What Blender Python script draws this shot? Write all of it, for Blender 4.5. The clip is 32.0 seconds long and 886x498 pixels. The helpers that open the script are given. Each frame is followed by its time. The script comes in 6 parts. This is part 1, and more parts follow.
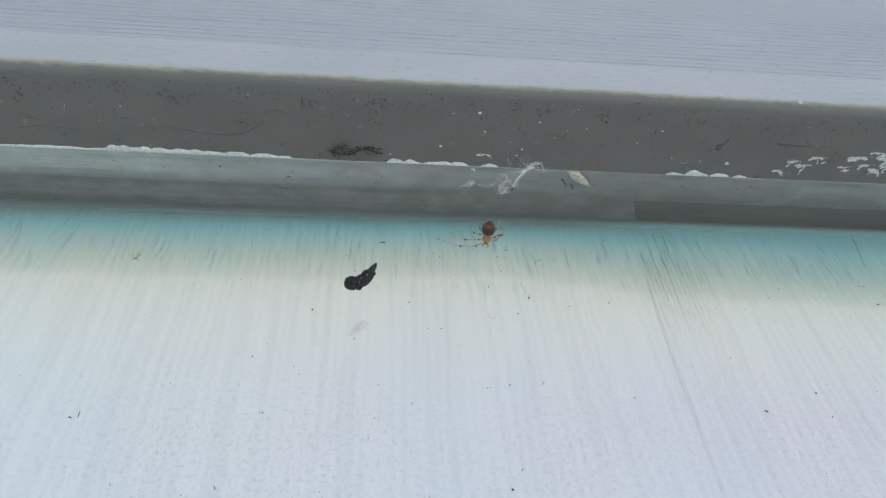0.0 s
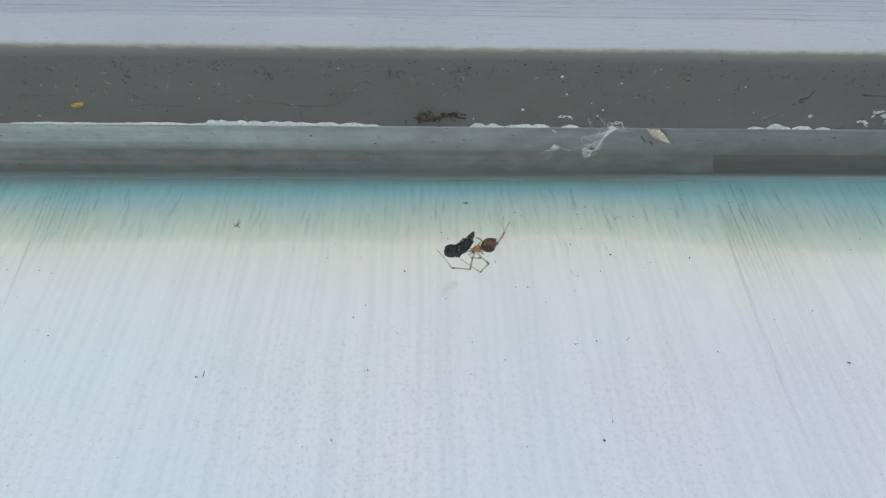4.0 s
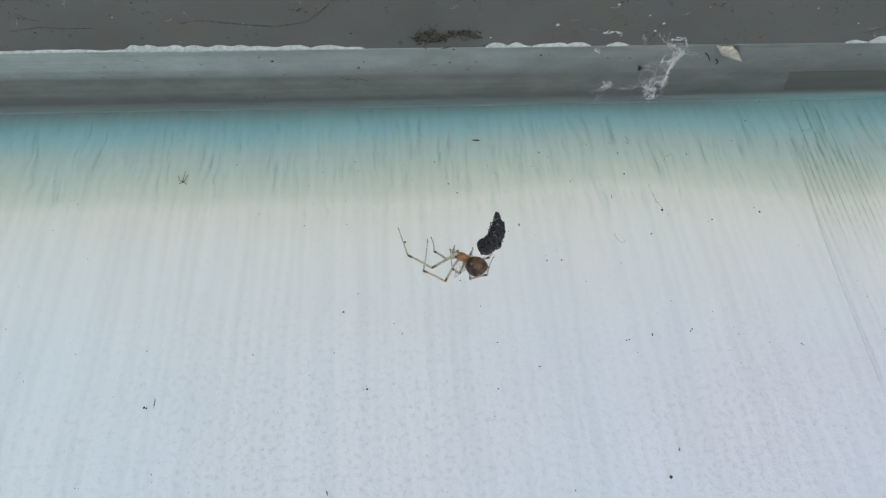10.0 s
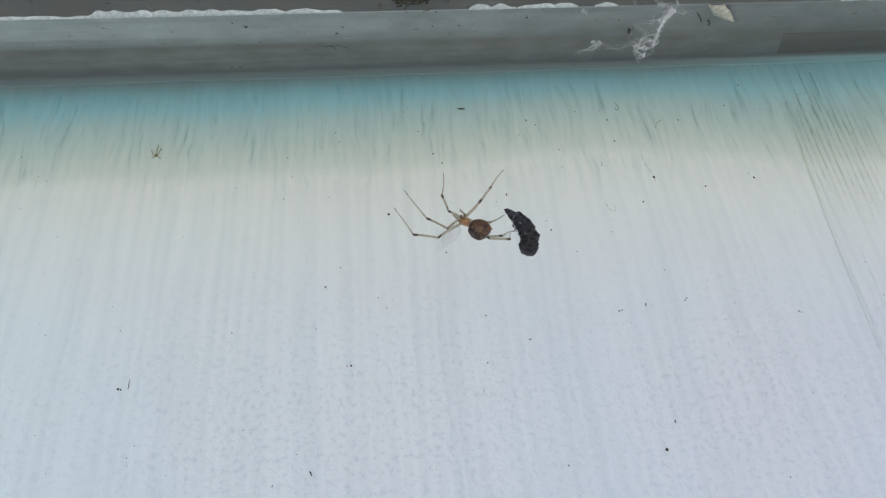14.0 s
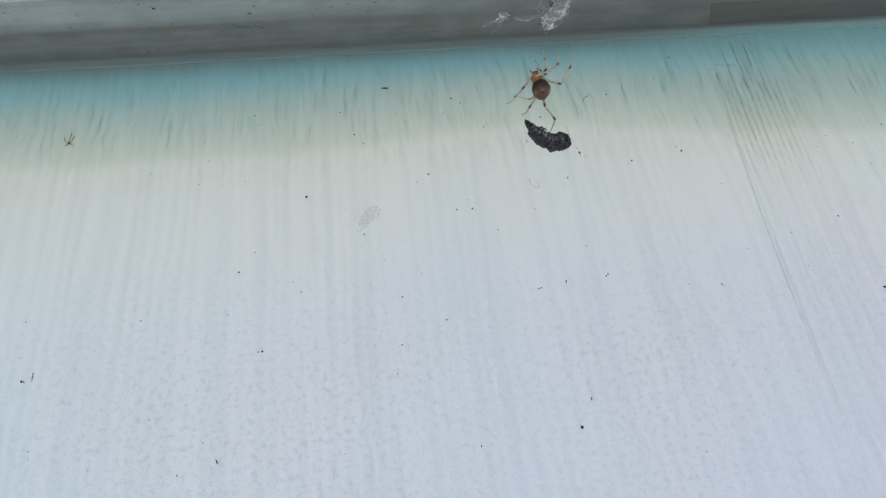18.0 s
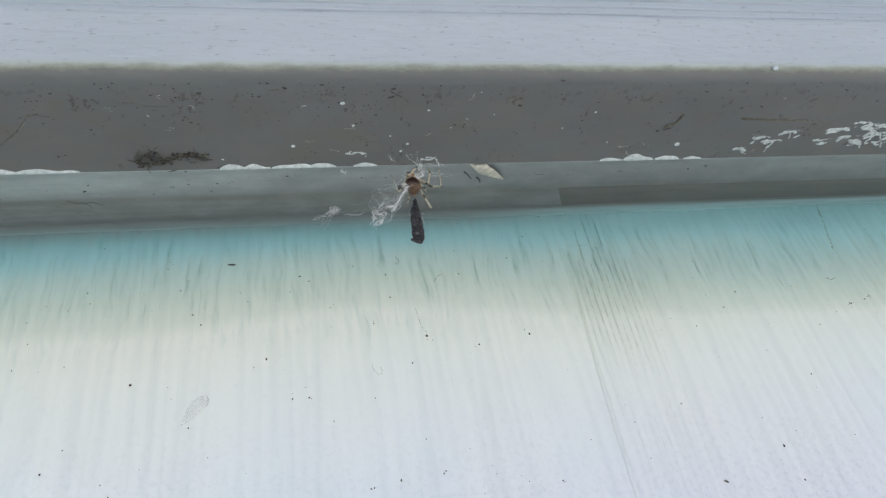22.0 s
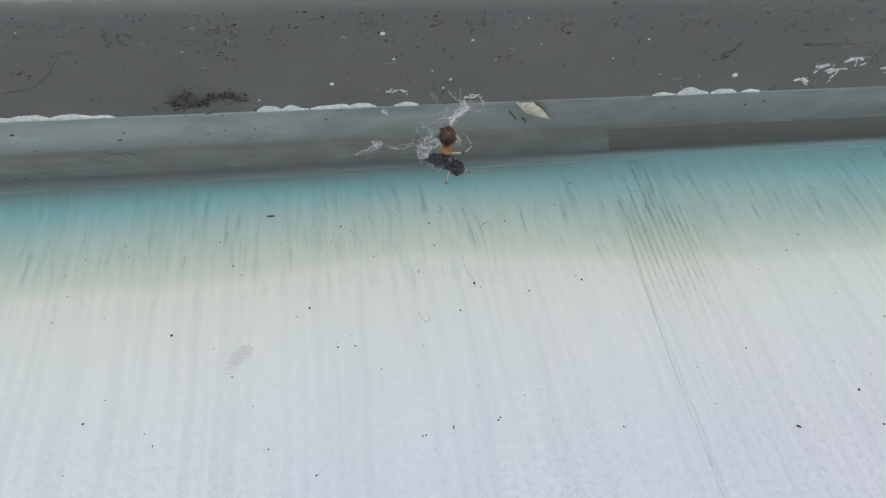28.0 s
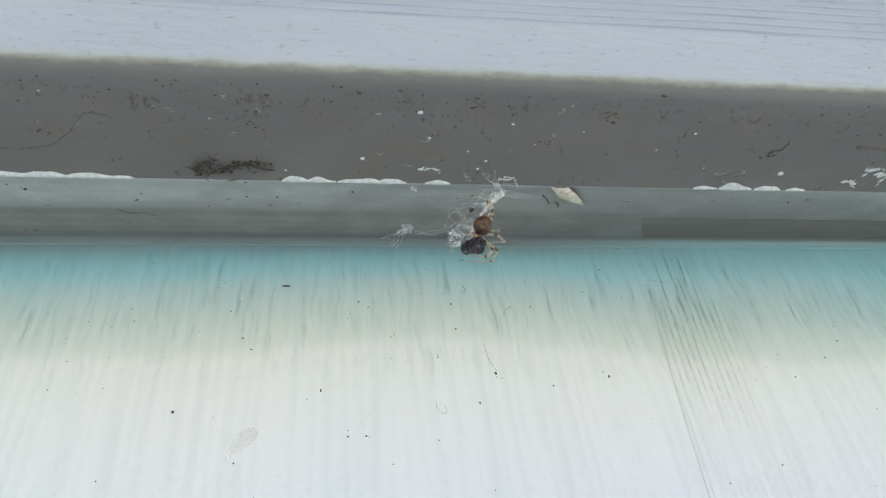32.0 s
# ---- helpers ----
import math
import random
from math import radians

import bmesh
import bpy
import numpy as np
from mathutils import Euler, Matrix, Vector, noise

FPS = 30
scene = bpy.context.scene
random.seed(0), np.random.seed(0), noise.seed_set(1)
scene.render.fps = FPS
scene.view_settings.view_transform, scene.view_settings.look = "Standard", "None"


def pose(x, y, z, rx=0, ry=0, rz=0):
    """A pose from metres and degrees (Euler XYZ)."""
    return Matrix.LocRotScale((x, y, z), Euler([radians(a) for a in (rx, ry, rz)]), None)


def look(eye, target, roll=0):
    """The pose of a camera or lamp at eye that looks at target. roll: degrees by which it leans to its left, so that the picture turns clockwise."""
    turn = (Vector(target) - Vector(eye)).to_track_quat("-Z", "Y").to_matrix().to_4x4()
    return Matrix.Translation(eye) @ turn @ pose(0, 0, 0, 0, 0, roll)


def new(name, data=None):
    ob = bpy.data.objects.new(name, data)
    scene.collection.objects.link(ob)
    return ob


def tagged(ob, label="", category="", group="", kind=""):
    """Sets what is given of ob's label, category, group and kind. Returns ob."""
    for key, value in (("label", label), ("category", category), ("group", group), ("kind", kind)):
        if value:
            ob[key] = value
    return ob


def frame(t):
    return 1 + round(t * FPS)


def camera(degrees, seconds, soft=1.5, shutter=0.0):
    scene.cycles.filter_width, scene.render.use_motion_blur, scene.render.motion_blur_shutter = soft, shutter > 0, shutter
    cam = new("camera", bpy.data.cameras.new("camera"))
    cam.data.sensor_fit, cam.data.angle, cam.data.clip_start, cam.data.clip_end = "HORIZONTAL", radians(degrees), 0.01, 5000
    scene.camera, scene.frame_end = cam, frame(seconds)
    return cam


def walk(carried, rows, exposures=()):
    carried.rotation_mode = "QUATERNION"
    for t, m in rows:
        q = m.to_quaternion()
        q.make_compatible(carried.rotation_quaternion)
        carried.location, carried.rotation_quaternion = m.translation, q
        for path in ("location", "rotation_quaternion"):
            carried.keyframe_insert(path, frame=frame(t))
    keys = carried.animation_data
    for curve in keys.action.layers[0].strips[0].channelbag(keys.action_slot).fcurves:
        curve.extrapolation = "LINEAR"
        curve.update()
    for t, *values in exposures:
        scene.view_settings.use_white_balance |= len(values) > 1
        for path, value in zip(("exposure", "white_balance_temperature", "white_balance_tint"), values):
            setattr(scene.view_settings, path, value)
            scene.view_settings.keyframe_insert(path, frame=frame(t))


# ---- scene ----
cam = camera(62.13, 32.0, 1.3)
# seconds, eye in metres, then yaw, pitch and roll in degrees
PATH = [
    (0, -0.00294, -0.09313, 1.18525, -9.147, 50.243, -5.247),
    (0.5, -0.00188, -0.10051, 1.18493, -9.587, 48.890, -5.613),
    (1, 0.00139, -0.10761, 1.18131, -8.044, 47.521, -4.441),
    (1.5, 0.00100, -0.10559, 1.17675, -6.890, 46.262, -3.115),
    (2, 0.00094, -0.11282, 1.17857, -6.506, 46.647, -2.843),
    (2.5, -0.00281, -0.10112, 1.17953, -5.253, 45.387, -2.181),
    (3, -0.00197, -0.10546, 1.18549, -4.941, 45.764, -3.248),
    (3.5, -0.00587, -0.10549, 1.18604, -4.037, 45.923, -2.782),
    (4, -0.00979, -0.10031, 1.18452, -2.712, 45.432, -1.829),
    (4.5, -0.01383, -0.10111, 1.18547, -2.178, 45.420, -1.587),
    (6.5, -0.01382, -0.09797, 1.18419, -1.219, 44.896, -0.944),
    (7, -0.01339, -0.09756, 1.18448, -1.313, 44.608, -0.945),
    (7.5, -0.01371, -0.09454, 1.19115, -1.596, 43.513, -1.342),
    (7.8, -0.01231, -0.08878, 1.19893, -1.337, 42.326, -0.829),
    (8, -0.00847, -0.08346, 1.20855, -4.208, 38.931, -2.741),
    (8.2, -0.01036, -0.08072, 1.21385, -6.219, 35.921, -4.152),
    (8.5, -0.01383, -0.08285, 1.21649, -5.398, 32.994, -3.969),
    (9, -0.01271, -0.08101, 1.21539, -5.741, 31.889, -4.544),
    (9.5, -0.01194, -0.08461, 1.21806, -5.956, 31.609, -4.934),
    (10, -0.01478, -0.08994, 1.21974, -5.024, 33.296, -4.619),
    (10.5, -0.01765, -0.09026, 1.22098, -4.853, 33.091, -4.692),
    (11, -0.01894, -0.08913, 1.22050, -4.618, 32.990, -4.557),
    (11.5, -0.01901, -0.08804, 1.21871, -5.091, 33.097, -4.875),
    (12, -0.01810, -0.08351, 1.21931, -5.332, 31.895, -4.883),
    (12.5, -0.01587, -0.08708, 1.22012, -5.772, 32.423, -5.300),
    (13, -0.01456, -0.08590, 1.21962, -5.839, 32.513, -5.619),
    (13.5, -0.01446, -0.08498, 1.21954, -5.750, 32.302, -5.781),
    (14, -0.01385, -0.08571, 1.22009, -5.759, 32.118, -5.996),
    (14.5, -0.01246, -0.08564, 1.22054, -5.941, 31.875, -6.263),
    (16.5, -0.00684, -0.08390, 1.21816, -5.827, 31.864, -7.283),
    (17, -0.00647, -0.08387, 1.21868, -5.859, 31.243, -7.340),
    (17.5, -0.00585, -0.08487, 1.21907, -5.964, 31.260, -7.591),
    (18, -0.00362, -0.08398, 1.21909, -6.227, 31.200, -7.755),
    (18.5, -0.00484, -0.08496, 1.21958, -6.414, 31.353, -7.886),
    (19, -0.00594, -0.08150, 1.21855, -6.628, 31.107, -7.659),
    (19.5, -0.00181, -0.08461, 1.22154, -7.680, 32.815, -8.161),
    (19.8, 0.00436, -0.08838, 1.22530, -10.297, 36.809, -9.668),
    (20, 0.00595, -0.09264, 1.22802, -13.222, 37.777, -10.774),
    (20.2, 0.01091, -0.09344, 1.22949, -13.998, 39.277, -11.448),
    (20.5, 0.01499, -0.09495, 1.23006, -15.582, 39.946, -12.549),
    (21, 0.01092, -0.09059, 1.22868, -15.429, 39.397, -12.224),
    (21.5, 0.01180, -0.08858, 1.22728, -15.402, 39.691, -12.488),
    (22, 0.00956, -0.08797, 1.22631, -14.684, 39.512, -12.088),
    (22.5, 0.01104, -0.08612, 1.22569, -14.807, 39.776, -12.400),
    (23, 0.00944, -0.08515, 1.22721, -13.892, 39.739, -11.905),
    (23.5, 0.00569, -0.08164, 1.22651, -13.084, 39.607, -11.456),
    (24, 0.00691, -0.08072, 1.22627, -13.098, 39.483, -11.541),
    (24.5, 0.00703, -0.08006, 1.22577, -12.982, 39.682, -11.971),
    (25, 0.00649, -0.08151, 1.22630, -12.909, 39.934, -12.077),
    (25.5, 0.00732, -0.08229, 1.22636, -12.566, 39.783, -11.922),
    (27.5, 0.00763, -0.08239, 1.22541, -11.801, 39.544, -11.693),
    (28, 0.00783, -0.08005, 1.22439, -11.511, 39.411, -11.438),
    (28.5, 0.00724, -0.07891, 1.22341, -11.182, 39.394, -11.184),
    (29, 0.00854, -0.08017, 1.22391, -11.625, 39.806, -11.412),
    (29.5, 0.00591, -0.08298, 1.22664, -11.309, 41.013, -10.587),
    (29.8, 0.00812, -0.07653, 1.22956, -11.099, 42.411, -9.851),
    (30, 0.00469, -0.07813, 1.23062, -11.424, 42.883, -9.282),
    (30.2, 0.00378, -0.08146, 1.23176, -11.360, 43.752, -8.331),
    (30.5, 0.00557, -0.08127, 1.23460, -12.694, 43.125, -8.223),
    (31, 0.00713, -0.08229, 1.23500, -12.634, 43.748, -8.060),
    (31.5, 0.00752, -0.08182, 1.23481, -11.606, 43.335, -7.720),
    (32, 0.00608, -0.07971, 1.23196, -11.836, 42.792, -7.804),
]


def view(x, y, z, yaw, pitch, roll):
    return pose(x, y, z, 0, 0, yaw) @ pose(0, 0, 0, 90 + pitch, 0, 0) @ pose(0, 0, 0, 0, 0, roll)


# seconds, stops, kelvin, tint
EXPOSURE = [(0, 0.27, 6500, 10), (1, 0.20, 6450, 10), (2, 0.31, 6450, 10), (4, 0.27, 6450, 10), (7, 0.17, 6400, 10), (10, 0.18, 6500, 10), (12, 0.12, 6500, 10), (13, 0.19, 6500, 10), (14, 0.13, 6500, 10), (17, 0.16, 6450, 10), (19, 0.16, 6450, 10), (19.6, 0.24, 6500, 10),
            (20.3, 0.52, 6540, 10), (21, 0.45, 6540, 10), (25, 0.36, 6540, 10), (28, 0.28, 6540, 10), (29, 0.32, 6540, 10), (30.3, 0.50, 6650, 10), (31, 0.58, 6720, 10), (32, 0.52, 6650, 10)]
walk(cam, [(t, view(*row)) for t, *row in PATH], EXPOSURE)

# ---- light: a hazy sky, and a sun behind the house that lights the paving ----
Z0 = 1.3
SUN_ELEVATION, SUN_ROTATION = 62, 20
world = bpy.data.worlds.new("hazy_sky")
scene.world = world
world.use_nodes = True
wn = world.node_tree
sky = wn.nodes.new("ShaderNodeTexSky")
sky.sky_type, sky.sun_disc = "NISHITA", False
sky.sun_elevation, sky.sun_rotation = radians(SUN_ELEVATION), radians(SUN_ROTATION)
sky.dust_density, sky.air_density, sky.ozone_density = 5.0, 1.0, 1.0
wn.nodes["Background"].inputs["Strength"].default_value = 0.15
wn.links.new(sky.outputs["Color"], wn.nodes["Background"].inputs["Color"])
# the sun stands behind the house: the wall is in shade, the pale paving before it is lit
sun = new("sun", bpy.data.lights.new("sun", "SUN"))
sun.data.energy, sun.data.angle, sun.data.color = 5.0, radians(0.5), (1.0, 0.97, 0.93)
up = radians(SUN_ELEVATION)
sun.matrix_world = look((math.sin(radians(SUN_ROTATION)) * math.cos(up), math.cos(radians(SUN_ROTATION)) * math.cos(up), math.sin(up)), (0, 0, 0))



# ---- materials ----
def mat(name, base, rough=0.6, metal=0.0, spec=0.5):
    m = bpy.data.materials.new(name)
    m.use_nodes = True
    b = m.node_tree.nodes["Principled BSDF"]
    b.inputs["Base Color"].default_value = (*base, 1)
    b.inputs["Roughness"].default_value, b.inputs["Metallic"].default_value = rough, metal
    b.inputs["Specular IOR Level"].default_value = spec
    return m


def node(m, kind, **values):
    n = m.node_tree.nodes.new(kind)
    for key, value in values.items():
        n.inputs[key].default_value = value
    return n


def link(m, a, b):
    m.node_tree.links.new(a, b)


def shader(m):
    return m.node_tree.nodes["Principled BSDF"]


def coords(m, scale=(1, 1, 1), place=(0, 0, 0), turn=(0, 0, 0)):
    tc = node(m, "ShaderNodeTexCoord")
    mp = node(m, "ShaderNodeMapping")
    mp.inputs["Scale"].default_value, mp.inputs["Location"].default_value = scale, place
    mp.inputs["Rotation"].default_value = [radians(a) for a in turn]
    link(m, tc.outputs["Object"], mp.inputs["Vector"])
    return mp.outputs["Vector"]


def noisy(m, scale, size=1.0, detail=4.0, rough=0.55, **more):
    n = node(m, "ShaderNodeTexNoise", Scale=size, Detail=detail, Roughness=rough)
    link(m, coords(m, scale, **more), n.inputs["Vector"])
    return n.outputs["Fac"]


def swept(m, scale, sway, size=120.0, detail=3.0, rough=0.5, turn=0.0):
    """Streaks whose course sways from side to side, in metres."""
    bend = node(m, "ShaderNodeTexNoise", Scale=size, Detail=2.0)
    link(m, coords(m, (1.0, 1.0, 0.7)), bend.inputs["Vector"])
    shift, add = node(m, "ShaderNodeVectorMath"), node(m, "ShaderNodeVectorMath")
    shift.operation = "MULTIPLY_ADD"
    shift.inputs[1].default_value, shift.inputs[2].default_value = (sway, 0, 0), (-0.5 * sway, 0, 0)
    link(m, bend.outputs["Color"], shift.inputs[0])
    tc = node(m, "ShaderNodeTexCoord")
    link(m, tc.outputs["Object"], add.inputs[0])
    link(m, shift.outputs[0], add.inputs[1])
    mp = node(m, "ShaderNodeMapping")
    mp.inputs["Scale"].default_value, mp.inputs["Rotation"].default_value = scale, (0, radians(turn), 0)
    link(m, add.outputs[0], mp.inputs["Vector"])
    n = node(m, "ShaderNodeTexNoise", Scale=1.0, Detail=detail, Roughness=rough)
    link(m, mp.outputs["Vector"], n.inputs["Vector"])
    return n.outputs["Fac"]


def ramp(m, fac, stops, smooth=False):
    n = node(m, "ShaderNodeValToRGB")
    n.color_ramp.interpolation = "EASE" if smooth else "LINEAR"
    for i, (at, colour) in enumerate(stops):
        e = n.color_ramp.elements[i] if i < 2 else n.color_ramp.elements.new(at)
        e.position = at
        e.color = (*colour, 1) if isinstance(colour, tuple) else (colour, colour, colour, 1)
    link(m, fac, n.inputs["Fac"])
    return n.outputs["Color"]


def mixed(m, fac, a, b, how="MIX"):
    n = m.node_tree.nodes.new("ShaderNodeMix")
    n.data_type, n.blend_type = "RGBA", how
    for value, socket in ((fac, n.inputs[0]), (a, n.inputs[6]), (b, n.inputs[7])):
        if isinstance(value, tuple):
            socket.default_value = (*value, 1)
        elif isinstance(value, (int, float)):
            socket.default_value = (value, value, value, 1) if socket.type == "RGBA" else value
        else:
            link(m, value, socket)
    return n.outputs[2]


def maths(m, how, a, b=0.0):
    n = m.node_tree.nodes.new("ShaderNodeMath")
    n.operation = how
    for value, socket in ((a, n.inputs[0]), (b, n.inputs[1])):
        if isinstance(value, (int, float)):
            socket.default_value = value
        else:
            link(m, value, socket)
    return n.outputs[0]


def bump(m, height, distance, strength=1.0, after=None):
    n = node(m, "ShaderNodeBump", Strength=strength, Distance=distance)
    link(m, height, n.inputs["Height"])
    if after is not None:
        link(m, after, n.inputs["Normal"])
    return n.outputs["Normal"]


def finish(m, colour=None, normal=None, rough=None):
    for value, key in ((colour, "Base Color"), (normal, "Normal"), (rough, "Roughness")):
        if value is not None:
            link(m, value, shader(m).inputs[key])
    return m


def axis(m, which, low, high):
    """How far a point lies between two object coordinates, 0 to 1."""
    tc, sep, mr = node(m, "ShaderNodeTexCoord"), node(m, "ShaderNodeSeparateXYZ"), node(m, "ShaderNodeMapRange")
    link(m, tc.outputs["Object"], sep.inputs[0])
    link(m, sep.outputs[which], mr.inputs["Value"])
    mr.inputs["From Min"].default_value, mr.inputs["From Max"].default_value = low, high
    return mr.outputs["Result"]


def lean(m, slope):
    """A point's x, followed down a course that leans by that slope."""
    tc, sep = node(m, "ShaderNodeTexCoord"), node(m, "ShaderNodeSeparateXYZ")
    link(m, tc.outputs["Object"], sep.inputs[0])
    return maths(m, "SUBTRACT", sep.outputs["X"], maths(m, "MULTIPLY", sep.outputs["Z"], slope))


def span(m, value, low, high):
    """How far a value lies between two others, 0 to 1."""
    mr = node(m, "ShaderNodeMapRange")
    link(m, value, mr.inputs["Value"])
    mr.inputs["From Min"].default_value, mr.inputs["From Max"].default_value = low, high
    return mr.outputs["Result"]


def combed(m, slope, x0, x1, z0, z1, count):
    """Grooves that a stiff brush combed side by side into the wet paint: 1 in a groove, 0 elsewhere."""
    across = span(m, lean(m, slope), x0, x1)
    sway = maths(m, "MULTIPLY", maths(m, "SUBTRACT", noisy(m, (260, 1, 60), 1.0, 3, 0.6), 0.5), 0.05)
    comb = maths(m, "SINE", maths(m, "MULTIPLY", maths(m, "ADD", across, sway), 6.2832 * count))
    down = maths(m, "ADD", axis(m, "Z", z1, z0), maths(m, "MULTIPLY", maths(m, "SUBTRACT", noisy(m, (420, 1, 70), 1.0, 3, 0.6), 0.5), 0.5))
    inside = maths(m, "MULTIPLY", ramp(m, across, [(0.0, 0.0), (0.04, 1.0), (0.85, 0.85), (1.0, 0.0)]), ramp(m, down, [(0.0, 0.0), (0.35, 0.5), (0.80, 1.0), (0.97, 1.0), (1.0, 0.0)]))
    broken = ramp(m, noisy(m, (900, 1, 700), 1.0, 3, 0.6), [(0.42, 0.30), (0.56, 1.0)])
    return maths(m, "MULTIPLY", maths(m, "MULTIPLY", ramp(m, comb, [(0.68, 0.0), (0.97, 1.0)]), broken), inside)


def wall_paint():
    """White gloss paint brushed down a grained board, over an older blue-green coat that shows at the top, with shade
    under the sill painted in.
    """
    m = mat("brushed_wall_paint", (0.8, 0.8, 0.8), 0.5)
    wave = node(m, "ShaderNodeTexWave", Scale=165.0, Distortion=11.0, Detail=3.0)
    wave.inputs["Detail Scale"].default_value, wave.inputs["Detail Roughness"].default_value = 0.55, 0.6
    link(m, coords(m, (1, 1, 0.10)), wave.inputs["Vector"])
    ripples = swept(m, (360, 1, 16), 0.004, 60.0, 1, 0.5)
    grain = maths(m, "ADD", maths(m, "MULTIPLY", wave.outputs["Fac"], 0.16), maths(m, "MULTIPLY", ripples, 0.84))
    threads = swept(m, (1500, 1, 26), 0.003, 60.0, 3, 0.6)
    strokes = swept(m, (900, 1, 60), 0.003, 90.0, 4, 0.6)
    slant = swept(m, (1050, 1, 95), 0.0030, 130.0, 3, 0.55, 9)
    tufts = noisy(m, (190, 1, 130), 1.0, 3, 0.5)
    orange_peel = noisy(m, (1250, 900, 1300), 1.0, 4, 0.62)
    patches = noisy(m, (30, 30, 30), 1.0, 3, 0.5)
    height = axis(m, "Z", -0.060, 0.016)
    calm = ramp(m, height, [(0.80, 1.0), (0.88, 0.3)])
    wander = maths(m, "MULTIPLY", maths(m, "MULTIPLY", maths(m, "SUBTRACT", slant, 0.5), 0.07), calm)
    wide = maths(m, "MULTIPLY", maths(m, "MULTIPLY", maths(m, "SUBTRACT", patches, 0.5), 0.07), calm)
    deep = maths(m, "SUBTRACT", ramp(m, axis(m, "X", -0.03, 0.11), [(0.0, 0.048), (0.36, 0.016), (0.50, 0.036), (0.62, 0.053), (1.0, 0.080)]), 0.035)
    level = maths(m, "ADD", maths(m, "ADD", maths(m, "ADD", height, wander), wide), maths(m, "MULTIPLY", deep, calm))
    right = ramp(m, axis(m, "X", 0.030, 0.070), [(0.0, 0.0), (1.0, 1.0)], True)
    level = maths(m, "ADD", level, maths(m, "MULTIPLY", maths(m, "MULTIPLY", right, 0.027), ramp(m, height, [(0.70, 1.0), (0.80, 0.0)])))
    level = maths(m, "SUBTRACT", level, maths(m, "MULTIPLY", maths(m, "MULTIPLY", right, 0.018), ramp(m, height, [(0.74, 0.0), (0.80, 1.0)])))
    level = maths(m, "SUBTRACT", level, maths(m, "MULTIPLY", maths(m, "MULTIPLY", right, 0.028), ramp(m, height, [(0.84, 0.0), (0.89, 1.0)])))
    # top stops grey and darken towards the joint: corner shade painted into the tint
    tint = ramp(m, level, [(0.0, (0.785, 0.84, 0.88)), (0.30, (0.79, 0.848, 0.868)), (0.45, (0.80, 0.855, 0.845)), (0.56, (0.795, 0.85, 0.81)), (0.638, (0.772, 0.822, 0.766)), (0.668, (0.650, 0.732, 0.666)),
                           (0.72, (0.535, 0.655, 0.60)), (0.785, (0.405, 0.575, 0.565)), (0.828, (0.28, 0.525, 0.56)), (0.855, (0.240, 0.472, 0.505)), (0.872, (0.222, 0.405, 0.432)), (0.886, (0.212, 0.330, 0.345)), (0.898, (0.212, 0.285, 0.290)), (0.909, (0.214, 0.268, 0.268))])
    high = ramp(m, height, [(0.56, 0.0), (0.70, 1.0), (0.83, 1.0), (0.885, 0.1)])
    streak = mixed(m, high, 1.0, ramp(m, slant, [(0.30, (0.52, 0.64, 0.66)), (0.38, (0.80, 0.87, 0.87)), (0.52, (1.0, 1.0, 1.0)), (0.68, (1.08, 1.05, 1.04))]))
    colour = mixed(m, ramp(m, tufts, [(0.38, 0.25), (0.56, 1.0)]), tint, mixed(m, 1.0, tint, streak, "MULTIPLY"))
    colour = mixed(m, 1.0, colour, ramp(m, grain, [(0.34, (0.942, 0.953, 0.957)), (0.60, (1.0, 1.0, 1.0))]), "MULTIPLY")
    colour = mixed(m, ramp(m, patches, [(0.40, 0.15), (0.60, 1.0)]), colour, mixed(m, 1.0, colour, ramp(m, threads, [(0.27, (0.93, 0.95, 0.955)), (0.36, (1.0, 1.0, 1.0))]), "MULTIPLY"))
    colour = mixed(m, 0.08, colour, mixed(m, 1.0, colour, ramp(m, strokes, [(0.30, 0.88), (0.50, 1.0)]), "MULTIPLY"))
    cloud = noisy(m, (26, 26, 18), 1.0, 3, 0.5)
    colour = mixed(m, 1.0, colour, ramp(m, cloud, [(0.38, (0.97, 1.0, 1.01)), (0.62, (1.01, 1.0, 0.99))]), "MULTIPLY")
    low = ramp(m, height, [(0.25, 1.0), (0.55, 0.0)])
    colour = mixed(m, low, colour, mixed(m, 1.0, colour, ramp(m, axis(m, "X", -0.06, 0.06), [(0.0, (0.99, 1.03, 1.02)), (1.0, (0.985, 0.955, 0.99))]), "MULTIPLY"))
    peel = ramp(m, orange_peel, [(0.36, (0.86, 0.88, 0.905)), (0.47, (0.985, 0.985, 0.99)), (0.56, (1.0, 1.0, 1.0))])
    colour = mixed(m, maths(m, "MULTIPLY", ramp(m, height, [(0.18, 1.0), (0.46, 0.12)]), ramp(m, cloud, [(0.40, 0.45), (0.60, 1.0)])), colour, mixed(m, 1.0, colour, peel, "MULTIPLY"))
    dust = ramp(m, noisy(m, (700, 700, 500), 1.0, 5, 0.7), [(0.30, 0.80), (0.44, 1.0)])
    colour = mixed(m, 0.22, colour, mixed(m, 1.0, colour, dust, "MULTIPLY"))
    # combed brush marks beside two laps in the paint, with dirt in their grooves and the ridge's shaded side painted in
    grooves = maths(m, "ADD", combed(m, 0.037, 0.0532, 0.0642, -0.0012, -0.0265, 11), maths(m, "MULTIPLY", combed(m, -0.105, -0.0865, -0.0765, 0.0045, -0.0180, 10), 0.8))
    grooves = maths(m, "ADD", grooves, maths(m, "MULTIPLY", combed(m, 0.037, 0.0542, 0.0660, -0.0300, -0.0500, 12), 0.25))
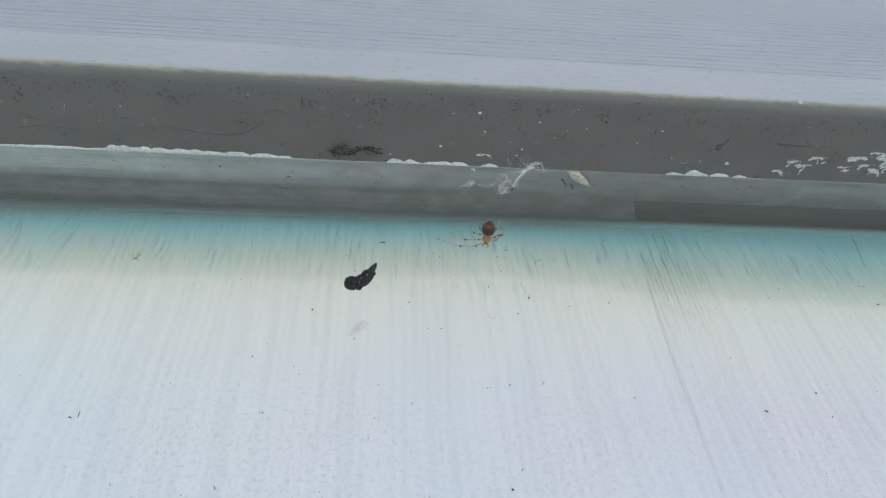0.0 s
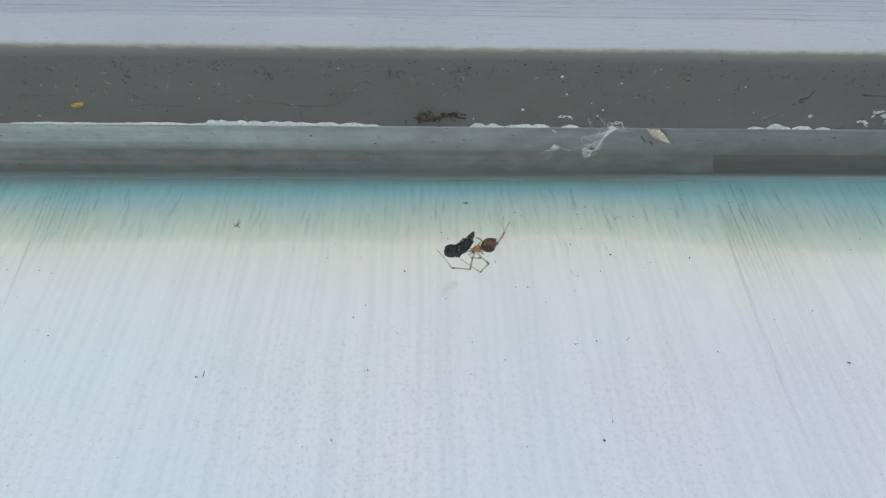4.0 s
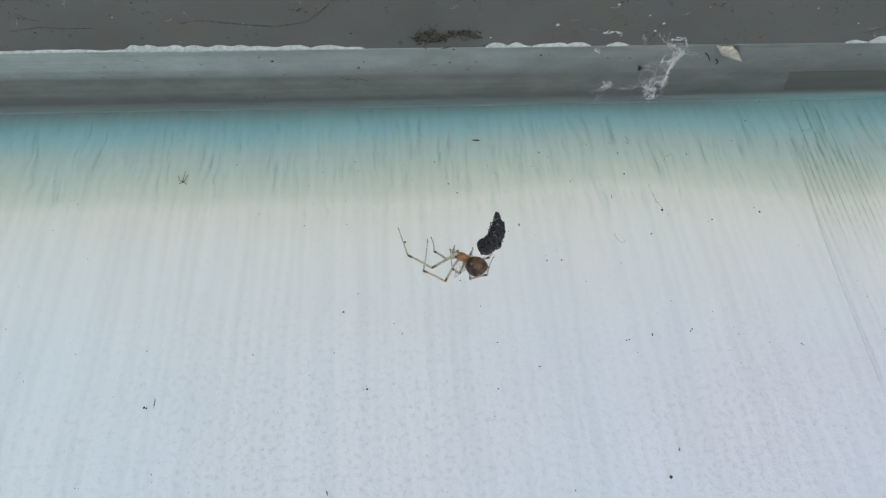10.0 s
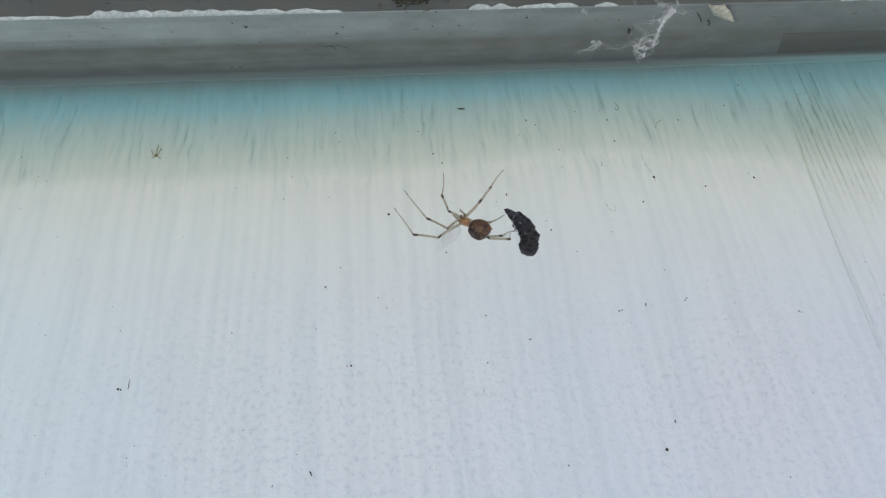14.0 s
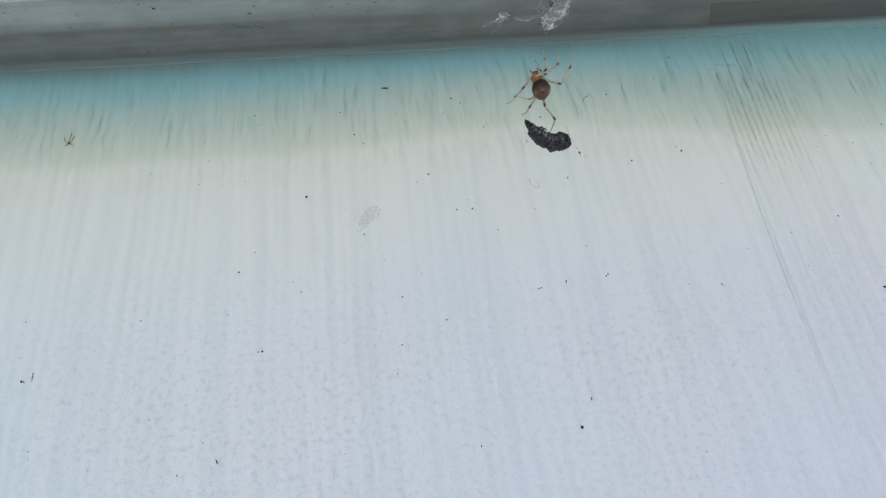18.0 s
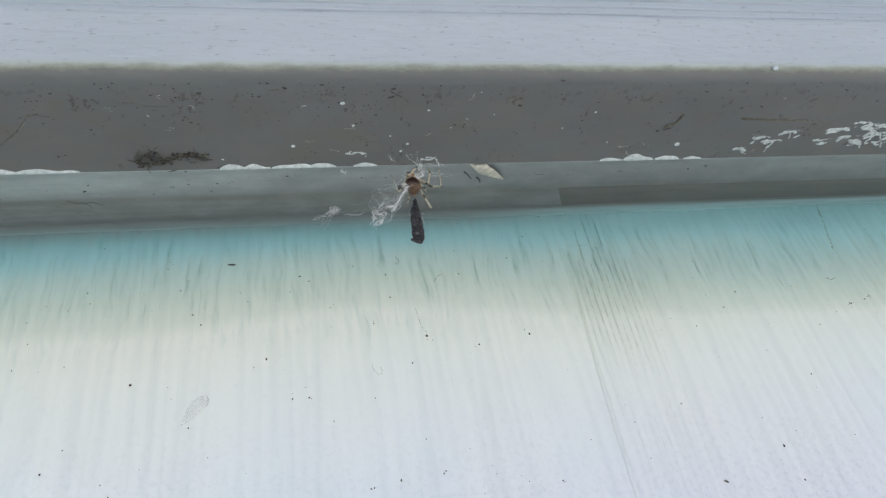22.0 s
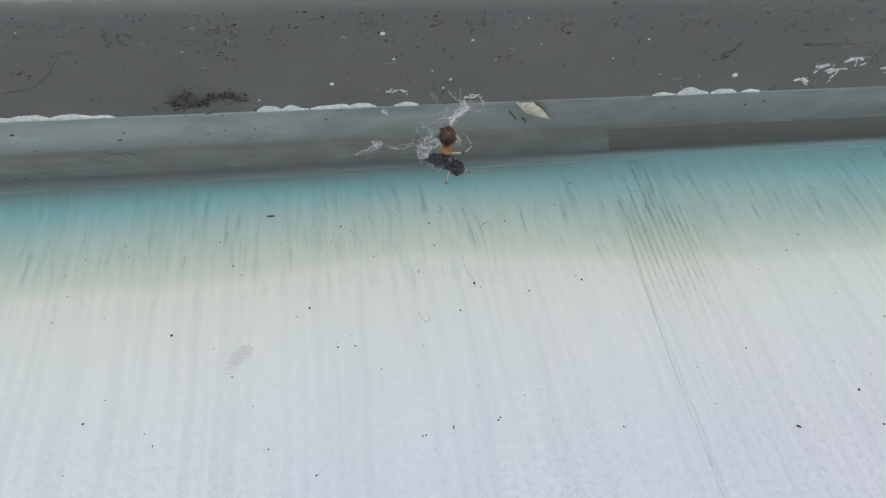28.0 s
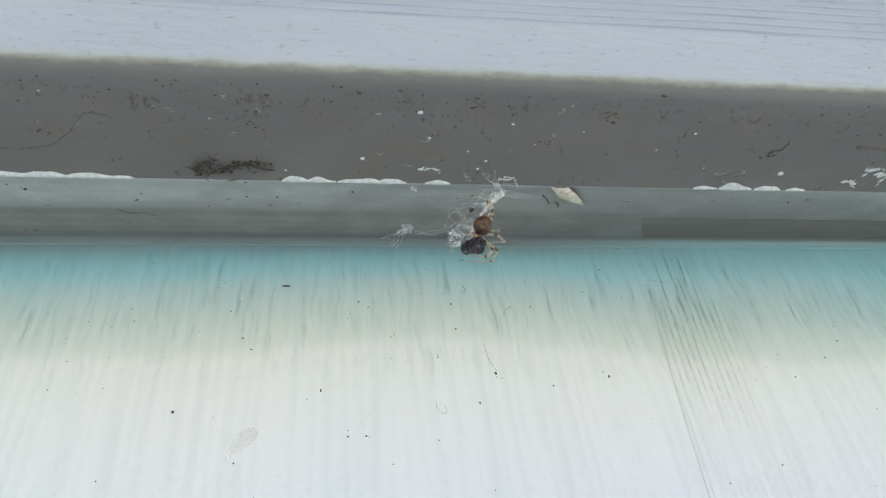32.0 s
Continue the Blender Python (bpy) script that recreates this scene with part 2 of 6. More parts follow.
    lap_shade = maths(m, "MULTIPLY", ramp(m, span(m, lean(m, 0.037), 0.0519, 0.0531), [(0.0, 0.0), (0.45, 1.0), (0.62, 1.0), (0.80, 0.0)]), ramp(m, axis(m, "Z", -0.062, 0.0), [(0.0, 0.3), (0.6, 1.0), (0.98, 1.0), (1.0, 0.0)]))
    colour = mixed(m, grooves, colour, mixed(m, 1.0, colour, (0.76, 0.785, 0.735), "MULTIPLY"))
    colour = mixed(m, lap_shade, colour, mixed(m, 1.0, colour, (0.91, 0.925, 0.90), "MULTIPLY"))
    n = bump(m, grain, 0.0009, 0.6)
    n = bump(m, strokes, 0.00018, 0.4, n)
    n = bump(m, maths(m, "MULTIPLY", orange_peel, ramp(m, height, [(0.18, 1.0), (0.46, 0.08)])), 0.0003, 0.7, n)
    n = bump(m, maths(m, "SUBTRACT", 1.0, grooves), 0.00022, 0.7, n)
    return finish(m, colour, n, ramp(m, patches, [(0.3, 0.42), (0.7, 0.6)]))


def sill_paint():
    """Off-white paint on the sill's nose: smooth below, with raised wood grain above, algae on the arris, and a darker
    tone at its foot.
    """
    m = mat("grained_sill_paint", (0.7, 0.72, 0.78), 0.5)
    wave = node(m, "ShaderNodeTexWave", Scale=165.0, Distortion=7.0, Detail=4.0)
    wave.inputs["Detail Scale"].default_value, wave.inputs["Detail Roughness"].default_value = 0.40, 0.6
    wave.bands_direction = "Z"
    link(m, coords(m, (0.11, 1, 1)), wave.inputs["Vector"])
    broken = noisy(m, (60, 1, 360), 1.0, 3, 0.6)
    lines = maths(m, "ADD", wave.outputs["Fac"], maths(m, "MULTIPLY", maths(m, "SUBTRACT", broken, 0.38), 1.5))
    fine = noisy(m, (60, 900, 2200), 1.0, 3, 0.6)
    pits = noisy(m, (260, 500, 900), 1.0, 2, 0.5)
    above = ramp(m, axis(m, "Z", 0.0105, 0.0505), [(0.0, 0.0), (0.05, 1.0), (0.70, 1.0), (0.84, 0.12), (1.0, 0.05)])
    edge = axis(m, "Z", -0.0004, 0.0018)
    grey = ramp(m, noisy(m, (25, 25, 60), 1.0, 4), [(0.3, (0.437, 0.486, 0.514)), (0.7, (0.486, 0.530, 0.558))])
    grooves = mixed(m, above, 1.0, ramp(m, lines, [(0.0, 0.855), (0.16, 0.945), (0.34, 1.0)]))
    colour = mixed(m, 1.0, grey, grooves, "MULTIPLY")
    hairline = ramp(m, noisy(m, (35, 1, 1500), 1.0, 3, 0.6), [(0.34, 0.94), (0.46, 1.0)])
    colour = mixed(m, above, colour, mixed(m, 1.0, colour, hairline, "MULTIPLY"))
    pores = ramp(m, noisy(m, (520, 1, 1700), 1.0, 4, 0.65), [(0.32, 0.56), (0.40, 1.0)])
    colour = mixed(m, 0.8, colour, mixed(m, 1.0, colour, pores, "MULTIPLY"))
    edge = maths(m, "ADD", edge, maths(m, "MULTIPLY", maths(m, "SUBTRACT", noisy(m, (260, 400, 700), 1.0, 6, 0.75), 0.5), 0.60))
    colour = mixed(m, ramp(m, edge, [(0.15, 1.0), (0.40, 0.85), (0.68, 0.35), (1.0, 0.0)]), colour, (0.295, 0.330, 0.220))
    # darkens to the underside's tone at the foot of the arris
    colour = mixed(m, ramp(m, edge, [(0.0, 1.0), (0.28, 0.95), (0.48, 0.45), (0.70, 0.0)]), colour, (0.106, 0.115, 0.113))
    n = bump(m, maths(m, "MULTIPLY", maths(m, "MINIMUM", lines, 0.5), above), 0.0004, 0.7)
    n = bump(m, pits, 0.00024, 0.65, n)
    n = bump(m, fine, 0.00005, 0.3, n)
    return finish(m, colour, n)


def underside_paint():
    """Slate-grey paint under the sill, with grime and faint brush marks."""
    m = mat("grey_underside_paint", (0.15, 0.15, 0.15), 0.55)
    grime = noisy(m, (1300, 800, 800), 1.0, 5, 0.65)
    clusters = noisy(m, (230, 190, 190), 1.0, 3, 0.6)
    broad = noisy(m, (60, 90, 90), 1.0, 5, 0.6)
    brush = noisy(m, (30, 700, 700), 1.0, 4, 0.55)
    hue = noisy(m, (200, 260, 260), 1.0, 4, 0.6)
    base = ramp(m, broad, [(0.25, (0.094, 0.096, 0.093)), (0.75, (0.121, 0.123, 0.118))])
    base = mixed(m, 1.0, base, ramp(m, hue, [(0.35, (0.96, 1.01, 1.05)), (0.5, (1.0, 1.0, 1.0)), (0.65, (1.05, 1.0, 0.94))]), "MULTIPLY")
    scuff = ramp(m, noisy(m, (420, 900, 900), 1.0, 4, 0.7), [(0.65, 0.0), (0.77, 0.4)])
    base = mixed(m, scuff, base, (0.21, 0.20, 0.18))
    near = ramp(m, axis(m, "Y", -0.0340, -0.0270), [(0.0, 0.085), (1.0, 0.0)])
    spots = maths(m, "ADD", maths(m, "ADD", maths(m, "MULTIPLY", grime, 0.6), maths(m, "MULTIPLY", clusters, 0.4)), near)
    colour = mixed(m, ramp(m, spots, [(0.60, 0.0), (0.65, 0.8)]), base, (0.045, 0.040, 0.034))
    rust = ramp(m, noisy(m, (620, 480, 480), 1.0, 4, 0.6, place=(3.7, 1.2, 0)), [(0.71, 0.0), (0.79, 0.4)])
    colour = mixed(m, rust, colour, (0.078, 0.067, 0.052))
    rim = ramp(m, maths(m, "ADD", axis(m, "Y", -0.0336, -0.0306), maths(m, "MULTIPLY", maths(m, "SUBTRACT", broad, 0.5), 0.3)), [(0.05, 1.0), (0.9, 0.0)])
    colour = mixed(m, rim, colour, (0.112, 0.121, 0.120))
    n = bump(m, brush, 0.00015, 0.35)
    return finish(m, colour, bump(m, grime, 0.0001, 0.3, n))


def fillet_paint():
    """Thin white paint over grey on the sloping fillet behind the underside, with shade towards the wall painted in."""
    m = mat("streaked_fillet_paint", (0.5, 0.55, 0.55), 0.5)
    along = noisy(m, (26, 400, 400), 1.0, 5, 0.6)
    blotch = noisy(m, (170, 230, 230), 1.0, 5, 0.65)
    spots = noisy(m, (500, 700, 700), 1.0, 4, 0.6)
    drift = maths(m, "ADD", maths(m, "MULTIPLY", maths(m, "SUBTRACT", along, 0.5), 0.06), maths(m, "MULTIPLY", maths(m, "SUBTRACT", blotch, 0.5), 0.12))
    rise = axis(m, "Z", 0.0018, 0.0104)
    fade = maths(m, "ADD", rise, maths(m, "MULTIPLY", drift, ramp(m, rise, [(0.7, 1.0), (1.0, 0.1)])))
    # lighter in front, darker up the slope: the falloff is painted into the colour
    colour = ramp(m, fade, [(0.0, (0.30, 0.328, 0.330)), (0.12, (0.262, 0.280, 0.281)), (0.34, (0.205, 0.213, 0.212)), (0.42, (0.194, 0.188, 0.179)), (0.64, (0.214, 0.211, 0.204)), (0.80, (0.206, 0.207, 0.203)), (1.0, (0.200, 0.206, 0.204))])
    colour = mixed(m, 1.0, colour, ramp(m, blotch, [(0.34, (0.82, 0.82, 0.82)), (0.5, (0.98, 0.98, 0.98)), (0.66, (1.15, 1.16, 1.18))]), "MULTIPLY")
    over = maths(m, "MULTIPLY", ramp(m, fade, [(0.36, 1.0), (0.40, 0.0)]), ramp(m, axis(m, "X", -0.045, 0.03), [(0.0, 1.0), (1.0, 0.0)]))
    colour = mixed(m, over, colour, mixed(m, 1.0, colour, (1.32, 1.40, 1.38), "MULTIPLY"))
    bands = ramp(m, noisy(m, (10, 520, 520), 1.0, 3, 0.55), [(0.36, (0.86, 0.86, 0.86)), (0.62, (1.16, 1.18, 1.19))])
    colour = mixed(m, ramp(m, axis(m, "X", -0.075, 0.02), [(0.0, 1.0), (1.0, 0.25)]), colour, mixed(m, 1.0, colour, bands, "MULTIPLY"))
    colour = mixed(m, 1.0, colour, ramp(m, axis(m, "X", -0.03, 0.06), [(0.0, 1.03), (1.0, 0.86)]), "MULTIPLY")
    colour = mixed(m, ramp(m, spots, [(0.66, 0.0), (0.74, 0.7)]), colour, (0.075, 0.070, 0.062))
    # the joint runs from grey into the wall's blue-green, its corner shade painted as a dark dip
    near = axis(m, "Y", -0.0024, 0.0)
    shaded_joint = ramp(m, near, [(0.0, (0.172, 0.184, 0.182)), (0.50, (0.150, 0.168, 0.168)), (0.72, (0.112, 0.135, 0.137)), (0.88, (0.110, 0.150, 0.154)), (0.96, (0.136, 0.204, 0.209)), (1.0, (0.178, 0.276, 0.285))])
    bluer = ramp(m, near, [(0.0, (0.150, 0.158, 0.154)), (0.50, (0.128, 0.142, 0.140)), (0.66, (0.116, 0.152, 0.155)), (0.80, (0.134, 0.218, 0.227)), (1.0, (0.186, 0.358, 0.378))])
    shaded_joint = mixed(m, ramp(m, axis(m, "X", 0.030, 0.070), [(0.0, 0.0), (1.0, 1.0)], True), shaded_joint, bluer)
    colour = mixed(m, ramp(m, near, [(0.0, 0.0), (0.6, 0.9), (0.8, 1.0)]), colour, shaded_joint)
    return finish(m, colour, bump(m, along, 0.0003, 0.4))


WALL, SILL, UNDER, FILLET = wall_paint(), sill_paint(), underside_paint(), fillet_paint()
TOP = finish(m := mat("olive_backdrop", (0.2, 0.22, 0.17), 0.8), ramp(m, noisy(m, (60, 60, 60)), [(0.3, (0.10, 0.12, 0.07)), (0.7, (0.26, 0.27, 0.22))]))


# ---- building blocks ----
def mesh_object(name, bm, material, smooth=True):
    me = bpy.data.meshes.new(name)
    bmesh.ops.recalc_face_normals(bm, faces=bm.faces)
    bm.to_mesh(me)
    bm.free()
    for poly in me.polygons:
        poly.use_smooth = smooth
    for one in material if isinstance(material, (list, tuple)) else [material]:
        me.materials.append(one)
    return new(name, me)


def part(name, bm, material, parent, label="", smooth=True):
    ob = mesh_object(name, bm, material, smooth)
    ob.parent = parent
    return tagged(ob, label)


def prism(outline, x0, x1, steps=1):
    """A solid with an outline in y and z, drawn out along x."""
    bm = bmesh.new()
    rings = [[bm.verts.new((x0 + (x1 - x0) * k / steps, y, z)) for y, z in outline] for k in range(steps + 1)]
    for a, b in zip(rings, rings[1:]):
        for i in range(len(outline)):
            j = (i + 1) % len(outline)
            bm.faces.new((a[i], a[j], b[j], b[i]))
    bm.faces.new(rings[0])
    bm.faces.new(rings[-1][::-1])
    return bm


def box(x0, x1, y0, y1, z0, z1):
    return prism([(y0, z0), (y1, z0), (y1, z1), (y0, z1)], x0, x1)


# ---- the setting: wall, sill, ground ----
LEFT, RIGHT = -0.9, 0.9
WALL_TOP = 0.0097
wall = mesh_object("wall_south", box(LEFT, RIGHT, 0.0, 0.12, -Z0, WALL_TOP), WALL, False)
wall.location.z = Z0
tagged(wall, "white brush-painted wall with blue-green tint and painted shade under the sill", "wall", kind="structure")


def sill_section():
    """The sill in section: back, top, front face with a slight step at the grain, rounded arris, underside."""
    arris = [(-0.0334 - 0.0020 * math.cos(a), 0.00164 - 0.0020 * math.sin(a)) for a in (radians(d) for d in range(0, 100, 9))]
    return [(-0.0179, 0.0630), (-0.0335, 0.0605), (-0.0350, 0.0598), (-0.0353, 0.0590), (-0.0353, 0.0122), (-0.0355, 0.0117), (-0.0354, 0.0110)] + arris


sill = new("window_sill")
sill.location.z = Z0
tagged(sill, "thick white-painted wooden window sill with a grey underside", "window sill", kind="structure")
section = sill_section()
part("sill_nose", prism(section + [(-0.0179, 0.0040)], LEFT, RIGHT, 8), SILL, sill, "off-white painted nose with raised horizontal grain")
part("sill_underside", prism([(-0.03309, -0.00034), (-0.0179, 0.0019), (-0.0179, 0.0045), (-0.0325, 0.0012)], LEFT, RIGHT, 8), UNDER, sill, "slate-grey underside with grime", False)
# the fillet in section: a bead of overpaint with a small lip, then a slope that rises to the wall
slope = [(-0.0179, 0.0019), (-0.0170, 0.0026), (-0.0160, 0.0031), (-0.0145, 0.00355), (-0.0126, 0.0041), (-0.0108, 0.00472), (-0.0099, 0.00504), (-0.0096, 0.00522), (-0.0086, 0.00558), (-0.0070, 0.0062), (-0.0055, 0.00692),
         (-0.0040, 0.0076), (-0.0029, 0.0081), (-0.0021, 0.00848), (-0.0015, 0.00876), (-0.0011, 0.00890), (-0.0007, 0.00893), (-0.0004, 0.00880), (-0.00018, 0.00852), (-0.00006, 0.00812), (0.0, 0.0078)]
fillet = part("sill_fillet", prism(slope + [(0.0, 0.0630), (-0.0179, 0.0630)], LEFT, RIGHT, 8), FILLET, sill, "sloping fillet thinly painted white, with shade in its colour", False)
for poly in fillet.data.polygons:
    poly.use_smooth = poly.center.z < 0.0098 and abs(poly.normal.x) < 0.5
# thin dark strip laid on the fillet: a recess's shade, painted rather than cut
GAP = finish(m := mat("painted_recess_shade", (0.08, 0.085, 0.09), 0.8), ramp(m, noisy(m, (90, 400, 400), 1.0, 5), [(0.3, (0.116, 0.115, 0.107)), (0.7, (0.145, 0.142, 0.131))]))
bm = prism([(-0.0088, 0.00548), (-0.0084, 0.00562), (-0.0070, 0.00617), (-0.0055, 0.00689), (-0.0040, 0.00757), (-0.0021, 0.00844), (-0.0012, 0.00889), (-0.0004, 0.00936), (-0.0003, 0.0120), (-0.0086, 0.0120)], 0.0548, 0.2200)
for v in bm.verts:
    v.co.x -= (0.46 if v.co.x < 0.06 else 0.0) * max(0.0, -v.co.y - 0.0006)
part("dark_recess_strip", bm, GAP, sill, "dark strip laid on the fillet for a shaded recess", False)

PAVING = finish(m := mat("pale_paving", (0.5, 0.5, 0.5), 0.9), ramp(m, noisy(m, (7, 7, 7), 1.0, 6), [(0.3, (0.48, 0.48, 0.47)), (0.7, (0.60, 0.60, 0.58))]))
ground = mesh_object("ground", box(-80, 80, -80, 20, -0.3, 0.0), PAVING, False)
tagged(ground, "pale sunlit paving below the window", "ground", kind="structure")
# added plain wall: fills the view above the sill and blocks the sun
upper = mesh_object("wall_upper", box(LEFT, RIGHT, 0.0, 0.12, 0.0632, 0.55), TOP, False)
upper.location.z = Z0
tagged(upper, "plain dark green wall standing in for what lies above the sill", "wall", kind="structure")


# ---- small shapes ----
MM = 0.001
rng = random.Random(7)


def lump(rx, ry, rz, rough=0.25, sub=1, seed=0, place=(0, 0, 0), fine=1.7):
    """An uneven pebble of those half sizes, in metres."""
    bm = bmesh.new()
    bmesh.ops.create_icosphere(bm, subdivisions=sub, radius=1)
    for v in bm.verts:
        k = 1 + rough * noise.noise(v.co * fine + Vector((seed * 3.1, seed * 1.7, 5)))
        v.co = Vector((v.co.x * rx * k + place[0], v.co.y * ry * k + place[1], v.co.z * rz * k + place[2]))
    return bm


def tube(points, radii, sides=5, bm=None):
    """A tapered tube through points, in metres."""
    bm = bm or bmesh.new()
    rings = []
    for i, p in enumerate(points):
        d = (Vector(points[min(i + 1, len(points) - 1)]) - Vector(points[max(i - 1, 0)])).normalized()
        a = d.orthogonal().normalized() if i == 0 else (rings[-1][1] - d * rings[-1][1].dot(d)).normalized()
        b = d.cross(a)
        r = radii[i] if isinstance(radii, (list, tuple)) else radii
        rings.append(([bm.verts.new(Vector(p) + (a * math.cos(t) + b * math.sin(t)) * r) for t in (2 * math.pi * k / sides for k in range(sides))], a))
    for (p, _), (q, _) in zip(rings, rings[1:]):
        for k in range(sides):
            bm.faces.new((p[k], p[(k + 1) % sides], q[(k + 1) % sides], q[k]))
    bm.faces.new(rings[0][0][::-1])
    bm.faces.new(rings[-1][0])
    return bm


def flake(points, thick, seed=0):
    """A thin sheet with that outline in x and y, slightly crumpled, in metres."""
    bm = bmesh.new()
    low = [bm.verts.new((x, y, 0.3 * thick * noise.noise((x * 900, y * 900, seed)))) for x, y in points]
    high = [bm.verts.new((v.co.x, v.co.y, v.co.z + thick)) for v in low]
    bm.faces.new(low[::-1])
    bm.faces.new(high)
    for i in range(len(low)):
        j = (i + 1) % len(low)
        bm.faces.new((low[i], low[j], high[j], high[i]))
    return bm


def ragged(rx, ry, n, seed, rough=0.35):
    """An uneven outline round the origin."""
    r = random.Random(seed)
    return [(rx * math.cos(2 * math.pi * k / n) * (1 + r.uniform(-rough, rough)), ry * math.sin(2 * math.pi * k / n) * (1 + r.uniform(-rough, rough))) for k in range(n)]


def under(y):
    """The underside's height at y, in metres above the sill's origin."""
    return 0.0019 + (y + 0.0179) * 0.1472


def on_fillet(y):
    """The fillet's height, in millimetres, at a depth in millimetres."""
    for a, b in zip(slope, slope[1:]):
        if y * MM <= b[0]:
            return (a[1] + (b[1] - a[1]) * (y * MM - a[0]) / (b[0] - a[0])) / MM
    return slope[-1][1] / MM


def speckled(name, dark, light, size, rough=0.7, spec=0.3):
    m = mat(name, light, rough, spec=spec)
    f = noisy(m, (size, size, size), 1.0, 4, 0.6)
    return finish(m, ramp(m, f, [(0.35, dark), (0.65, light)]), bump(m, f, 0.00004, 0.5))


DIRT = speckled("dark_dirt", (0.020, 0.019, 0.017), (0.075, 0.070, 0.060), 3000)
STRAW = speckled("dry_stalk", (0.055, 0.055, 0.042), (0.18, 0.175, 0.14), 2500)
HUSK = speckled("ochre_insect_husk", (0.10, 0.085, 0.03), (0.30, 0.26, 0.12), 2500)
GUANO = speckled("ochre_flake", (0.20, 0.15, 0.04), (0.42, 0.34, 0.12), 2000)
DRIP = speckled("white_paint_drip", (0.36, 0.41, 0.41), (0.60, 0.66, 0.66), 1500, 0.45, 0.5)
PEEL = speckled("cream_peeling_paint", (0.34, 0.34, 0.28), (0.58, 0.57, 0.48), 1500, 0.5)
SILK = mat("white_silk", (0.82, 0.84, 0.84), 0.6)
shader(SILK).inputs["Alpha"].default_value = 0.95
WING = mat("clear_insect_wing", (0.98, 0.98, 0.98), 0.2)
shader(WING).inputs["Alpha"].default_value = 0.16
VEIN = mat("pale_wing_vein", (0.84, 0.86, 0.86), 0.4)
shader(VEIN).inputs["Alpha"].default_value = 0.45


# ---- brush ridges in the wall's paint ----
def brush_ridge(x0, z0, x1, z1, width, proud, sag):
    n = 14
    pts = []
    for k in range(n + 1):
        s = k / n
        x = x0 + (x1 - x0) * s + sag * math.sin(math.pi * s) + 0.00012 * noise.noise((x0 * 700, s * 6, 1))
        pts.append((x, 0.0, z0 + (z1 - z0) * s))
    radii = [max(0.25, math.sin(math.pi * (0.08 + 0.84 * k / n))) * width / 2 for k in range(n + 1)]
    bm = tube(pts, radii, 6)
    for v in bm.verts:
        v.co.y = v.co.y * proud / width
    return bm


RIDGES = [(0.0530, -0.0010, 0.0508, -0.0600, 0.0009, 0.00050, -0.0006), (-0.0868, 0.0055, -0.0830, -0.0300, 0.0008, 0.00045, 0.0)]
for k in range(13):
    RIDGES.append((0.0538 + 0.00100 * k, -0.0008 - 0.0006 * (k % 3), 0.0530 + 0.00100 * k, -0.0300 + 0.0012 * k + 0.004 * (k % 2), 0.00040, 0.00010, -0.0003))
for k in range(9):
    RIDGES.append((-0.0852 + 0.0010 * k, 0.0030 - 0.0005 * (k % 3), -0.0828 + 0.0010 * k, -0.0150 - 0.002 * (k % 3), 0.00040, 0.00010, 0.0002))
for row in RIDGES:
    part("brush_ridge", brush_ridge(*row), WALL, wall)
for k, (x, z, w, h) in enumerate(((52.6, 0.2, 0.8, 0.35), (54.2, 0.9, 1.3, 0.3), (56.3, 0.7, 1.6, 0.35), (58.4, 0.2, 1.0, 0.25), (53.4, -0.7, 0.6, 0.3), (28.3, -3.6, 0.6, 0.25))):
    part("paint_lump", lump(0.6 * w * MM, 0.10 * MM, 0.6 * h * MM, 0.8, 2, 640 + k, (x * MM, 0, z * MM), 2.2), WALL, wall, "small lump of white paint")

# ---- specks on the wall ----
SPECKS = [(9.9, -2.9, 0.30), (11.2, -3.9, 0.2), (22.8, -3.4, 0.25), (14.1, -9.0, 0.18), (-9.1, -0.3, 0.15), (-12.4, -19.6, 0.32), (10.4, -23.6, 0.26),
          (13.4, -27.4, 0.15), (19.1, -24.5, 0.16), (-21.3, -30.9, 0.22), (-0.5, -36.5, 0.2), (4.8, -40.3, 0.22), (26.6, -36.0, 0.2), (41.7, -38.6, 0.18),
          (17.3, -37.0, 0.22), (-18.2, -42.4, 0.25), (-1.1, -43.2, 0.2), (-46.2, -43.5, 0.24), (19.0, -55.8, 0.36), (32.9, -60.1, 0.15), (27.5, -15.1, 0.34),
          (28.2, -15.9, 0.14), (42.8, -16.0, 0.26), (42.2, -15.2, 0.14), (-19.1, -5.9, 0.16), (-38.0, -4.0, 0.14), (54.1, -31.6, 0.16), (74.3, -37.2, 0.3),
          (75.6, -13.6, 0.24), (90.5, -18.1, 0.14), (26.9, -35.7, 0.2), (14.5, -8.6, 0.13), (-7.1, -4.4, 0.17), (-73.0, -34.9, 0.3), (-85.9, -19.3, 0.25), (-45.9, -43.6, 0.2)]
MOTES = [(50.2, 7.5), (110.4, 1.2), (18.0, -1.4), (34.9, -17.2), (-27.2, -16.1), (61.9, -29.5), (42.6, -1.3), (46.3, 3.1), (-19.7, -4.0), (-26.0, -12.1), (-20.9, -16.1), (-4.0, -10.7), (-5.2, -8.9), (8.2, -23.6), (-4.8, -26.5), (23.0, -7.8), (20.1, -12.4), (27.5, -15.7), (24.8, -19.5), (34.2, -4.0), (17.7, -36.9), (33.3, -36.8), (41.9, -38.8), (54.5, -37.0), (65.9, -15.0), (69.6, -16.7), (79.2, -22.0), (84.3, -26.6), (74.9, -42.2), (85.8, -36.7), (102.4, -13.1), (79.0, -10.7)]
